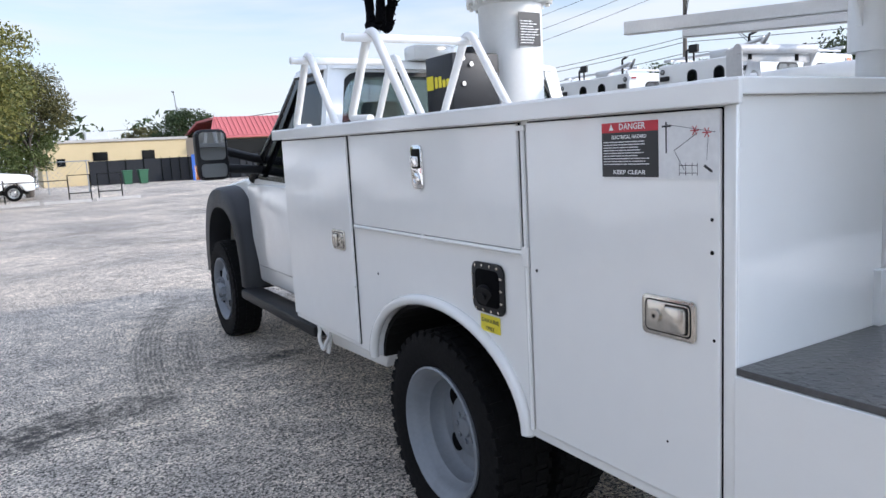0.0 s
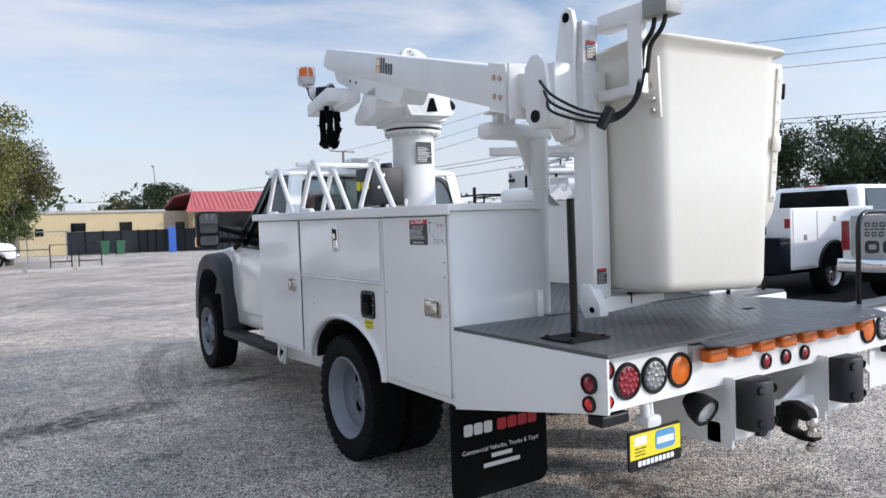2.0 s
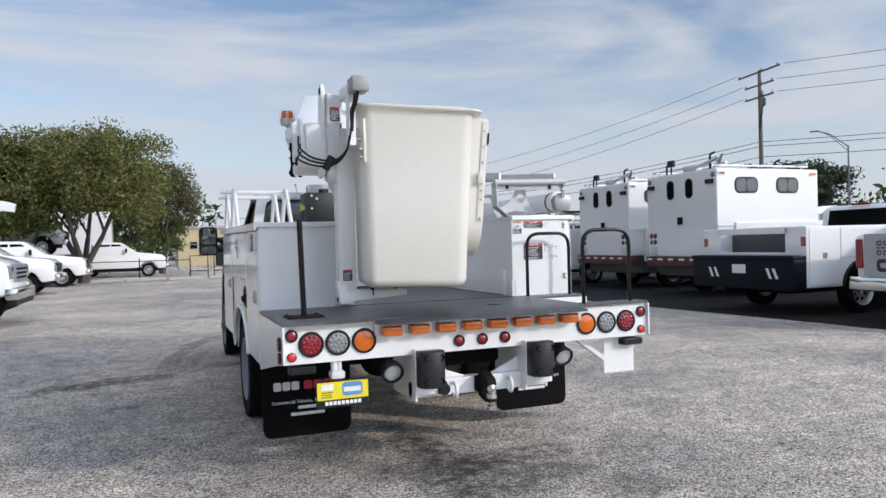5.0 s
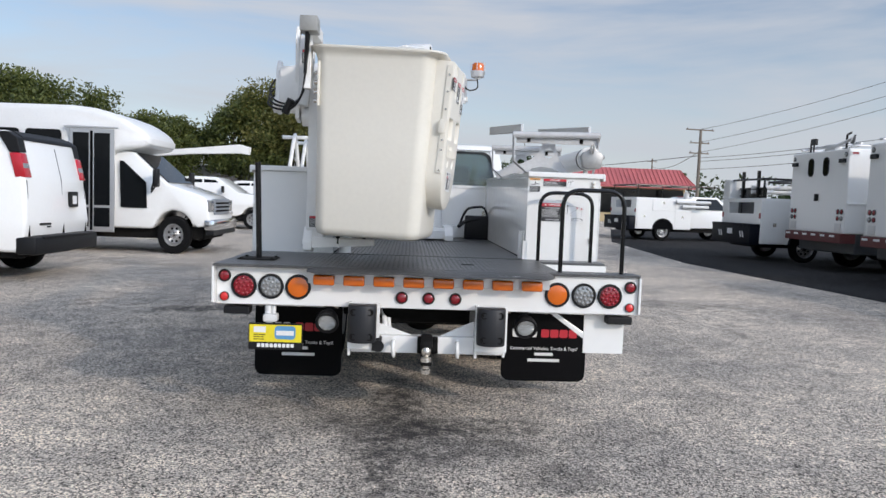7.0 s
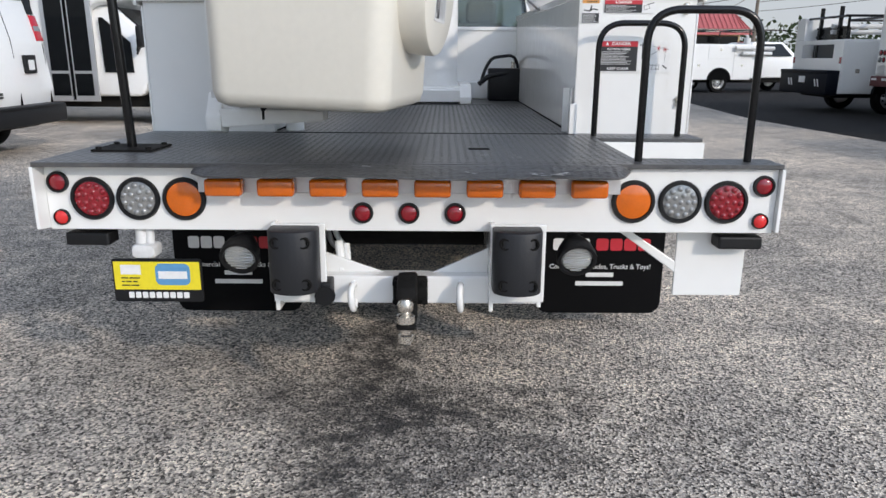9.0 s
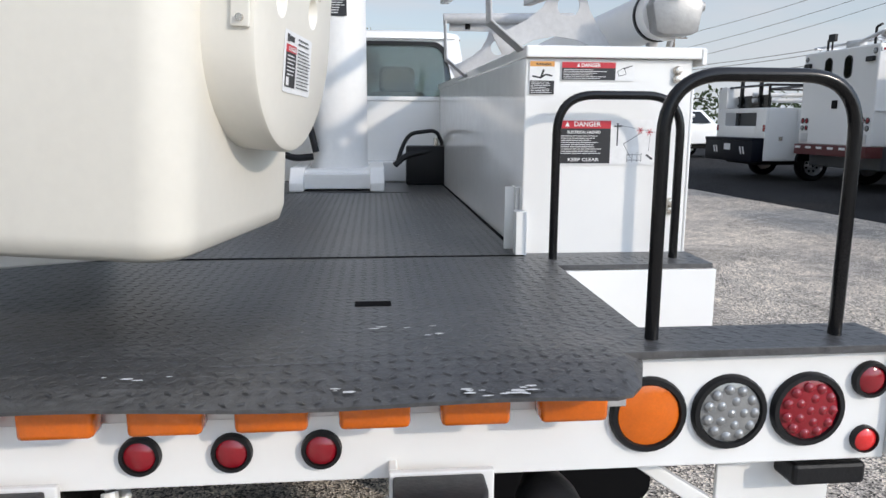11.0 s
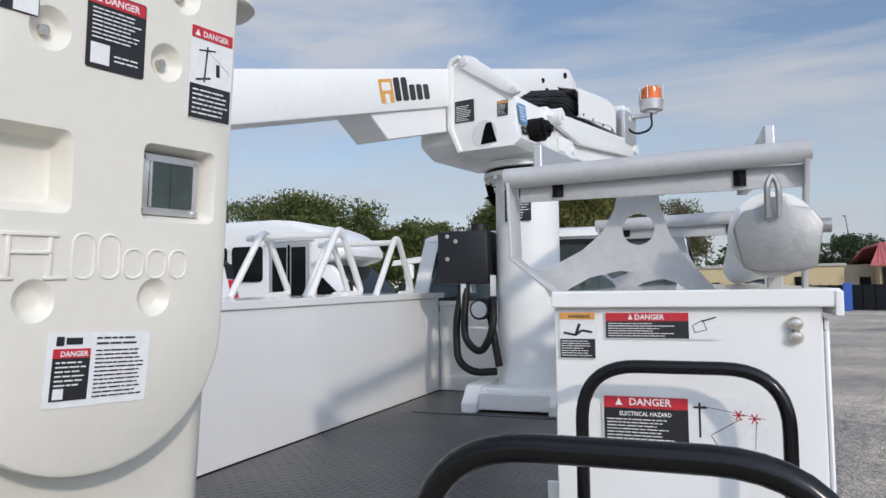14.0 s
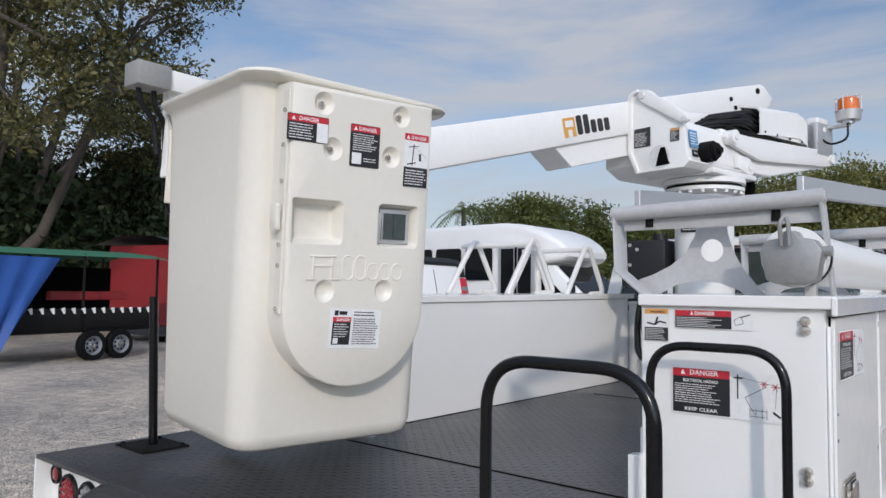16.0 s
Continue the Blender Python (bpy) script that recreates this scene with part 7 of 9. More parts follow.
def round_lamp(v, x, y, z, r, m, face=FLAT_REAR, name="tail_lamp", ring_=True):
    b = B()
    mm = Matrix.Translation((x, y, z)) @ face
    lathe(b, [(r * 1.2, 0), (r * 1.2, 0.012), (r, 0.014), (0, 0.014)], 18, 0, mm)
    lathe(b, [(r * 0.95, 0.012), (r * 0.7, 0.02), (0, 0.024)], 18, 1, mm)
    part(name, b, [BLACKPLASTIC, m], v, smooth=40)


def shell(v, outline, half, bev, name, m, label="", tuck=0.0, z_tuck=1e9):
    """A body shell: the side outline pushed across, pulled in above z_tuck."""
    b = B()
    prism(b, outline, "x", -half, half, bev, seg=3)
    for w in b.verts:
        if w.co.z > z_tuck:
            w.co.x *= 1 - tuck * (w.co.z - z_tuck)
    return part(name, b, m, v, label, 40)


def panel(v, pts, x, t, m, name="window", parent=None, tuck=0.0, z_tuck=1e9, bev=0.0):
    b = B()
    prism(b, pts, "x", x, x + t, bev)
    for w in b.verts:
        if w.co.z > z_tuck:
            w.co.x *= 1 - tuck * (w.co.z - z_tuck)
    return part(name, b, m, parent or v)


def rear_panel(v, pts, y, t, m, name="window", parent=None, bev=0.0):
    b = B()
    prism(b, pts, "y", y, y + t, bev)
    return part(name, b, m, parent or v)


# cargo van, its rear to the aisle
VANRED = mat("bright_red_lens", (0.50, 0.012, 0.025), 0.15, 0, 0.1, 30, 200, coat=0.5)
van = thing("cargo_van", "white cargo van with red tail lamps parked on asphalt", "van", (-3.1, 7.25, 0), turn=90)
van.scale = (1.0, 1.0, 0.945)
vb = shell(van, [(0.06, 0.45), (0.0, 0.9), (0.05, 1.6), (0.18, 2.2), (0.34, 2.31), (4.2, 2.33), (4.5, 2.2), (5.0, 1.4), (5.6, 1.15), (5.65, 0.5)], 1.0, 0.06, "van_body", WHITE_SMOOTH, tuck=0.12, z_tuck=1.1)
under_box(van, 0.85, 0.2, 5.4)
four_wheels(van, 0.84, 4.6, 1.05, 0.37, 0.21, 0.23)
for s in (-1, 1):
    x0, x1 = min(s * 0.76, s * 0.938), max(s * 0.76, s * 0.938)
    b = B()
    prism(b, [(0.036, 1.60), (0.118, 1.97), (0.27, 1.97), (0.19, 1.60)], "x", x0, x1, 0.012)
    lamp_ = part("tail_lamp", b, VANRED, van, "tall red tail lamp", 40)
    b = B()
    prism(b, [(0.062, 1.74), (0.088, 1.83), (0.2, 1.83), (0.18, 1.74)], "x", x0 + 0.01, x1 - 0.01, 0.004)
    part("reverse_lens", b, CLEAR_LENS, lamp_)
    b = B()
    prism(b, [(0.122, 1.975), (0.168, 2.2), (0.30, 2.29), (0.46, 2.29), (0.28, 1.975)], "x", min(s * 0.74, s * 0.915), max(s * 0.74, s * 0.915), 0.012)
    part("corner_trim", b, BLACKPLASTIC, van, "black corner trim")
    panel(van, rrect(0.75, 1.9, 1.55, 2.0, 0.08), s * 0.91 if s > 0 else -0.925, 0.017, GLASS, tuck=0.0)
b = B()
prism(b, [(0.158, 2.17), (0.178, 2.225), (0.30, 2.305), (0.42, 2.315), (0.42, 2.2)], "x", -0.75, 0.75, 0.01)
part("roof_trim", b, BLACKPLASTIC, van, "black trim band over the rear doors")
b = B()
box(b, -1.01, 1.01, -0.14, 0.16, 0.42, 0.70, 0.04)
box(b, -0.8, 0.8, -0.16, 0.1, 0.66, 0.705, 0.01)
part("rear_bumper", b, BLACKPLASTIC, van, "black rear bumper", 40)
for x in (0.12, -0.90, 0.88):
    b = B()
    prism(b, [(-0.004, 0.70), (0.046, 1.6 if x > 0 and x < 0.5 else 1.58), (0.155, 2.1), (0.20, 2.1), (0.08, 1.6), (0.03, 0.70)] if abs(x) < 0.5 else [(-0.004, 0.70), (0.042, 1.56), (0.08, 1.56), (0.03, 0.70)], "x", x, x + 0.012)
    part("door_seam", b, DARK, van)
b = B()
prism(b, rrect(0.30, 0.56, 1.14, 1.40, 0.02), "y", -0.02, 0.03, 0.008)
part("plate_pocket", b, BLACKPLASTIC, van)
b = B()
prism(b, rrect(0.36, 0.50, 1.19, 1.33, 0.01), "y", -0.024, -0.018)
part("licence_plate", b, SIGNWHITE, van)
b = B()
box(b, -0.62, -0.30, -0.008, 0.01, 0.86, 0.895)
box(b, -0.40, -0.30, -0.008, 0.01, 0.82, 0.845)
part("badge", b, LOGOBLACK, van)

# shuttle bus, its front to the aisle
bus = thing("shuttle_bus", "white shuttle bus with folding glass door on asphalt", "bus", (-2.03, 12.8, 0), turn=-90)
bus.scale = (1.0, 0.93, 1.085)
HB = 1.2
bs = shell(bus, [(-7.6, 0.55), (-7.6, 2.7), (-7.4, 2.9), (-3.2, 2.93), (-2.6, 2.88), (-2.05, 2.72), (-1.62, 2.50), (-1.46, 2.34), (-1.48, 2.22), (-1.62, 2.14), (-2.0, 2.10), (-2.3, 2.0), (-2.3, 0.55)], HB, 0.12, "bus_body", BUSWHITE, "white bus shell with rounded nose cap", tuck=0.10, z_tuck=2.0)
for w in bs.data.vertices:
    if w.co.y > -2.5:
        w.co.x *= 1 - 0.26 * ((w.co.y + 2.5) / 1.05) ** 2
shell(bus, [(-2.4, 0.5), (-2.4, 2.08), (-1.85, 2.05), (-1.02, 1.42), (-0.25, 1.22), (-0.06, 1.1), (-0.03, 0.6), (-0.35, 0.55), (-0.4, 0.62)] + [(-0.87 + 0.47 * math.cos(radians(a)), 0.42 + 0.47 * math.sin(radians(a))) for a in range(20, 165, 12)] + [(-1.4, 0.5)], 0.99, 0.06, "cab_nose", WHITE_SMOOTH, "white cab nose", tuck=0.14, z_tuck=1.25)
b = B()
ws = [(-0.86, -1.04, 1.45), (0.86, -1.04, 1.45), (0.80, -1.80, 2.03), (-0.80, -1.80, 2.03)]
loft(b, [[(x, y + 0.012, z + 0.012) for x, y, z in ws], [(x, y, z) for x, y, z in ws]])
part("windscreen", b, GLASS, bus)
for s in (-1, 1):
    panel(bus, [(-2.10, 0.92), (-2.13, 1.86), (-2.05, 1.86), (-1.52, 1.44), (-1.50, 0.92)], s * 0.97 if s > 0 else -0.995, 0.025, GLASS, "side_window")
for s in (-1, 1):
    b = B()
    prism(b, rrect(s * 0.80 - 0.17, s * 0.80 + 0.17, 0.88, 1.12, 0.03), "y", -0.12, -0.02, 0.02)
    part("headlamp", b, CLEAR_LENS, bus, "square headlamp", 40)
    b = B()
    box(b, s * 1.25 - 0.09, s * 1.25 + 0.09, -1.25, -1.12, 1.35, 1.72, 0.04)
    rod(b, (s * 1.2, -1.2, 1.4), (s * 0.97, -1.4, 1.25), 0.02)
    rod(b, (s * 1.2, -1.2, 1.65), (s * 0.97, -1.4, 1.3), 0.02)
    part("mirror", b, BLACKPLASTIC, bus, "black mirror arm", 40)
b = B()
prism(b, rrect(-0.62, 0.62, 0.82, 1.15, 0.03), "y", -0.10, 0.0, 0.015)
for z in (0.90, 0.98, 1.06):
    box(b, -0.56, 0.56, -0.005, 0.006, z - 0.018, z + 0.018, mi=1)
part("grille", b, [GREYSTEEL, DARK], bus, "grey plastic grille", 40)
b = B()
prism(b, [(-1.02, 0.50), (-1.02, 0.72), (1.02, 0.72), (1.02, 0.50)], "y", -0.15, 0.10, 0.04)
part("front_bumper", b, CHROME, bus, "chrome front bumper", 40)
b = B()
box(b, -0.98, 0.98, -0.12, 0.07, 0.40, 0.50, 0.02)
part("air_dam", b, BLACKPLASTIC, bus)
under_box(bus, 0.8, -7.4, -0.2, 0.3, 0.56)
four_wheels(bus, 0.88, -0.87, -5.5, 0.39, 0.22, 0.24, ALLOY)
# folding door on its right side
b = B()
box(b, HB - 0.02, HB + 0.012, -3.18, -2.16, 0.42, 2.46, 0.004)
bd = part("bus_door", b, ALU, bus, "double folding door in aluminium frame")
for y0 in (-3.10, -2.62):
    for z0, z1 in ((0.52, 0.90), (0.95, 2.38)):
        b = B()
        box(b, HB + 0.008, HB + 0.018, y0, y0 + 0.36, z0, z1)
        part("pane", b, GLASS, bd)
b = B()
box(b, HB + 0.008, HB + 0.02, -2.71, -2.65, 0.45, 2.42)
part("door_gap", b, DARK, bd)
b = B()
box(b, HB - 0.03, HB + 0.04, -3.3, -2.06, 2.47, 2.51, 0.01)
part("rain_gutter", b, ALU, bus)
for s in (-1, 1):
    for i in range(4):
        y0 = -4.18 - i * 0.95
        b = B()
        prism(b, rrect(y0, y0 + 0.82, 1.75, 2.42, 0.08), "x", s * HB - (0.012 if s < 0 else -0.0), s * HB + (0.0 if s < 0 else 0.012))
        part("window", b, GLASS, bus, "dark side window")

# boxed service bodies, their rears to the aisle
box_truck = thing("box_service_truck", "white box-bodied service truck with oval rear windows", "truck", (12.52, 10.0, 0), "boxed service trucks in a row", -90)
b = B()
box(b, -1.25, 1.25, 0.0, 3.16, 0.95, 3.0, 0.03)
part("box_body", b, WHITE, box_truck)
for x in (-0.335, 0.335):
    b = B()
    prism(b, rrect(x - 0.13, x + 0.13, 2.36, 2.84, 0.125, 6), "y", -0.012, 0.0, mi=0)
    prism(b, rrect(x - 0.10, x + 0.10, 2.39, 2.81, 0.095, 6), "y", -0.016, -0.008, mi=1)
    part("oval_window", b, [BLACKPLASTIC, GLASS], box_truck, "oval dark window with black seal")
for x in (0.53, 1.80):
    b = B()
    prism(b, rrect(x, x + 0.70, 2.42, 2.80, 0.14, 6), "x", 1.25, 1.262)
    for x0, x1 in ((x + 0.045, x + 0.34), (x + 0.36, x + 0.655)):
        prism(b, rrect(x0, x1, 2.46, 2.76, 0.09, 6), "x", 1.258, 1.266, mi=1)
    part("side_window", b, [BLACKPLASTIC, GREYGLASS], box_truck, "rounded side window")
for y in (0.14, 2.98):
    b = B()
    prism(b, rrect(y - 0.11, y + 0.11, 2.84, 2.93, 0.02), "x", 1.25, 1.27, 0.004)
    prism(b, rrect(y - 0.08, y + 0.08, 2.86, 2.91, 0.015), "x", 1.268, 1.278, mi=1)
    part("side_lamp", b, [ALU, RED_LENS if y < 1 else AMBER], box_truck, "small side lamp in a bright bezel")
b = B()
box(b, 1.25, 1.275, 0.0, 3.16, 1.66, 1.70, 0.004)
part("ledge", b, WHITE, box_truck)
for x in (-1.11, -0.96, 0.96, 1.11):
    round_lamp(box_truck, x, 0, 1.48, 0.055, RED_LENS)
    round_lamp(box_truck, x, 0, 1.32, 0.05, CLEAR_LENS if abs(x) > 1.0 else RED_LENS)
for x in (-1.05, 1.05):
    b = B()
    box(b, x - 0.11, x + 0.11, -0.07, 0.0, 2.66, 2.76, 0.01)
    part("work_lamp", b, BLACKPLASTIC, box_truck)
    round_lamp(box_truck, x * 1.08, 0, 2.86, 0.05, CLEAR_LENS, name="marker_lamp")
b = B()
box(b, -1.25, 1.25, -0.08, 0.3, 0.72, 0.95, 0.01)
for i in range(6):
    box(b, -1.2 + i * 0.4, -1.0 + i * 0.4, -0.085, -0.07, 0.86, 0.91, mi=1)
part("rear_bumper", b, [RUST, SIGNWHITE], box_truck, "dull red bumper with white tape")
b = B()
box(b, -1.22, 1.22, 0.3, 6.8, 0.45, 0.95, 0.03)
part("chassis", b, DARKGREY, box_truck)
for x in (-1.3, 1.2):
    b = B()
    box(b, x, x + 0.1, 0.5, 3.6, 0.78, 1.75, 0.02)
    part("side_locker", b, WHITE, box_truck)
b = B()
prism(b, rrect(-0.09, 0.09, 1.74, 1.92, 0.01), "y", -0.02, 0.0, 0.004)
part("rear_latch", b, UNDER, box_truck)
for x in (-1.0, 1.0):
    b = B()
    prism(b, rrect(x - 0.12, x + 0.12, 1.0, 1.2, 0.01), "y", -0.02, 0.0, 0.004)
    part("step_plate", b, ALU, box_truck)
shell(box_truck, [(3.4, 0.6), (3.4, 2.1), (4.3, 2.15), (4.8, 1.5), (6.0, 1.3), (6.1, 0.6)], 1.0, 0.06, "cab", WHITE_SMOOTH, tuck=0.15, z_tuck=1.4)
panel(box_truck, [(3.6, 1.45), (3.6, 1.98), (4.25, 1.98), (4.6, 1.45)], 0.98, 0.02, GLASS)
four_wheels(box_truck, 0.98, 5.2, 1.6, 0.45, 0.27, 0.26)
# roof gear: rails on feet, folded work lamps on stalks, a coiled mast
b = B()
for x in (-1.0, 1.0):
    rod(b, (x, 0.1, 3.09), (x, 3.1, 3.09), 0.022, n=8)
    for y in (0.2, 1.1, 2.0, 2.9):
        rod(b, (x, y, 3.0), (x, y, 3.09), 0.02, n=8)
for y in (0.25, 2.75):
    rod(b, (-1.3, y, 3.12), (1.3, y, 3.12), 0.03, n=8)
part("roof_rack", b, ALU, box_truck, "bright roof rails")
for x, y, h_ in ((0.95, 0.10, 0.34), (-0.55, 0.08, 0.24), (0.2, 2.9, 0.3)):
    b = B()
    tube(b, [(x, y, 3.0), (x, y, 3.0 + h_), (x + 0.16, y, 3.04 + h_)], 0.026, 7, bend=0.03)
    part("lamp_stalk", b, BLACKPLASTIC, box_truck, smooth=60)
b = B()
box(b, -0.42, -0.20, -0.02, 0.06, 3.18, 3.34, 0.012)
rod(b, (-0.31, 0.02, 3.0), (-0.31, 0.02, 3.25), 0.02, n=8)
part("roof_lamp", b, BLACKPLASTIC, box_truck, "folded work lamp")
b = B()
rod(b, (0.1, 0.2, 3.06), (1.35, 0.0, 3.22), 0.04, n=10)
rod(b, (1.3, 0.02, 3.14), (1.5, -0.04, 3.3), 0.06, 0.02, n=10)
box(b, 0.0, 0.45, 0.12, 0.3, 3.0, 3.16, 0.02)
part("mast", b, ALU, box_truck, "folded light mast", 40)
copy_thing(box_truck, pose(12.75, 13.62, 0, 0, 0, -90))


def service_truck(name, label, at, turn, wide=2.2, tall=1.72, rack=False, cab_h=1.98, group=""):
    """A pickup with a white locker body."""
    v = thing(name, label, "truck", at, group, turn)
    h = wide / 2
    b = B()
    for s in (-1, 1):
        box(b, s * h if s < 0 else h - 0.45, -h + 0.45 if s < 0 else h, 0.0, 2.75, 0.5, tall, 0.015)
    box(b, -h + 0.4, h - 0.4, 0.05, 2.7, 0.62, 0.95, 0.01)
    box(b, -h + 0.4, h - 0.4, 0.0, 0.06, 0.62, tall - 0.45, 0.01)
    box(b, -h + 0.4, h - 0.4, 0.0, 0.06, tall - 0.12, tall, 0.01)
    part("locker_body", b, WHITE, v, "white locker body")
    for s in (-1, 1):
        for y0, y1, z0 in ((0.06, 0.76, 0.54), (0.80, 1.9, max(1.0, tall - 0.56)), (1.94, 2.7, 0.54)):
            b = B()
            xs = s * h
            box(b, min(xs, xs + s * 0.014), max(xs, xs + s * 0.014), y0, y1, z0, tall - 0.05, 0.004)
            part("locker_door", b, WHITE, v)
            b = B()
            box(b, min(xs + s * 0.012, xs + s * 0.024), max(xs + s * 0.012, xs + s * 0.024), (y0 + y1) / 2 - 0.05, (y0 + y1) / 2 + 0.05, 1.0 if z0 < 0.9 else tall - 0.26, 1.1 if z0 < 0.9 else tall - 0.16, 0.003)
            part("latch", b, STEEL, v)
        b = B()
        arc = [(s * (h + 0.006), 1.35 - 0.5 * math.cos(radians(a)), 0.50 + 0.45 * math.sin(radians(a))) for a in range(0, 181, 12)]
        tube(b, arc, 0.03, 6)
        part("arch_lip", b, BLACKPLASTIC, v)
        # flat black sheet on the solid locker, standing for the shade inside the arch
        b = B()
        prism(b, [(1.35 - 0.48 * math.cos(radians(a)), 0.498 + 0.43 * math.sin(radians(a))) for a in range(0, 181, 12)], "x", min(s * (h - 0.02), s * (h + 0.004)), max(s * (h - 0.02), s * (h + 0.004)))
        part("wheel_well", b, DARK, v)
    b = B()
    box(b, -h, h, -0.3, 0.0, 0.46, 1.02, 0.02)
    box(b, -h, h, -0.32, 0.0, 0.98, 1.06, 0.015)
    part("rear_bumper", b, NAVY, v, "tall black rear bumper", 40)
    for s in (-1, 1):
        b = B()
        for k in range(2):
            prism(b, [(s * 0.7 + k * 0.14, 0.66), (s * 0.7 + k * 0.14 + 0.06, 0.66), (s * 0.7 + k * 0.14 - 0.02, 0.84), (s * 0.7 + k * 0.14 - 0.08, 0.84)], "y", -0.304, -0.298)
        part("warning_tape", b, SIGNWHITE, v)
        b = B()
        box(b, s * (h - 0.06) - 0.05, s * (h - 0.06) + 0.05, -0.01, 0.02, 1.22, 1.38, 0.006)
        part("tail_lamp", b, RED_LENS, v)
    b = B()
    box(b, -0.16, 0.16, -0.31, -0.298, 0.74, 0.90, 0.003)
    part("licence_plate", b, SIGNWHITE, v)
    # dark panels added between the lockers to stand for the bed's shade
    b = B()
    box(b, -h + 0.41, h - 0.41, 0.30, 0.34, 0.95, tall - 0.02)
    box(b, -h + 0.41, h - 0.41, 0.06, 0.30, 0.955, 0.965)
    part("bed_shade", b, DARKGREY, v, "added dark panels standing for shade in the bed")
    shell(v, [(2.85, 0.55), (2.85, cab_h - 0.08), (3.0, cab_h), (4.3, cab_h), (4.95, 1.42), (6.0, 1.28), (6.08, 0.6)], 0.98, 0.06, "cab", WHITE_SMOOTH, tuck=0.18, z_tuck=1.35)
    for s in (-1, 1):
        panel(v, [(3.1, 1.42), (3.15, cab_h - 0.08), (4.2, cab_h - 0.08), (4.7, 1.42)], 0.965 if s > 0 else -0.985, 0.02, GLASS, tuck=0.18, z_tuck=1.35)
    rear_panel(v, [(-0.75, 1.4), (0.75, 1.4), (0.68, cab_h - 0.1), (-0.68, cab_h - 0.1)], 2.835, 0.02, GLASS, "rear_window")
    b = B()
    box(b, -0.2, 0.2, 2.88, 2.93, cab_h - 0.02, cab_h + 0.02, 0.008)
    part("brake_lamp", b, RED_LENS, v)
    under_box(v, 0.8, 0.1, 5.9, 0.38, 0.62)
    four_wheels(v, h - 0.13, 5.1, 1.35, 0.39, 0.24, 0.25, ALLOY)
    if rack:
        b = B()
        for x in (-h + 0.1, h - 0.1):
            for y in (0.1, 2.6):
                rod(b, (x, y, tall), (x, y, tall + 0.55), 0.03)
            rod(b, (x, 0.0, tall + 0.55), (x, 4.2, tall + 0.55), 0.03)
        for y in (0.1, 1.3, 2.6):
            rod(b, (-h + 0.1, y, tall + 0.55), (h - 0.1, y, tall + 0.55), 0.03)
        part("ladder_rack", b, BLACKPAINT, v, "black ladder rack")
        b = B()
        box(b, -h + 0.46, h - 0.46, 0.34, 0.37, 1.0, tall + 0.3, 0.004)
        hb = part("headboard", b, BLACKPAINT, v, "black slatted headboard")
        for z in np.arange(1.2, tall + 0.3, 0.22):
            b = B()
            box(b, -h + 0.46, h - 0.46, 0.31, 0.34, float(z), float(z) + 0.05, 0.003)
            part("slat", b, BLACKPAINT, hb)
    return v


service_truck("service_truck", "white service body pickup with black rear bumper", (10.85, 6.1, 0), -90, 2.45, 1.56, cab_h=2.0)
long_truck = service_truck("service_truck", "white service truck with pipes along its lockers", (11.97, 27.58, 0), -78, 2.3, 1.87, True)
for k, (y0, y1, z) in enumerate(((1.9, 3.6, 1.72), (2.2, 3.5, 1.52))):
    b = B()
    rod(b, (1.27, y0, z), (1.27, y1, z), 0.075, n=14)
    part("pipe", b, WHITE_OLD, long_truck, "white pipe strapped to the lockers", 40)
b = B()
rod(b, (1.0, 2.55, 1.87), (1.0, 2.55, 2.12), 0.13, n=16)
rod(b, (1.0, 2.55, 2.12), (1.0, 2.55, 2.2), 0.06, n=12)
part("canister", b, WHITE_OLD, long_truck, "white canister on the locker", 40)
slat_truck = service_truck("service_truck", "white service truck with black slatted headboard", (12.3, 16.8, 0), -90, 2.5, 1.80, True, 2.25)
b = B()
box(b, -1.25, -0.80, 0.0, 1.2, 1.80, 2.38, 0.015)
part("tall_locker", b, WHITE, slat_truck, "tall white locker")
for z in (2.0, 2.14):
    b = B()
    rod(b, (0.2, 0.2, z), (0.2, 2.2, z), 0.06, n=12)
    part("cloth_roll", b, WHITE_OLD, slat_truck, "white roll on the bed rail", 40)
for x in (-0.6, 0.35):
    b = B()
    box(b, x - 0.04, x + 0.04, 0.28, 0.36, 1.0, 2.62, 0.006)
    part("headboard_post", b, BLACKPAINT, slat_truck)


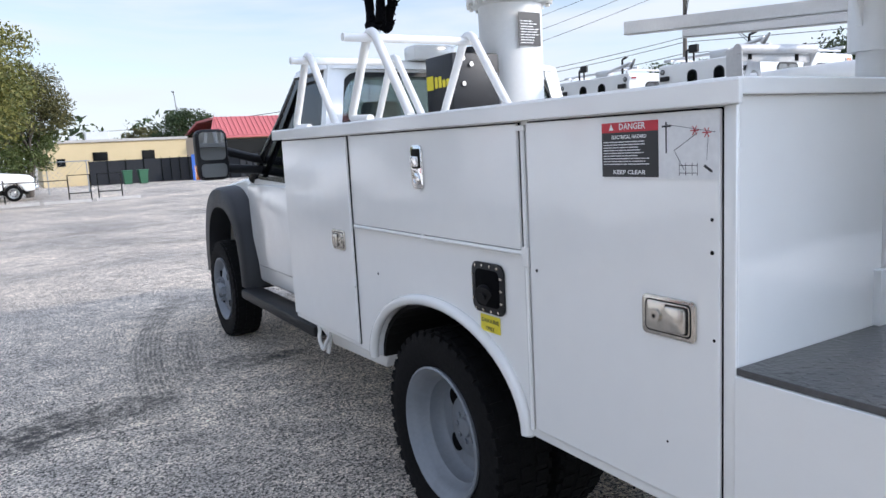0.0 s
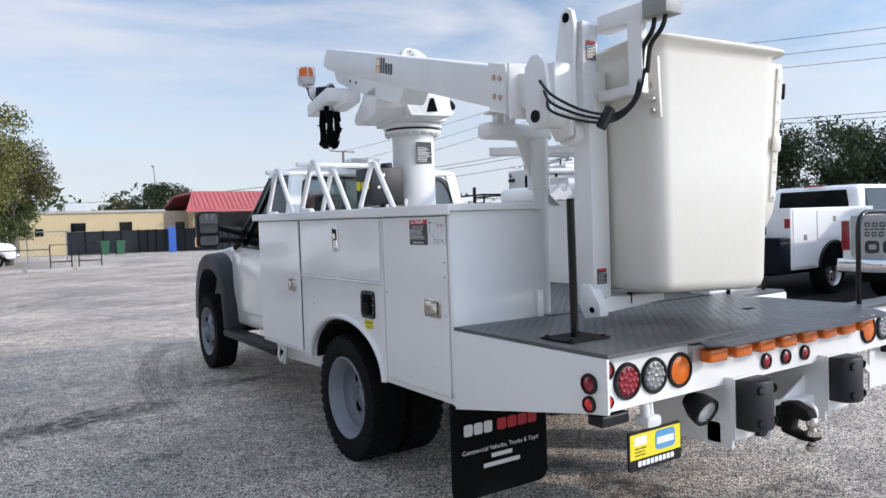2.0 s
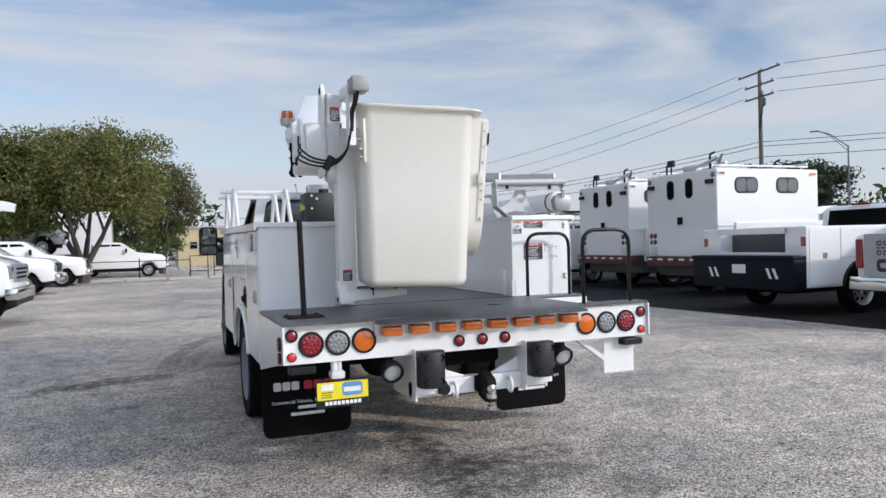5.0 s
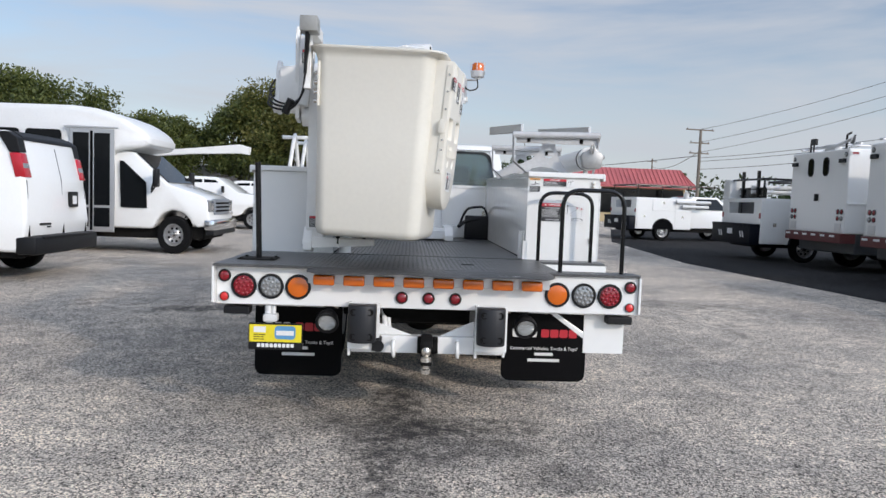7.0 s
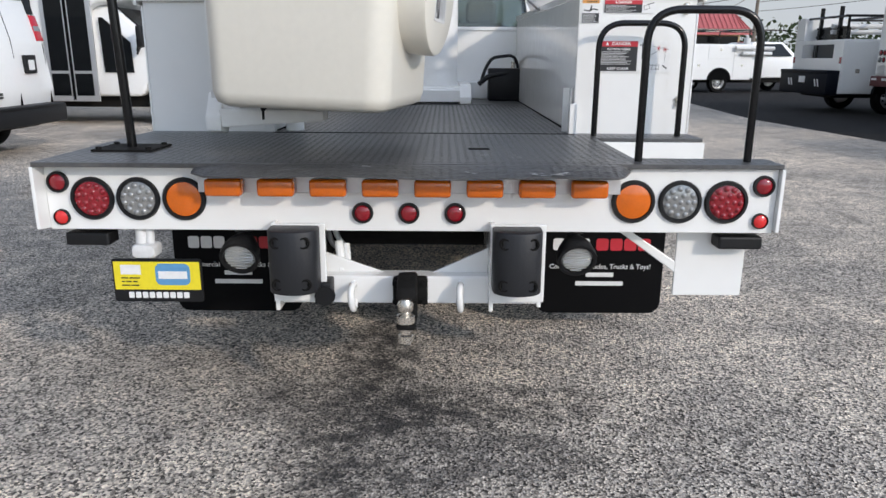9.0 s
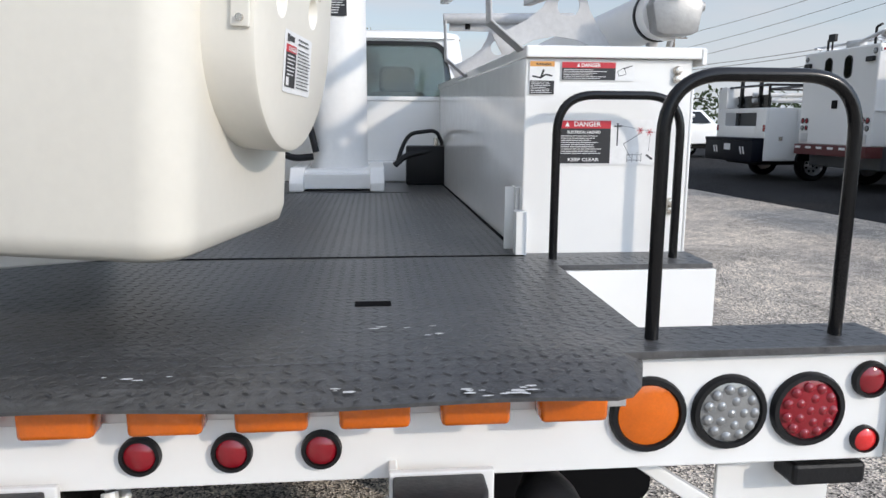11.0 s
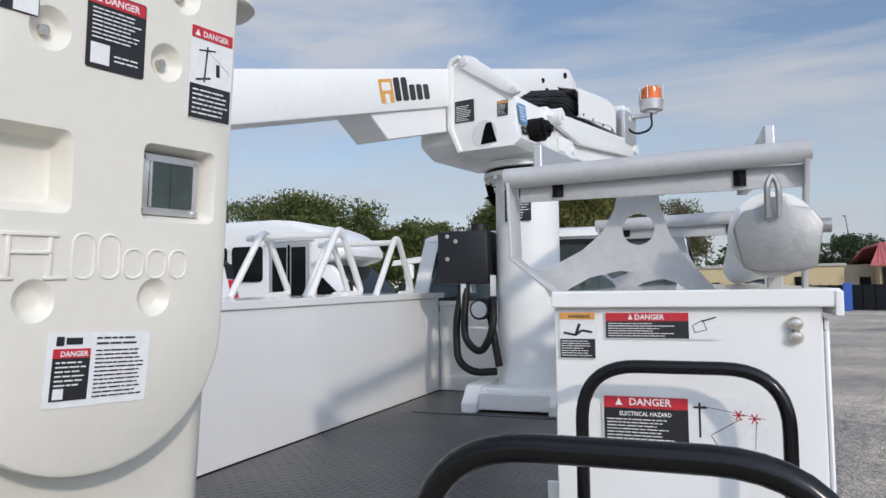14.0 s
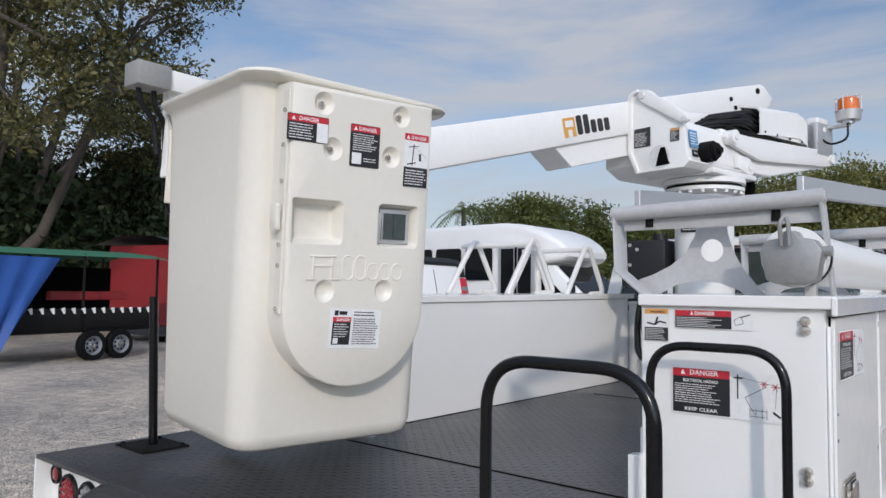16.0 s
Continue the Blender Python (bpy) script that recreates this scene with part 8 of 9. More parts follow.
def pickup(name, label, at, turn, paint, length=5.9, group="", tailgate_print=False):
    v = thing(name, label, "pickup truck", at, group, turn)
    L = length
    def warch(c):
        return [(c + 0.46 * math.cos(radians(a)), 0.42 + 0.46 * math.sin(radians(a))) for a in range(15, 170, 12)]
    out = [(0.03, 0.55), (0.0, 1.38), (1.95, 1.42), (2.15, 1.95), (2.5, 2.02), (3.5, 2.0), (4.35, 1.42), (L - 0.2, 1.25), (L, 1.05), (L, 0.5), (L - 0.4, 0.45)] + warch(L - 0.95) + [(L - 1.6, 0.5), (1.85, 0.5)] + warch(1.22) + [(0.5, 0.55)]
    shell(v, out, 1.0, 0.05, "body", paint, tuck=0.2, z_tuck=1.4)
    for s in (-1, 1):
        for pts in ([(2.25, 1.45), (2.35, 1.88), (2.95, 1.9), (2.95, 1.45)], [(3.02, 1.45), (3.02, 1.9), (3.45, 1.88), (4.05, 1.45)]):
            panel(v, pts, 0.965 if s > 0 else -0.99, 0.025, GLASS, tuck=0.18, z_tuck=1.4)
        b = B()
        box(b, s * 0.93 - 0.06, s * 0.93 + 0.06, -0.015, 0.08, 0.85, 1.32, 0.015)
        part("tail_lamp", b, RED_LENS, v)
        b = B()
        box(b, s * 0.84 - 0.15, s * 0.84 + 0.15, L - 0.06, L + 0.02, 0.82, 1.05, 0.02)
        part("headlamp", b, CLEAR_LENS, v)
        b = B()
        box(b, s * 1.13 - 0.09, s * 1.13 + 0.09, 3.75, 3.85, 1.4, 1.65, 0.03)
        part("mirror", b, BLACKPLASTIC, v)
    rear_panel(v, [(-0.75, 1.5), (0.75, 1.5), (0.66, 1.9), (-0.66, 1.9)], 1.98, 0.03, GLASS, "rear_window")
    b = B()
    box(b, -0.98, 0.98, -0.2, 0.03, 0.50, 0.72, 0.03)
    part("rear_bumper", b, CHROME, v, "chrome rear bumper", 40)
    b = B()
    box(b, -0.99, 0.99, L - 0.05, L + 0.14, 0.48, 0.74, 0.04)
    part("front_bumper", b, CHROME, v, "chrome front bumper", 40)
    b = B()
    box(b, -0.66, 0.66, L - 0.04, L + 0.03, 0.78, 1.12, 0.02)
    part("grille", b, BLACKPLASTIC, v)
    under_box(v, 0.85, 0.2, L - 0.3, 0.32, 0.52)
    four_wheels(v, 0.87, L - 0.95, 1.22, 0.39, 0.24, 0.26, ALLOY)
    if tailgate_print:
        b = B()
        prism(b, rrect(-0.84, 0.84, 0.74, 1.40, 0.03), "y", -0.012, 0.02, 0.006)
        part("tailgate", b, SILVER, v, "silver tailgate")
        t = B()
        # trade name and numbers as plain blocks
        for x0, z0, z1, w, gap, n in ((-0.62, 0.80, 1.00, 0.22, 0.05, 5), (-0.62, 1.06, 1.14, 0.075, 0.03, 10), (-0.62, 1.165, 1.19, 0.06, 0.02, 14), (-0.62, 1.215, 1.29, 0.085, 0.028, 11)):
            for i in range(n):
                x = x0 + i * (w + gap)
                r = (z1 - z0) * 0.3
                prism(t, rrect(x, x + w, z0, z1, r), "z", 0, 0.003)
                if w > 0.07:
                    prism(t, rrect(x + w * 0.28, x + w * 0.8, z0 + (z1 - z0) * 0.3, z1 - (z1 - z0) * 0.3, r * 0.3), "z", 0.002, 0.0045, mi=1)
        t.transform(Matrix.Translation((0, -0.0125, 0)) @ FLAT_REAR)
        part("tailgate_print", t, [LOGOBLACK, SILVER], v, "black printed lettering")
    return v


pickup("pickup_truck", "white pickup with black lettering on its tailgate", (11.15, 3.2, 0), -90, WHITE_SMOOTH, tailgate_print=True)
pickup("pickup_truck", "white crew cab pickup parked behind a fence", (-5.0, 41.5, 0), -90, WHITE_SMOOTH)
sedan_like = pickup("pickup_truck", "white pickup with a small aerial boom", (-8.7, 25.0, 0), -90, WHITE_SMOOTH)
b = B()
rod(b, (0, 0.9, 1.3), (0, 0.9, 2.3), 0.14)
rod(b, (0, 0.9, 2.2), (0, 0.9, 2.75), 0.2)
prism(b, [(0.2, 2.70), (0.3, 2.92), (2.2, 3.12), (4.2, 3.35), (4.6, 3.25), (4.55, 2.95), (4.2, 3.0), (2.2, 2.9)], "x", -0.15, 0.15, 0.02)
box(b, -0.9, 0.9, 0.1, 1.9, 0.9, 1.6, 0.02)
part("small_boom", b, WHITE_BOOM, sedan_like, "white folded aerial boom")
car = thing("sedan", "white sedan with dark windows parked beyond the bus", "car", (-8.6, 20.5, 0), turn=-90)
shell(car, [(0.05, 0.4), (0.0, 0.95), (0.7, 1.05), (1.3, 1.42), (2.5, 1.45), (3.3, 1.02), (4.5, 0.88), (4.7, 0.6), (4.65, 0.3)] + [(3.75 + 0.38 * math.cos(radians(a)), 0.34 + 0.38 * math.sin(radians(a))) for a in range(10, 175, 15)] + [(3.2, 0.25), (1.4, 0.25)] + [(0.95 + 0.38 * math.cos(radians(a)), 0.34 + 0.38 * math.sin(radians(a))) for a in range(10, 175, 15)] + [(0.4, 0.35)], 0.9, 0.06, "body", WHITE_SMOOTH, tuck=0.3, z_tuck=0.95)
for s in (-1, 1):
    panel(car, [(0.95, 1.02), (1.4, 1.36), (2.4, 1.38), (3.0, 1.02)], 0.86 if s > 0 else -0.885, 0.025, GLASS, tuck=0.3, z_tuck=0.95)
    b = B()
    box(b, s * 0.7 - 0.16, s * 0.7 + 0.16, 4.5, 4.72, 0.66, 0.76, 0.02)
    part("headlamp", b, CLEAR_LENS, car)
four_wheels(car, 0.8, 3.75, 0.95, 0.33, 0.22, 0.2, ALLOY)
hauler = thing("car_hauler", "low dark car hauler trailer behind the tree", "trailer", (-6.5, 35.0, 0), turn=-90)
b = B()
box(b, -1.1, 1.1, -3.2, 3.6, 1.25, 1.4, 0.02)
for y in (-2.6, -0.2, 2.4):
    for x in (-1.05, 1.0):
        box(b, x, x + 0.08, y, y + 0.1, 0.3, 1.25)
part("deck", b, DARKGREY, hauler)
four_wheels(hauler, 0.95, 1.0, -0.2, 0.38, 0.22, 0.24)
pickup("pickup_truck", "silver pickup loaded on a hauler deck", (-9.5, 35.0, 1.4), -90, SILVER)
pickup("pickup_truck", "white pickup standing beside the hauler", (-8.3, 31.5, 0), -90, WHITE_SMOOTH)
boxt = thing("box_trailer", "plain white box trailer behind the tree", "trailer", (-3.9, 44.2, 0), turn=-90)
b = B()
box(b, -1.1, 1.1, -1.4, 1.8, 0.6, 3.9, 0.04)
part("box_body", b, BUSWHITE, boxt)
four_wheels(boxt, 0.95, 0.6, -0.3, 0.36, 0.22, 0.24)


# ---- trees ----
BARK = mat("grey_brown_bark", (0.085, 0.072, 0.06), 0.9, 0, 0.3, 4, 40, 0.6, 25)


def leaf_mat(name, a, b_):
    m = bpy.data.materials.new(name)
    m.use_nodes = True
    n, l = m.node_tree.nodes, m.node_tree.links
    bs = n["Principled BSDF"]
    ge, mx = n.new("ShaderNodeNewGeometry"), n.new("ShaderNodeMix")
    mx.data_type = "RGBA"
    mx.inputs["A"].default_value, mx.inputs["B"].default_value = (*a, 1), (*b_, 1)
    l.new(ge.outputs["Random Per Island"], mx.inputs["Factor"])
    l.new(mx.outputs["Result"], bs.inputs["Base Color"])
    bs.inputs["Roughness"].default_value = 0.6
    tr, ad, out = n.new("ShaderNodeBsdfTranslucent"), n.new("ShaderNodeMixShader"), n["Material Output"]
    l.new(mx.outputs["Result"], tr.inputs["Color"])
    ad.inputs[0].default_value = 0.25
    l.new(bs.outputs[0], ad.inputs[1]), l.new(tr.outputs[0], ad.inputs[2]), l.new(ad.outputs[0], out.inputs["Surface"])
    return m


LEAF_GREEN = leaf_mat("green_leaves", (0.028, 0.05, 0.011), (0.15, 0.17, 0.04))
LEAF_OLIVE = leaf_mat("olive_leaves", (0.05, 0.07, 0.014), (0.24, 0.225, 0.06))
LEAF_OAK = leaf_mat("dull_oak_leaves", (0.018, 0.03, 0.01), (0.17, 0.15, 0.05))
LEAF_DARK = leaf_mat("dark_leaves", (0.02, 0.045, 0.014), (0.05, 0.075, 0.025))
LEAF_PALM = leaf_mat("palm_leaves", (0.05, 0.09, 0.02), (0.13, 0.15, 0.05))


def leaves(name, clumps, per, size, m, parent, seed, spread):
    """Small leaf faces scattered round clump centres, all in one mesh."""
    rs = np.random.RandomState(seed)
    C = np.repeat(np.array(clumps), per, axis=0)
    n = len(C)
    P = C + np.clip(rs.normal(0, 1, (n, 3)), -1.9, 1.9) * np.array(spread)
    a, e = rs.normal(0, 1, (n, 3)), rs.normal(0, 1, (n, 3))
    a /= np.linalg.norm(a, axis=1)[:, None]
    e -= a * (a * e).sum(1)[:, None]
    e /= np.linalg.norm(e, axis=1)[:, None]
    s = size * rs.uniform(0.6, 1.3, n)[:, None]
    V = np.stack([P - a * s, P + e * s * 0.45, P + a * s, P - e * s * 0.45], 1).reshape(-1, 3)
    me = bpy.data.meshes.new(name)
    me.from_pydata(V.tolist(), [], np.arange(4 * n).reshape(-1, 4).tolist())
    me.materials.append(m)
    ob = tagged(new(name, me), kind="stuff")
    ob.parent = parent
    return ob


def tree(at, height, trunk_h, crown_r, seed, m, label, forks=3, clumps=90, per=70, size=0.13, trunk_r=0.2, lean=0.0, sparse=1.0, flat_top=0.75):
    rnd = random.Random(seed)
    t = thing("tree", label, "tree", at)
    b = B()
    tips = []
    for f in range(forks):
        a = 2 * math.pi * f / forks + rnd.uniform(-0.4, 0.4)
        base = Vector((0.08 * math.cos(a), 0.08 * math.sin(a), 0))
        p = [base, base + Vector((0.12 * math.cos(a), 0.12 * math.sin(a), trunk_h * 0.45)), Vector((math.cos(a) * crown_r * 0.22 + lean, math.sin(a) * crown_r * 0.22, trunk_h)), Vector((math.cos(a) * crown_r * 0.5 + lean * 2, math.sin(a) * crown_r * 0.5, trunk_h + (height - trunk_h) * 0.5))]
        for q0, q1, k in zip(p, p[1:], (1.0, 0.75, 0.5)):
            rod(b, q0, q1, trunk_r * k, trunk_r * k * 0.74, n=9)
        for i in range(7):
            s = p[2].lerp(p[3], rnd.random())
            aa = a + rnd.uniform(-1.3, 1.3)
            e = Vector((math.cos(aa) * crown_r * rnd.uniform(0.55, 0.95) + lean * 2, math.sin(aa) * crown_r * rnd.uniform(0.55, 0.95), trunk_h + (height - trunk_h) * rnd.uniform(0.2, 0.85)))
            mid = s.lerp(e, 0.5) + Vector((rnd.uniform(-0.2, 0.2), rnd.uniform(-0.2, 0.2), 0.15 * crown_r))
            rod(b, s, mid, trunk_r * 0.33, trunk_r * 0.2, n=6)
            rod(b, mid, e, trunk_r * 0.2, trunk_r * 0.05, n=5)
            tips += [e, mid.lerp(e, 0.5)]
    part("trunk", b, BARK, t, "grey branching trunk", 60)
    cl = []
    for i in range(clumps):
        if rnd.random() < 0.5 and tips:
            c = rnd.choice(tips) + Vector((rnd.gauss(0, 0.25), rnd.gauss(0, 0.25), rnd.gauss(0.1, 0.2))) * crown_r * 0.35
        else:
            a, r = rnd.uniform(0, 6.283), crown_r * math.sqrt(rnd.uniform(0.1, 1.0))
            zz = rnd.uniform(-0.55, 1.0)
            k = math.sqrt(max(0.0, 1 - zz * zz * 0.9))
            c = Vector((r * k * math.cos(a) + lean * 2, r * k * math.sin(a), trunk_h + (height - trunk_h) * (0.5 + 0.46 * zz)))
        cl.append(tuple(c))
    leaves("crown", cl, per, size, m, t, seed, (crown_r * 0.10 * sparse, crown_r * 0.10 * sparse, crown_r * 0.075 * sparse))
    return t


tree((-2.8, 34.0, 0), 7.3, 2.2, 4.0, 1, LEAF_OLIVE, "spreading olive-green tree with forked grey trunk", 4, 250, 190, 0.085, 0.2, sparse=0.9)
tree((0.7, 44.8, 0), 7.0, 2.2, 2.5, 2, LEAF_OAK, "thin half-bare tree with grey twigs", 5, 200, 130, 0.072, 0.13, sparse=1.1)
tree((0.0, 45.6, 0), 4.4, 0.4, 2.5, 6, LEAF_PALM, "yellow-green shrub behind the wire fence", 5, 90, 130, 0.09, 0.1)
tree((-6.5, 52.0, 0), 6.5, 1.6, 4.0, 3, LEAF_GREEN, "broad green tree behind the fence", 3, 150, 140, 0.11, 0.2)
tree((15.8, 76.0, 0), 6.6, 1.5, 3.3, 4, LEAF_DARK, "dark green tree behind the buildings", 3, 130, 140, 0.12, 0.2)
tree((13.0, 84.0, 0), 5.4, 1.5, 2.2, 5, LEAF_OAK, "bare brown tree behind the buildings", 3, 80, 90, 0.11, 0.2)
# tree line beyond the buses
for i, (x, y, h, r, m, lab) in enumerate(((-15.1, 30.0, 6.6, 3.9, LEAF_GREEN, "dense green tree in a row"), (-10.8, 33.5, 5.2, 2.8, LEAF_GREEN, "rounded green tree in a row"), (-5.8, 34.0, 6.6, 2.8, LEAF_GREEN, "thin olive tree with small leaves"))):
    tree((x, y, 0), h, 1.2, r, 20 + i, m, lab, 3, 200, 190, 0.095, 0.2)
for x, y, h, s in ((-17.9, 26.6, 5.7, 31), (-24.0, 30.0, 5.0, 32)):
    t = thing("palm_tree", "palm tree with drooping fronds", "palm", (x, y, 0))
    b = B()
    rod(b, (0, 0, 0), (0.1, 0, h), 0.16, 0.11, n=9)
    part("trunk", b, BARK, t, smooth=60)
    b = B()
    rnd = random.Random(s)
    for i in range(22):
        a, up_ = rnd.uniform(0, 6.28), rnd.uniform(-0.2, 1.0)
        pts = [Vector((0.1, 0, h)) + Vector((math.cos(a) * k * 1.7, math.sin(a) * k * 1.7, up_ * k * 1.5 - 1.5 * k * k)) for k in (0, 0.25, 0.5, 0.75, 1.0)]
        for p, q in zip(pts, pts[1:]):
            side = Vector((-math.sin(a), math.cos(a), 0)) * 0.18
            for sg in (-1, 1):
                for j in range(4):
                    u = p.lerp(q, j / 4)
                    v = p.lerp(q, (j + 0.7) / 4)
                    b.faces.new([b.verts.new(w) for w in (u, v, v + sg * side - Vector((0, 0, 0.12)))])
    tagged(part("fronds", b, LEAF_PALM, t), kind="stuff")
# the great oak over the trailer
tree((-21.0, 6.4, 0), 15.0, 3.2, 8.3, 51, LEAF_OAK, "great spreading oak with twisted limbs", 6, 270, 360, 0.085, 0.34, sparse=0.46)
tree((-24.5, 0.5, 0), 14.0, 3.0, 7.5, 52, LEAF_OAK, "old oak with thin olive leaves", 4, 140, 240, 0.105, 0.34, sparse=0.5)
tree((-24.0, 15.5, 0), 7.6, 1.0, 5.0, 53, LEAF_DARK, "dense dark tree behind the trailer", 4, 220, 110, 0.17, 0.25)
tree((-25.5, 8.0, 0), 6.5, 0.4, 4.8, 54, LEAF_DARK, "dense dark shrubbery tree behind the oak", 4, 220, 110, 0.17, 0.2)
tree((-26.0, 3.0, 0), 6.5, 0.4, 4.8, 55, LEAF_DARK, "dense dark shrubbery tree behind the oak", 4, 220, 110, 0.17, 0.2)
# to the right, beyond the road
for i, (x, y, h, r) in enumerate(((62, 33, 9.0, 6.5), (70, 24, 10.0, 7.0), (55, 45, 8.0, 5.0), (78, 12, 10.0, 7.5), (66, 2, 9.0, 6.0))):
    tree((x, y, 0), h, 2.0, r, 60 + i, LEAF_DARK, "dark round tree across the road", 3, 150, 130, 0.17, 0.25)
rnd = random.Random(77)
cl = []
for i in range(420):
    a = rnd.uniform(0, 6.283)
    d = rnd.uniform(95, 125)
    cl.append((d * math.sin(a), d * math.cos(a), rnd.uniform(0.3, 5.0 + 1.5 * math.sin(7 * a))))
leaves("far_woods", cl, 90, 0.5, LEAF_DARK, None, 78, (1.6, 1.6, 1.2))
tagged(bpy.data.objects["far_woods"], "low dark woods on the horizon", "woods", kind="stuff")

# ---- buildings ----
CREAMWALL = mat("cream_stucco", (0.55, 0.44, 0.26), 0.85, 0, 0.08, 0.8, 20, 0.2, 30, dirt=0.2)
REDROOF = mat("faded_red_metal_roof", (0.52, 0.13, 0.13), 0.45, 0.1, 0.06, 0.6, 15, dirt=0.15, dirt_color=(0.4, 0.2, 0.18))
TANWALL = mat("tan_stucco", (0.36, 0.30, 0.23), 0.85, 0, 0.08, 0.8, 20, dirt=0.2)
BLACKMESH = mat("black_fence_cloth", (0.016, 0.018, 0.022), 0.8, 0, 0.15, 0.5, 8)
CONCRETE = mat("worn_concrete", (0.42, 0.40, 0.37), 0.9, 0, 0.15, 3, 40, 0.3, 30, dirt=0.3)
GREENBIN = mat("green_bin_plastic", (0.02, 0.10, 0.05), 0.5)
BLUEPAINT = mat("blue_paint", (0.02, 0.10, 0.40), 0.5)
WOODPOLE = mat("weathered_pole_wood", (0.20, 0.17, 0.14), 0.9, 0, 0.25, 2, 30, 0.4, 30)
yb = thing("low_building", "low cream stucco building with a flat roof", "building", (8.0, 64, 0))
b = B()
box(b, -6.0, 5.0, 0, 12, 0, 3.4, 0.02)
part("wall", b, CREAMWALL, yb)
b = B()
box(b, -6.15, 5.15, -0.15, 12, 3.4, 3.62, 0.02)
part("roof", b, CONCRETE, yb)
for x0, x1, z0, z1 in ((-2.3, -1.2, 1.9, 2.6), (1.4, 2.4, 1.6, 2.6), (-4.9, -4.3, 1.6, 2.2)):
    b = B()
    box(b, x0, x1, -0.05, 0.0, z0, z1)
    part("window", b, GLASS, yb)
for x0, x1, h in ((-2.4, -0.6, 0.75), (-3.6, -3.1, 0.45)):
    b = B()
    box(b, x0, x1, 3, 4.2, 3.62, 3.62 + h, 0.03)
    part("roof_unit", b, ALU, yb)
b = B()
box(b, 5.0, 8.6, 1.0, 12, 0, 3.5, 0.02)
part("wing", b, TANWALL, yb)
b = B()
box(b, 6.2, 7.0, 0.94, 1.0, 1.7, 2.5)
part("window", b, GLASS, yb)
rb = thing("red_roof_building", "long building with a sloping red metal roof", "building", (23.5, 62, 0))
b = B()
box(b, -8.2, 5.2, 1.2, 12, 0, 3.5, 0.02)
part("wall", b, CREAMWALL, rb)
b = B()
loft(b, [[(-9.0, 0, 3.45), (6.0, 0, 3.45), (6.0, 0, 3.3), (-9.0, 0, 3.3)], [(-7.9, 2.2, 5.2), (4.9, 2.2, 5.2), (4.9, 2.2, 5.0), (-7.9, 2.2, 5.0)], [(-7.9, 9.0, 5.2), (4.9, 9.0, 5.2), (4.9, 9.0, 5.0), (-7.9, 9.0, 5.0)], [(-9.0, 12.5, 3.45), (6.0, 12.5, 3.45), (6.0, 12.5, 3.3), (-9.0, 12.5, 3.3)]])
rf = part("roof", b, REDROOF, rb, "faded red standing seam roof")
for i in range(37):
    b = B()
    x = -8.9 + i * 0.41
    xt = max(-7.9, min(4.9, x))
    rod(b, (x, -0.02, 3.47), (xt, 2.18, 5.22), 0.04, n=5)
    part("seam", b, REDROOF, rf)
b = B()
box(b, -8.0, 5.0, 1.1, 1.2, 0.9, 3.2)
part("window_band", b, GLASS, rb, "dark shopfront windows")

# ---- fences, poles, wires ----
fence = thing("fence", "black screened chain fence", "fence", (9.0, 57, 0))
pts = [(-4.0, 3.0), (1.0, 2.0), (3.4, 0.5), (6.0, -2.0), (8.0, -2.2)]
for (x0, y0), (x1, y1) in zip(pts, pts[1:]):
    b = B()
    loft(b, [[(x0, y0, 0.05), (x1, y1, 0.05), (x1, y1 + 0.03, 0.05), (x0, y0 + 0.03, 0.05)], [(x0, y0, 1.85), (x1, y1, 1.85), (x1, y1 + 0.03, 1.85), (x0, y0 + 0.03, 1.85)]])
    part("screen", b, BLACKMESH, fence)
    for k in range(4):
        b = B()
        rod(b, (x0 + (x1 - x0) * k / 4, y0 + (y1 - y0) * k / 4 - 0.04, 0), (x0 + (x1 - x0) * k / 4, y0 + (y1 - y0) * k / 4 - 0.04, 1.95), 0.03, n=6)
        part("post", b, BLACKPAINT, fence)
blue = thing("blue_gate_panel", "narrow blue painted gate panel in the fence", "gate", (12.1, 56.9, 0))
b = B()
box(b, -0.28, 0.28, -0.15, -0.08, 0, 2.0, 0.01)
part("panel", b, BLUEPAINT, blue)
bin_ = thing("wheeled_bin", "green wheeled bin with a closed lid", "bin", (7.3, 57.6, 0), "green bins by the fence")
b = B()
loft(b, [[(-0.24, -0.3, 0.05), (0.24, -0.3, 0.05), (0.24, 0.25, 0.05), (-0.24, 0.25, 0.05)], [(-0.32, -0.38, 0.98), (0.32, -0.38, 0.98), (0.32, 0.35, 0.98), (-0.32, 0.35, 0.98)]])
part("body", b, GREENBIN, bin_)
b = B()
box(b, -0.35, 0.35, -0.42, 0.4, 0.98, 1.08, 0.02)
part("lid", b, GREENBIN, bin_)
for x in (-0.2, 0.2):
    b = B()
    rod(b, (x - 0.03, 0.3, 0.12), (x + 0.03, 0.3, 0.12), 0.12, n=14)
    part("wheel", b, BLACKPLASTIC, bin_)
copy_thing(bin_, pose(8.35, 57.4, 0, 0, 0, 4))
chain = thing("chain_link_fence", "grey chain link fence with posts", "fence", (-4, 47, 0))
b = B()
for k in range(9):
    b2 = B()
    rod(b2, (-9 + 2.1 * k, 0, 0), (-9 + 2.1 * k, 0, 1.9), 0.035, n=6)
    part("post", b2, GREYSTEEL, chain)
rod(b, (-9, 0, 1.85), (8, 0, 1.85), 0.03, n=6)
part("top_rail", b, GREYSTEEL, chain)

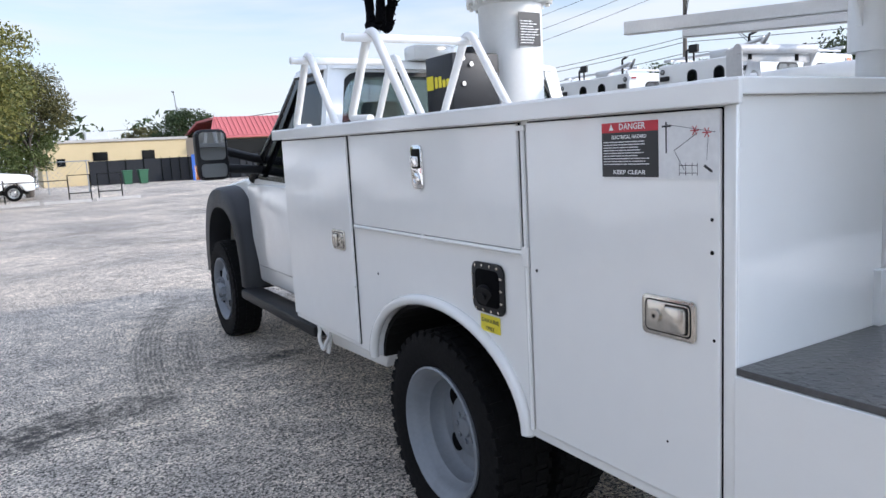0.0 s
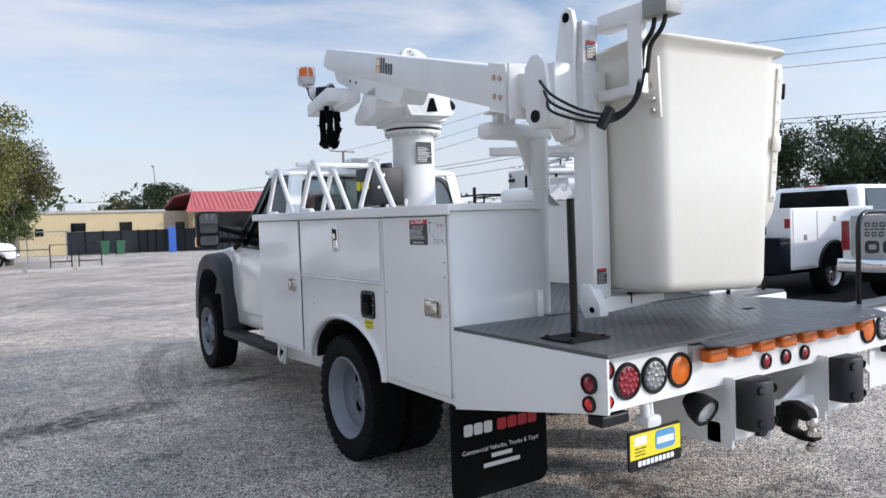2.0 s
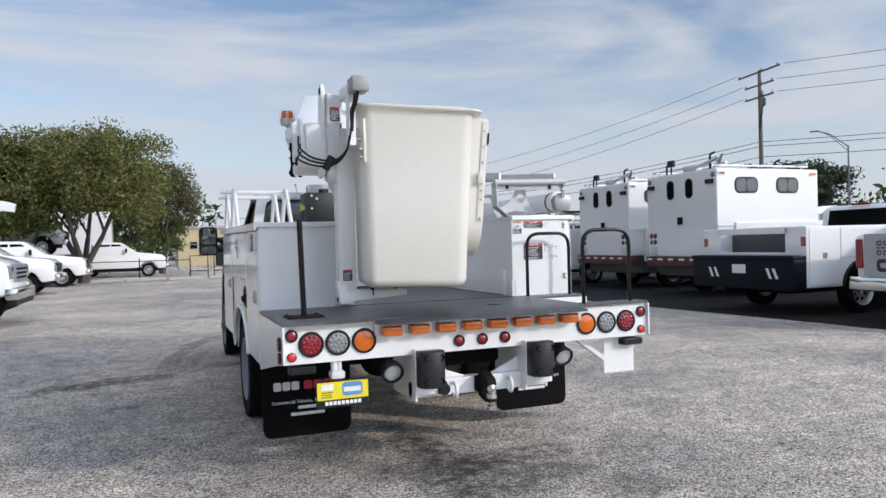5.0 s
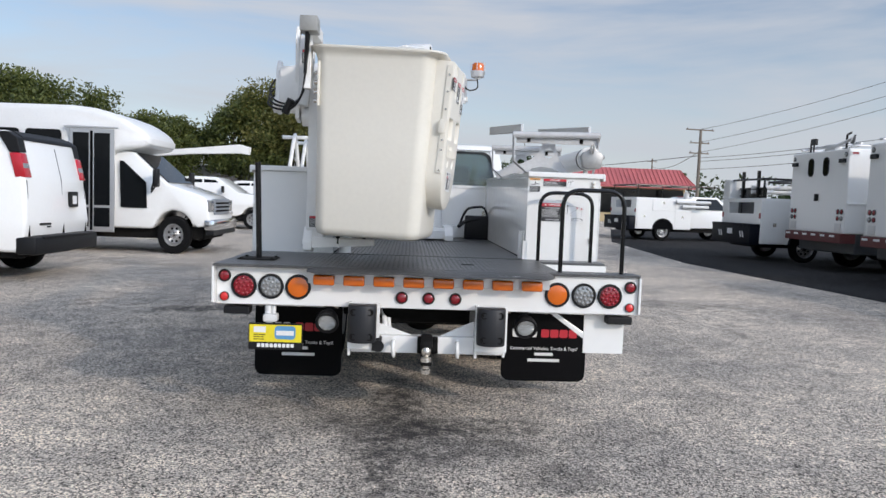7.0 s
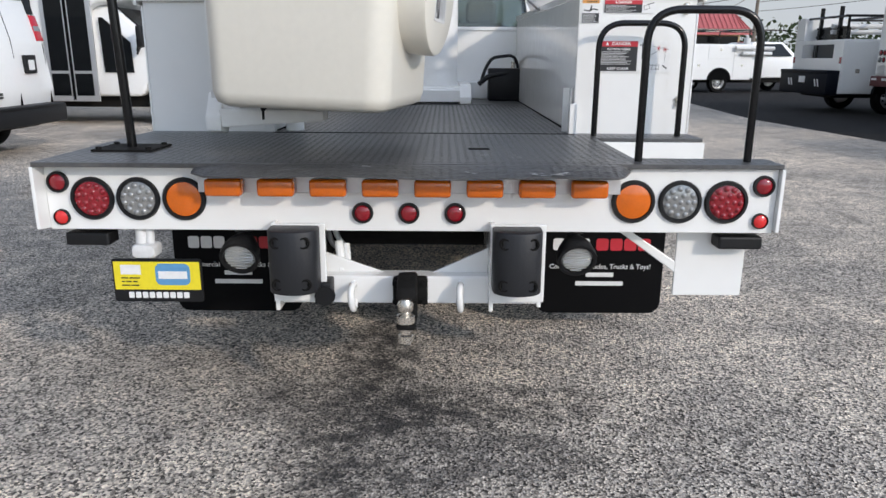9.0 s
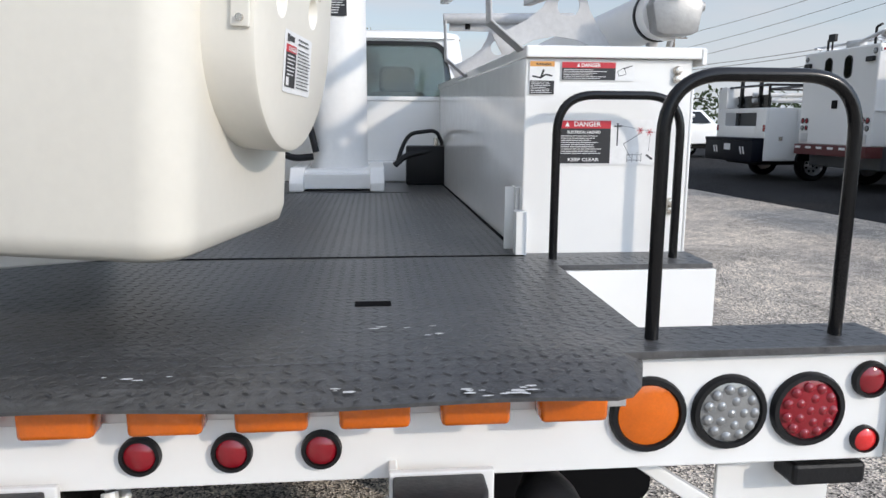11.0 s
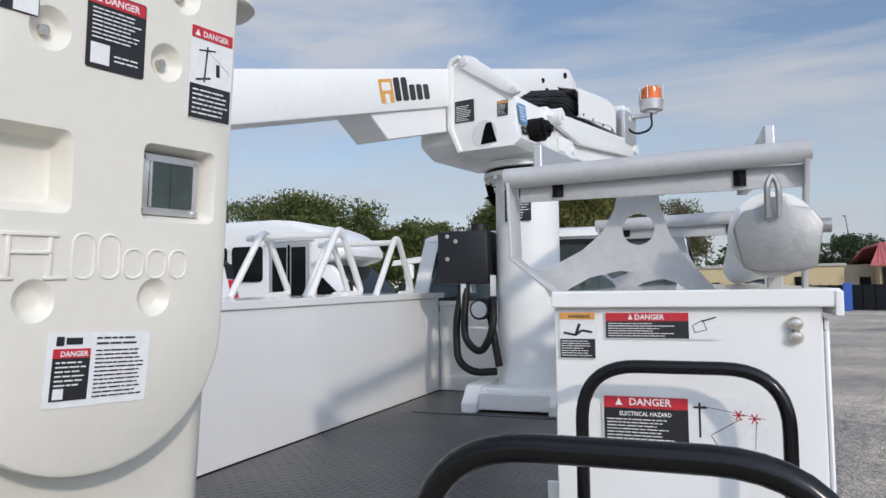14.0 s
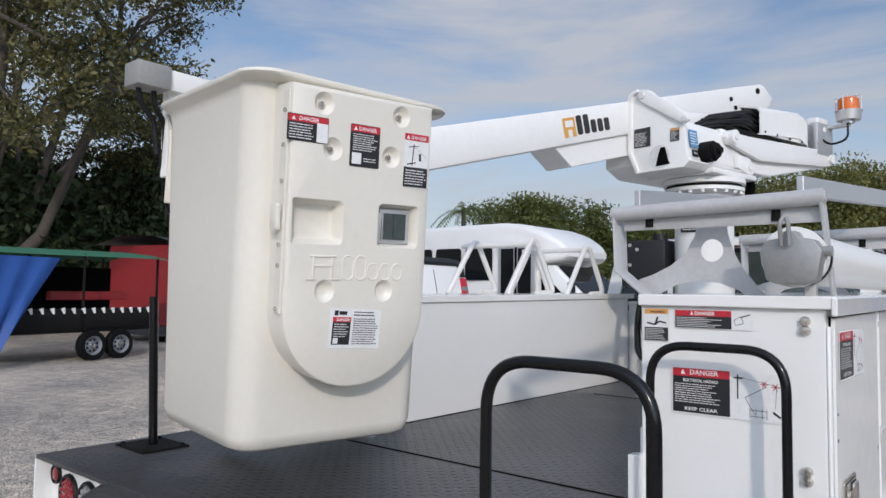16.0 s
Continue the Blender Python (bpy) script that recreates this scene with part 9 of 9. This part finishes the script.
b = B()
for k in range(56):
    x = -9 + 0.3 * k
    for s in (-1, 1):
        xa, xb = x, x + s * 1.8
        if -9 <= xb <= 8:
            rod(b, (xa, 0, 0.05), (xb, 0, 1.85), 0.008, n=3)
tagged(part("wire_mesh", b, GREYSTEEL, chain), kind="stuff")
gate = thing("tube_gate", "black tube barrier gate with square frames", "gate", (3.0, 35.5, 0))
for i, (x, w) in enumerate(((-0.95, 0.9), (0.25, 1.0))):
    b = B()
    tube(b, [(x, 0.1 * i, 0), (x, 0.1 * i, 1.15), (x + w, 0.1 * i + 0.2, 1.15), (x + w, 0.1 * i + 0.2, 0)], 0.03, 7)
    tube(b, [(x, 0.1 * i, 0.35), (x + w, 0.1 * i + 0.2, 0.35)], 0.025, 7)
    part("gate_frame", b, BLACKPAINT, gate)
b = B()
tube(b, [(-6.5, 0.0, 0.95), (-0.95, 0.0, 0.95)], 0.02, 6)
part("rail", b, BLACKPAINT, gate)
for x in (-6.2, -3.4):
    b = B()
    rod(b, (x, 0, 0), (x, 0, 1.1), 0.03, n=6)
    part("post", b, BLACKPAINT, gate)
stop = thing("wheel_stop", "worn concrete wheel stop on the asphalt", "kerb", (-4.0, 34.0, 0), "wheel stops along the fence")
b = B()
prism(b, [(-0.13, 0), (0.13, 0), (0.09, 0.13), (-0.09, 0.13)], "x", -0.9, 0.9, 0.015)
part("block", b, CONCRETE, stop)
for i in range(4):
    copy_thing(stop, pose(-2.0 + i * 1.95, 34.0 + 0.15 * math.sin(i * 2), 0, 0, 0, 3 * math.sin(i * 3)))


def utility_pole(at, h, arms, label, turn=0.0, gear=True):
    p = thing("utility_pole", label, "utility pole", at, turn=turn)
    b = B()
    rod(b, (0, 0, 0), (0, 0, h), 0.17, 0.11, n=12)
    part("pole", b, WOODPOLE, p, smooth=60)
    for z, l in arms:
        b = B()
        box(b, -l, l * 0.9, -0.06, 0.06, z - 0.05, z + 0.05, 0.01)
        part("crossarm", b, WOODPOLE, p)
        for x in (-l + 0.1, 0.2, l * 0.8):
            b = B()
            lathe(b, [(0.03, 0), (0.06, 0.03), (0.03, 0.06), (0.06, 0.09), (0.03, 0.13), (0, 0.14)], 8, 0, Matrix.Translation((x, 0, z + 0.05)))
            part("insulator", b, GREYSTEEL, p)
    if gear:
        for k in range(3):
            b = B()
            tube(b, [(0.2 + 0.12 * k, -0.1, h - 1.4), (0.35 + 0.1 * k, -0.12, h - 2.2), (0.1, -0.16, h - 3.6 - 0.3 * k), (0.12, -0.14, h - 4.6)], 0.022, 6, bend=0.2)
            part("drop_cable", b, BLACKPLASTIC, p)
            b = B()
            rod(b, (0.35 + 0.08 * k, 0, h - 2.4), (0.35 + 0.08 * k, 0, h - 1.9), 0.06, n=8)
            part("cutout", b, GREYSTEEL, p)
    return p


utility_pole((37.6, 31.8, 0), 12.3, ((12.2, 2.2), (11.35, 1.5), (10.55, 1.5)), "weathered wooden utility pole with crossarms", -99)
utility_pole((27.75, 58.0, 0), 8.5, ((8.45, 1.4), (7.3, 1.0), (6.4, 1.0)), "weathered wooden utility pole far off", 10, False)
utility_pole((44.0, 118.0, 0), 10.0, ((9.5, 1.0),), "weathered wooden utility pole far off", 10, False)
utility_pole((2.0, 120.0, 0), 9.5, ((9.0, 1.0),), "weathered wooden utility pole far off", 10, False)
WIRE = mat("dark_overhead_wire", (0.03, 0.03, 0.032), 0.6)


def wire(p, q, sag, r=0.016):
    w = thing("overhead_wire", "thin dark overhead wire between poles", "wire", tuple(p), "overhead wires")
    p, q = Vector(p), Vector(q)
    b = B()
    tube(b, [(q - p) * k / 12 - Vector((0, 0, 4 * sag * (k / 12) * (1 - k / 12))) for k in range(13)], r, 5)
    part("cable", b, WIRE, w)


for dz, z2, k in ((12.3, 8.5, 2.0), (11.45, 7.4, 1.4), (10.65, 6.5, 1.4)):
    wire((37.6, 31.8 - k, dz), (60.0, -14.0, dz + 0.3), 0.7)
    wire((37.6, 31.8 + k, dz), (27.75, 58.0, z2), 0.5)
for z0 in (7.6, 7.3, 6.6):
    wire((37.6, 31.8, z0), (27.75, 58.0, z0 - 1.6), 0.4, 0.02)
    wire((37.6, 31.8, z0), (62.0, -10.0, z0 + 0.5), 0.6, 0.02)
wire((27.75, 58.0, 6.2), (2.0, 120.0, 6.6), 0.8, 0.03)
wire((27.75, 58.0, 6.6), (44.0, 118.0, 8.6), 0.8, 0.03)
wire((2.0, 120.0, 8.6), (-80.0, 122.0, 8.6), 1.0, 0.04)
wire((2.0, 120.0, 7.0), (-80.0, 122.0, 7.0), 1.0, 0.04)
lampp = thing("street_lamp", "grey street lamp with a long arm", "street lamp", (53.6, 38.2, 0), turn=-50)
b = B()
rod(b, (0, 0, 0), (0, 0, 8.7), 0.10, 0.07, n=10)
part("pole", b, GREYSTEEL, lampp)
b = B()
tube(b, [(0, 0, 8.6), (-1.3, 0, 9.75), (-2.2, 0, 10.05)], 0.045, 7, bend=0.4)
tube(b, [(0, 0, 8.2), (-1.3, 0, 9.6), (-2.0, 0, 9.98)], 0.03, 7, bend=0.4)
part("arm", b, GREYSTEEL, lampp)
b = B()
box(b, -2.8, -2.1, -0.12, 0.12, 10.0, 10.12, 0.03)
part("head", b, GREYSTEEL, lampp)
copy_thing(lampp, pose(16.6, 85.0, -1.0, 0, 0, 75))

# ---- trailer under the oak ----
tr = thing("canopy_trailer", "dark parade trailer with green canopy and red bench", "trailer", (-12.9, 5.5, 0), turn=12)
b = B()
box(b, -0.95, 0.95, -2.2, 2.0, 0.62, 0.78, 0.02)
box(b, 0.93, 1.0, -2.0, 2.0, 0.70, 1.15, 0.01)
part("bed", b, BLACKPAINT, tr, "black trailer bed")
four_wheels(tr, 0.98, 0.95, 0.25, 0.33, 0.2, 0.2, GREYSTEEL, sides=(1,))
GREENCLOTH = mat("green_canopy_cloth", (0.03, 0.16, 0.09), 0.8)
BLUETARP = mat("blue_tarp", (0.012, 0.075, 0.30), 0.55, 0, 0.12, 2, 20, 0.3, 8)
REDPAINT = mat("red_paint", (0.26, 0.018, 0.02), 0.5, dirt=0.2)
b = B()
loft(b, [[(x, y, 2.25 + 0.22 * math.cos(x * 1.1) + 0.02 * math.sin(y * 5)) for x in (-1.25, -0.6, 0, 0.6, 1.25)] for y in (-2.7, -1.6, -0.5, 0.6, 1.7, 2.2)], cap=False, closed=False)
part("canopy", b, GREENCLOTH, tr, "green cloth canopy")
for x in (-1.0, 1.0):
    for y in (-2.1, 0.0, 1.95):
        b = B()
        rod(b, (x, y, 0.7), (x, y, 2.35), 0.03, n=7)
        part("post", b, BLACKPAINT, tr)
b = B()
S = []
for k in range(13):
    y = -2.75 + 1.15 * k / 12
    off = 0.12 * math.sin(k * 1.9)
    S.append([(1.22 + off * 0.2, y + 0.9 * k / 12, 2.22), (1.26 + off * 0.4, y + 0.35 * k / 12, 1.4), (1.32 + off * 0.6, y - 0.1 * k / 12, 0.7), (1.36 + off * 0.8, y - 0.5 * k / 12, 0.03)])
loft(b, S, cap=False, closed=False)
part("tarp", b, BLUETARP, tr, "hanging blue tarp with folds", 60)
b = B()
box(b, -1.05, -0.9, -2.2, 2.1, 0.9, 2.1)
part("back_cloth", b, DARK, tr)
b = B()
box(b, 0.3, 0.5, -0.4, 1.5, 1.32, 1.52, 0.02)
box(b, 0.5, 0.9, -0.4, 1.5, 1.05, 1.12, 0.02)
part("bench", b, REDPAINT, tr, "red bench")
b = B()
for k in range(14):
    y = -1.2 + k * 0.24
    rod(b, (1.02, y, 1.16), (1.04, y + 0.03, 1.04), 0.045, 0.02, n=6)
tagged(part("trim_bulbs", b, SIGNWHITE, tr), kind="stuff")
cb = thing("red_caboose", "dark red wooden caboose with windows", "wagon", (-17.2, 11.9, 0), turn=15)
b = B()
box(b, -1.4, 1.4, -2.6, 3.5, 0.5, 2.9, 0.03)
part("body", b, REDPAINT, cb)
b = B()
loft(b, [[(x, y, 2.95 + 0.25 * math.cos(x)) for x in (-1.7, -0.8, 0, 0.8, 1.7)] for y in (-2.9, 3.8)], cap=False, closed=False)
part("roof", b, DARKGREY, cb)
for y in (-2.0, -0.9, 0.2, 1.4):
    b = B()
    box(b, 1.39, 1.43, y, y + 0.7, 1.7, 2.5)
    part("window", b, GLASS, cb)
b = B()
box(b, -1.3, 1.3, -2.5, 3.4, 0.2, 0.5)
part("undercarriage", b, DARKGREY, cb)
wf = thing("board_fence", "weathered grey board fence behind the trailer", "fence", (-22.5, 5.0, 0), turn=8)
rnd = random.Random(4)
for k in range(40):
    b = B()
    y = -5 + 0.24 * k
    box(b, -0.02 + rnd.uniform(-0.01, 0.01), 0.02, y, y + 0.22, 0.0, 1.75 + rnd.uniform(-0.04, 0.04), 0.004)
    part("board", b, WOODPOLE, wf)
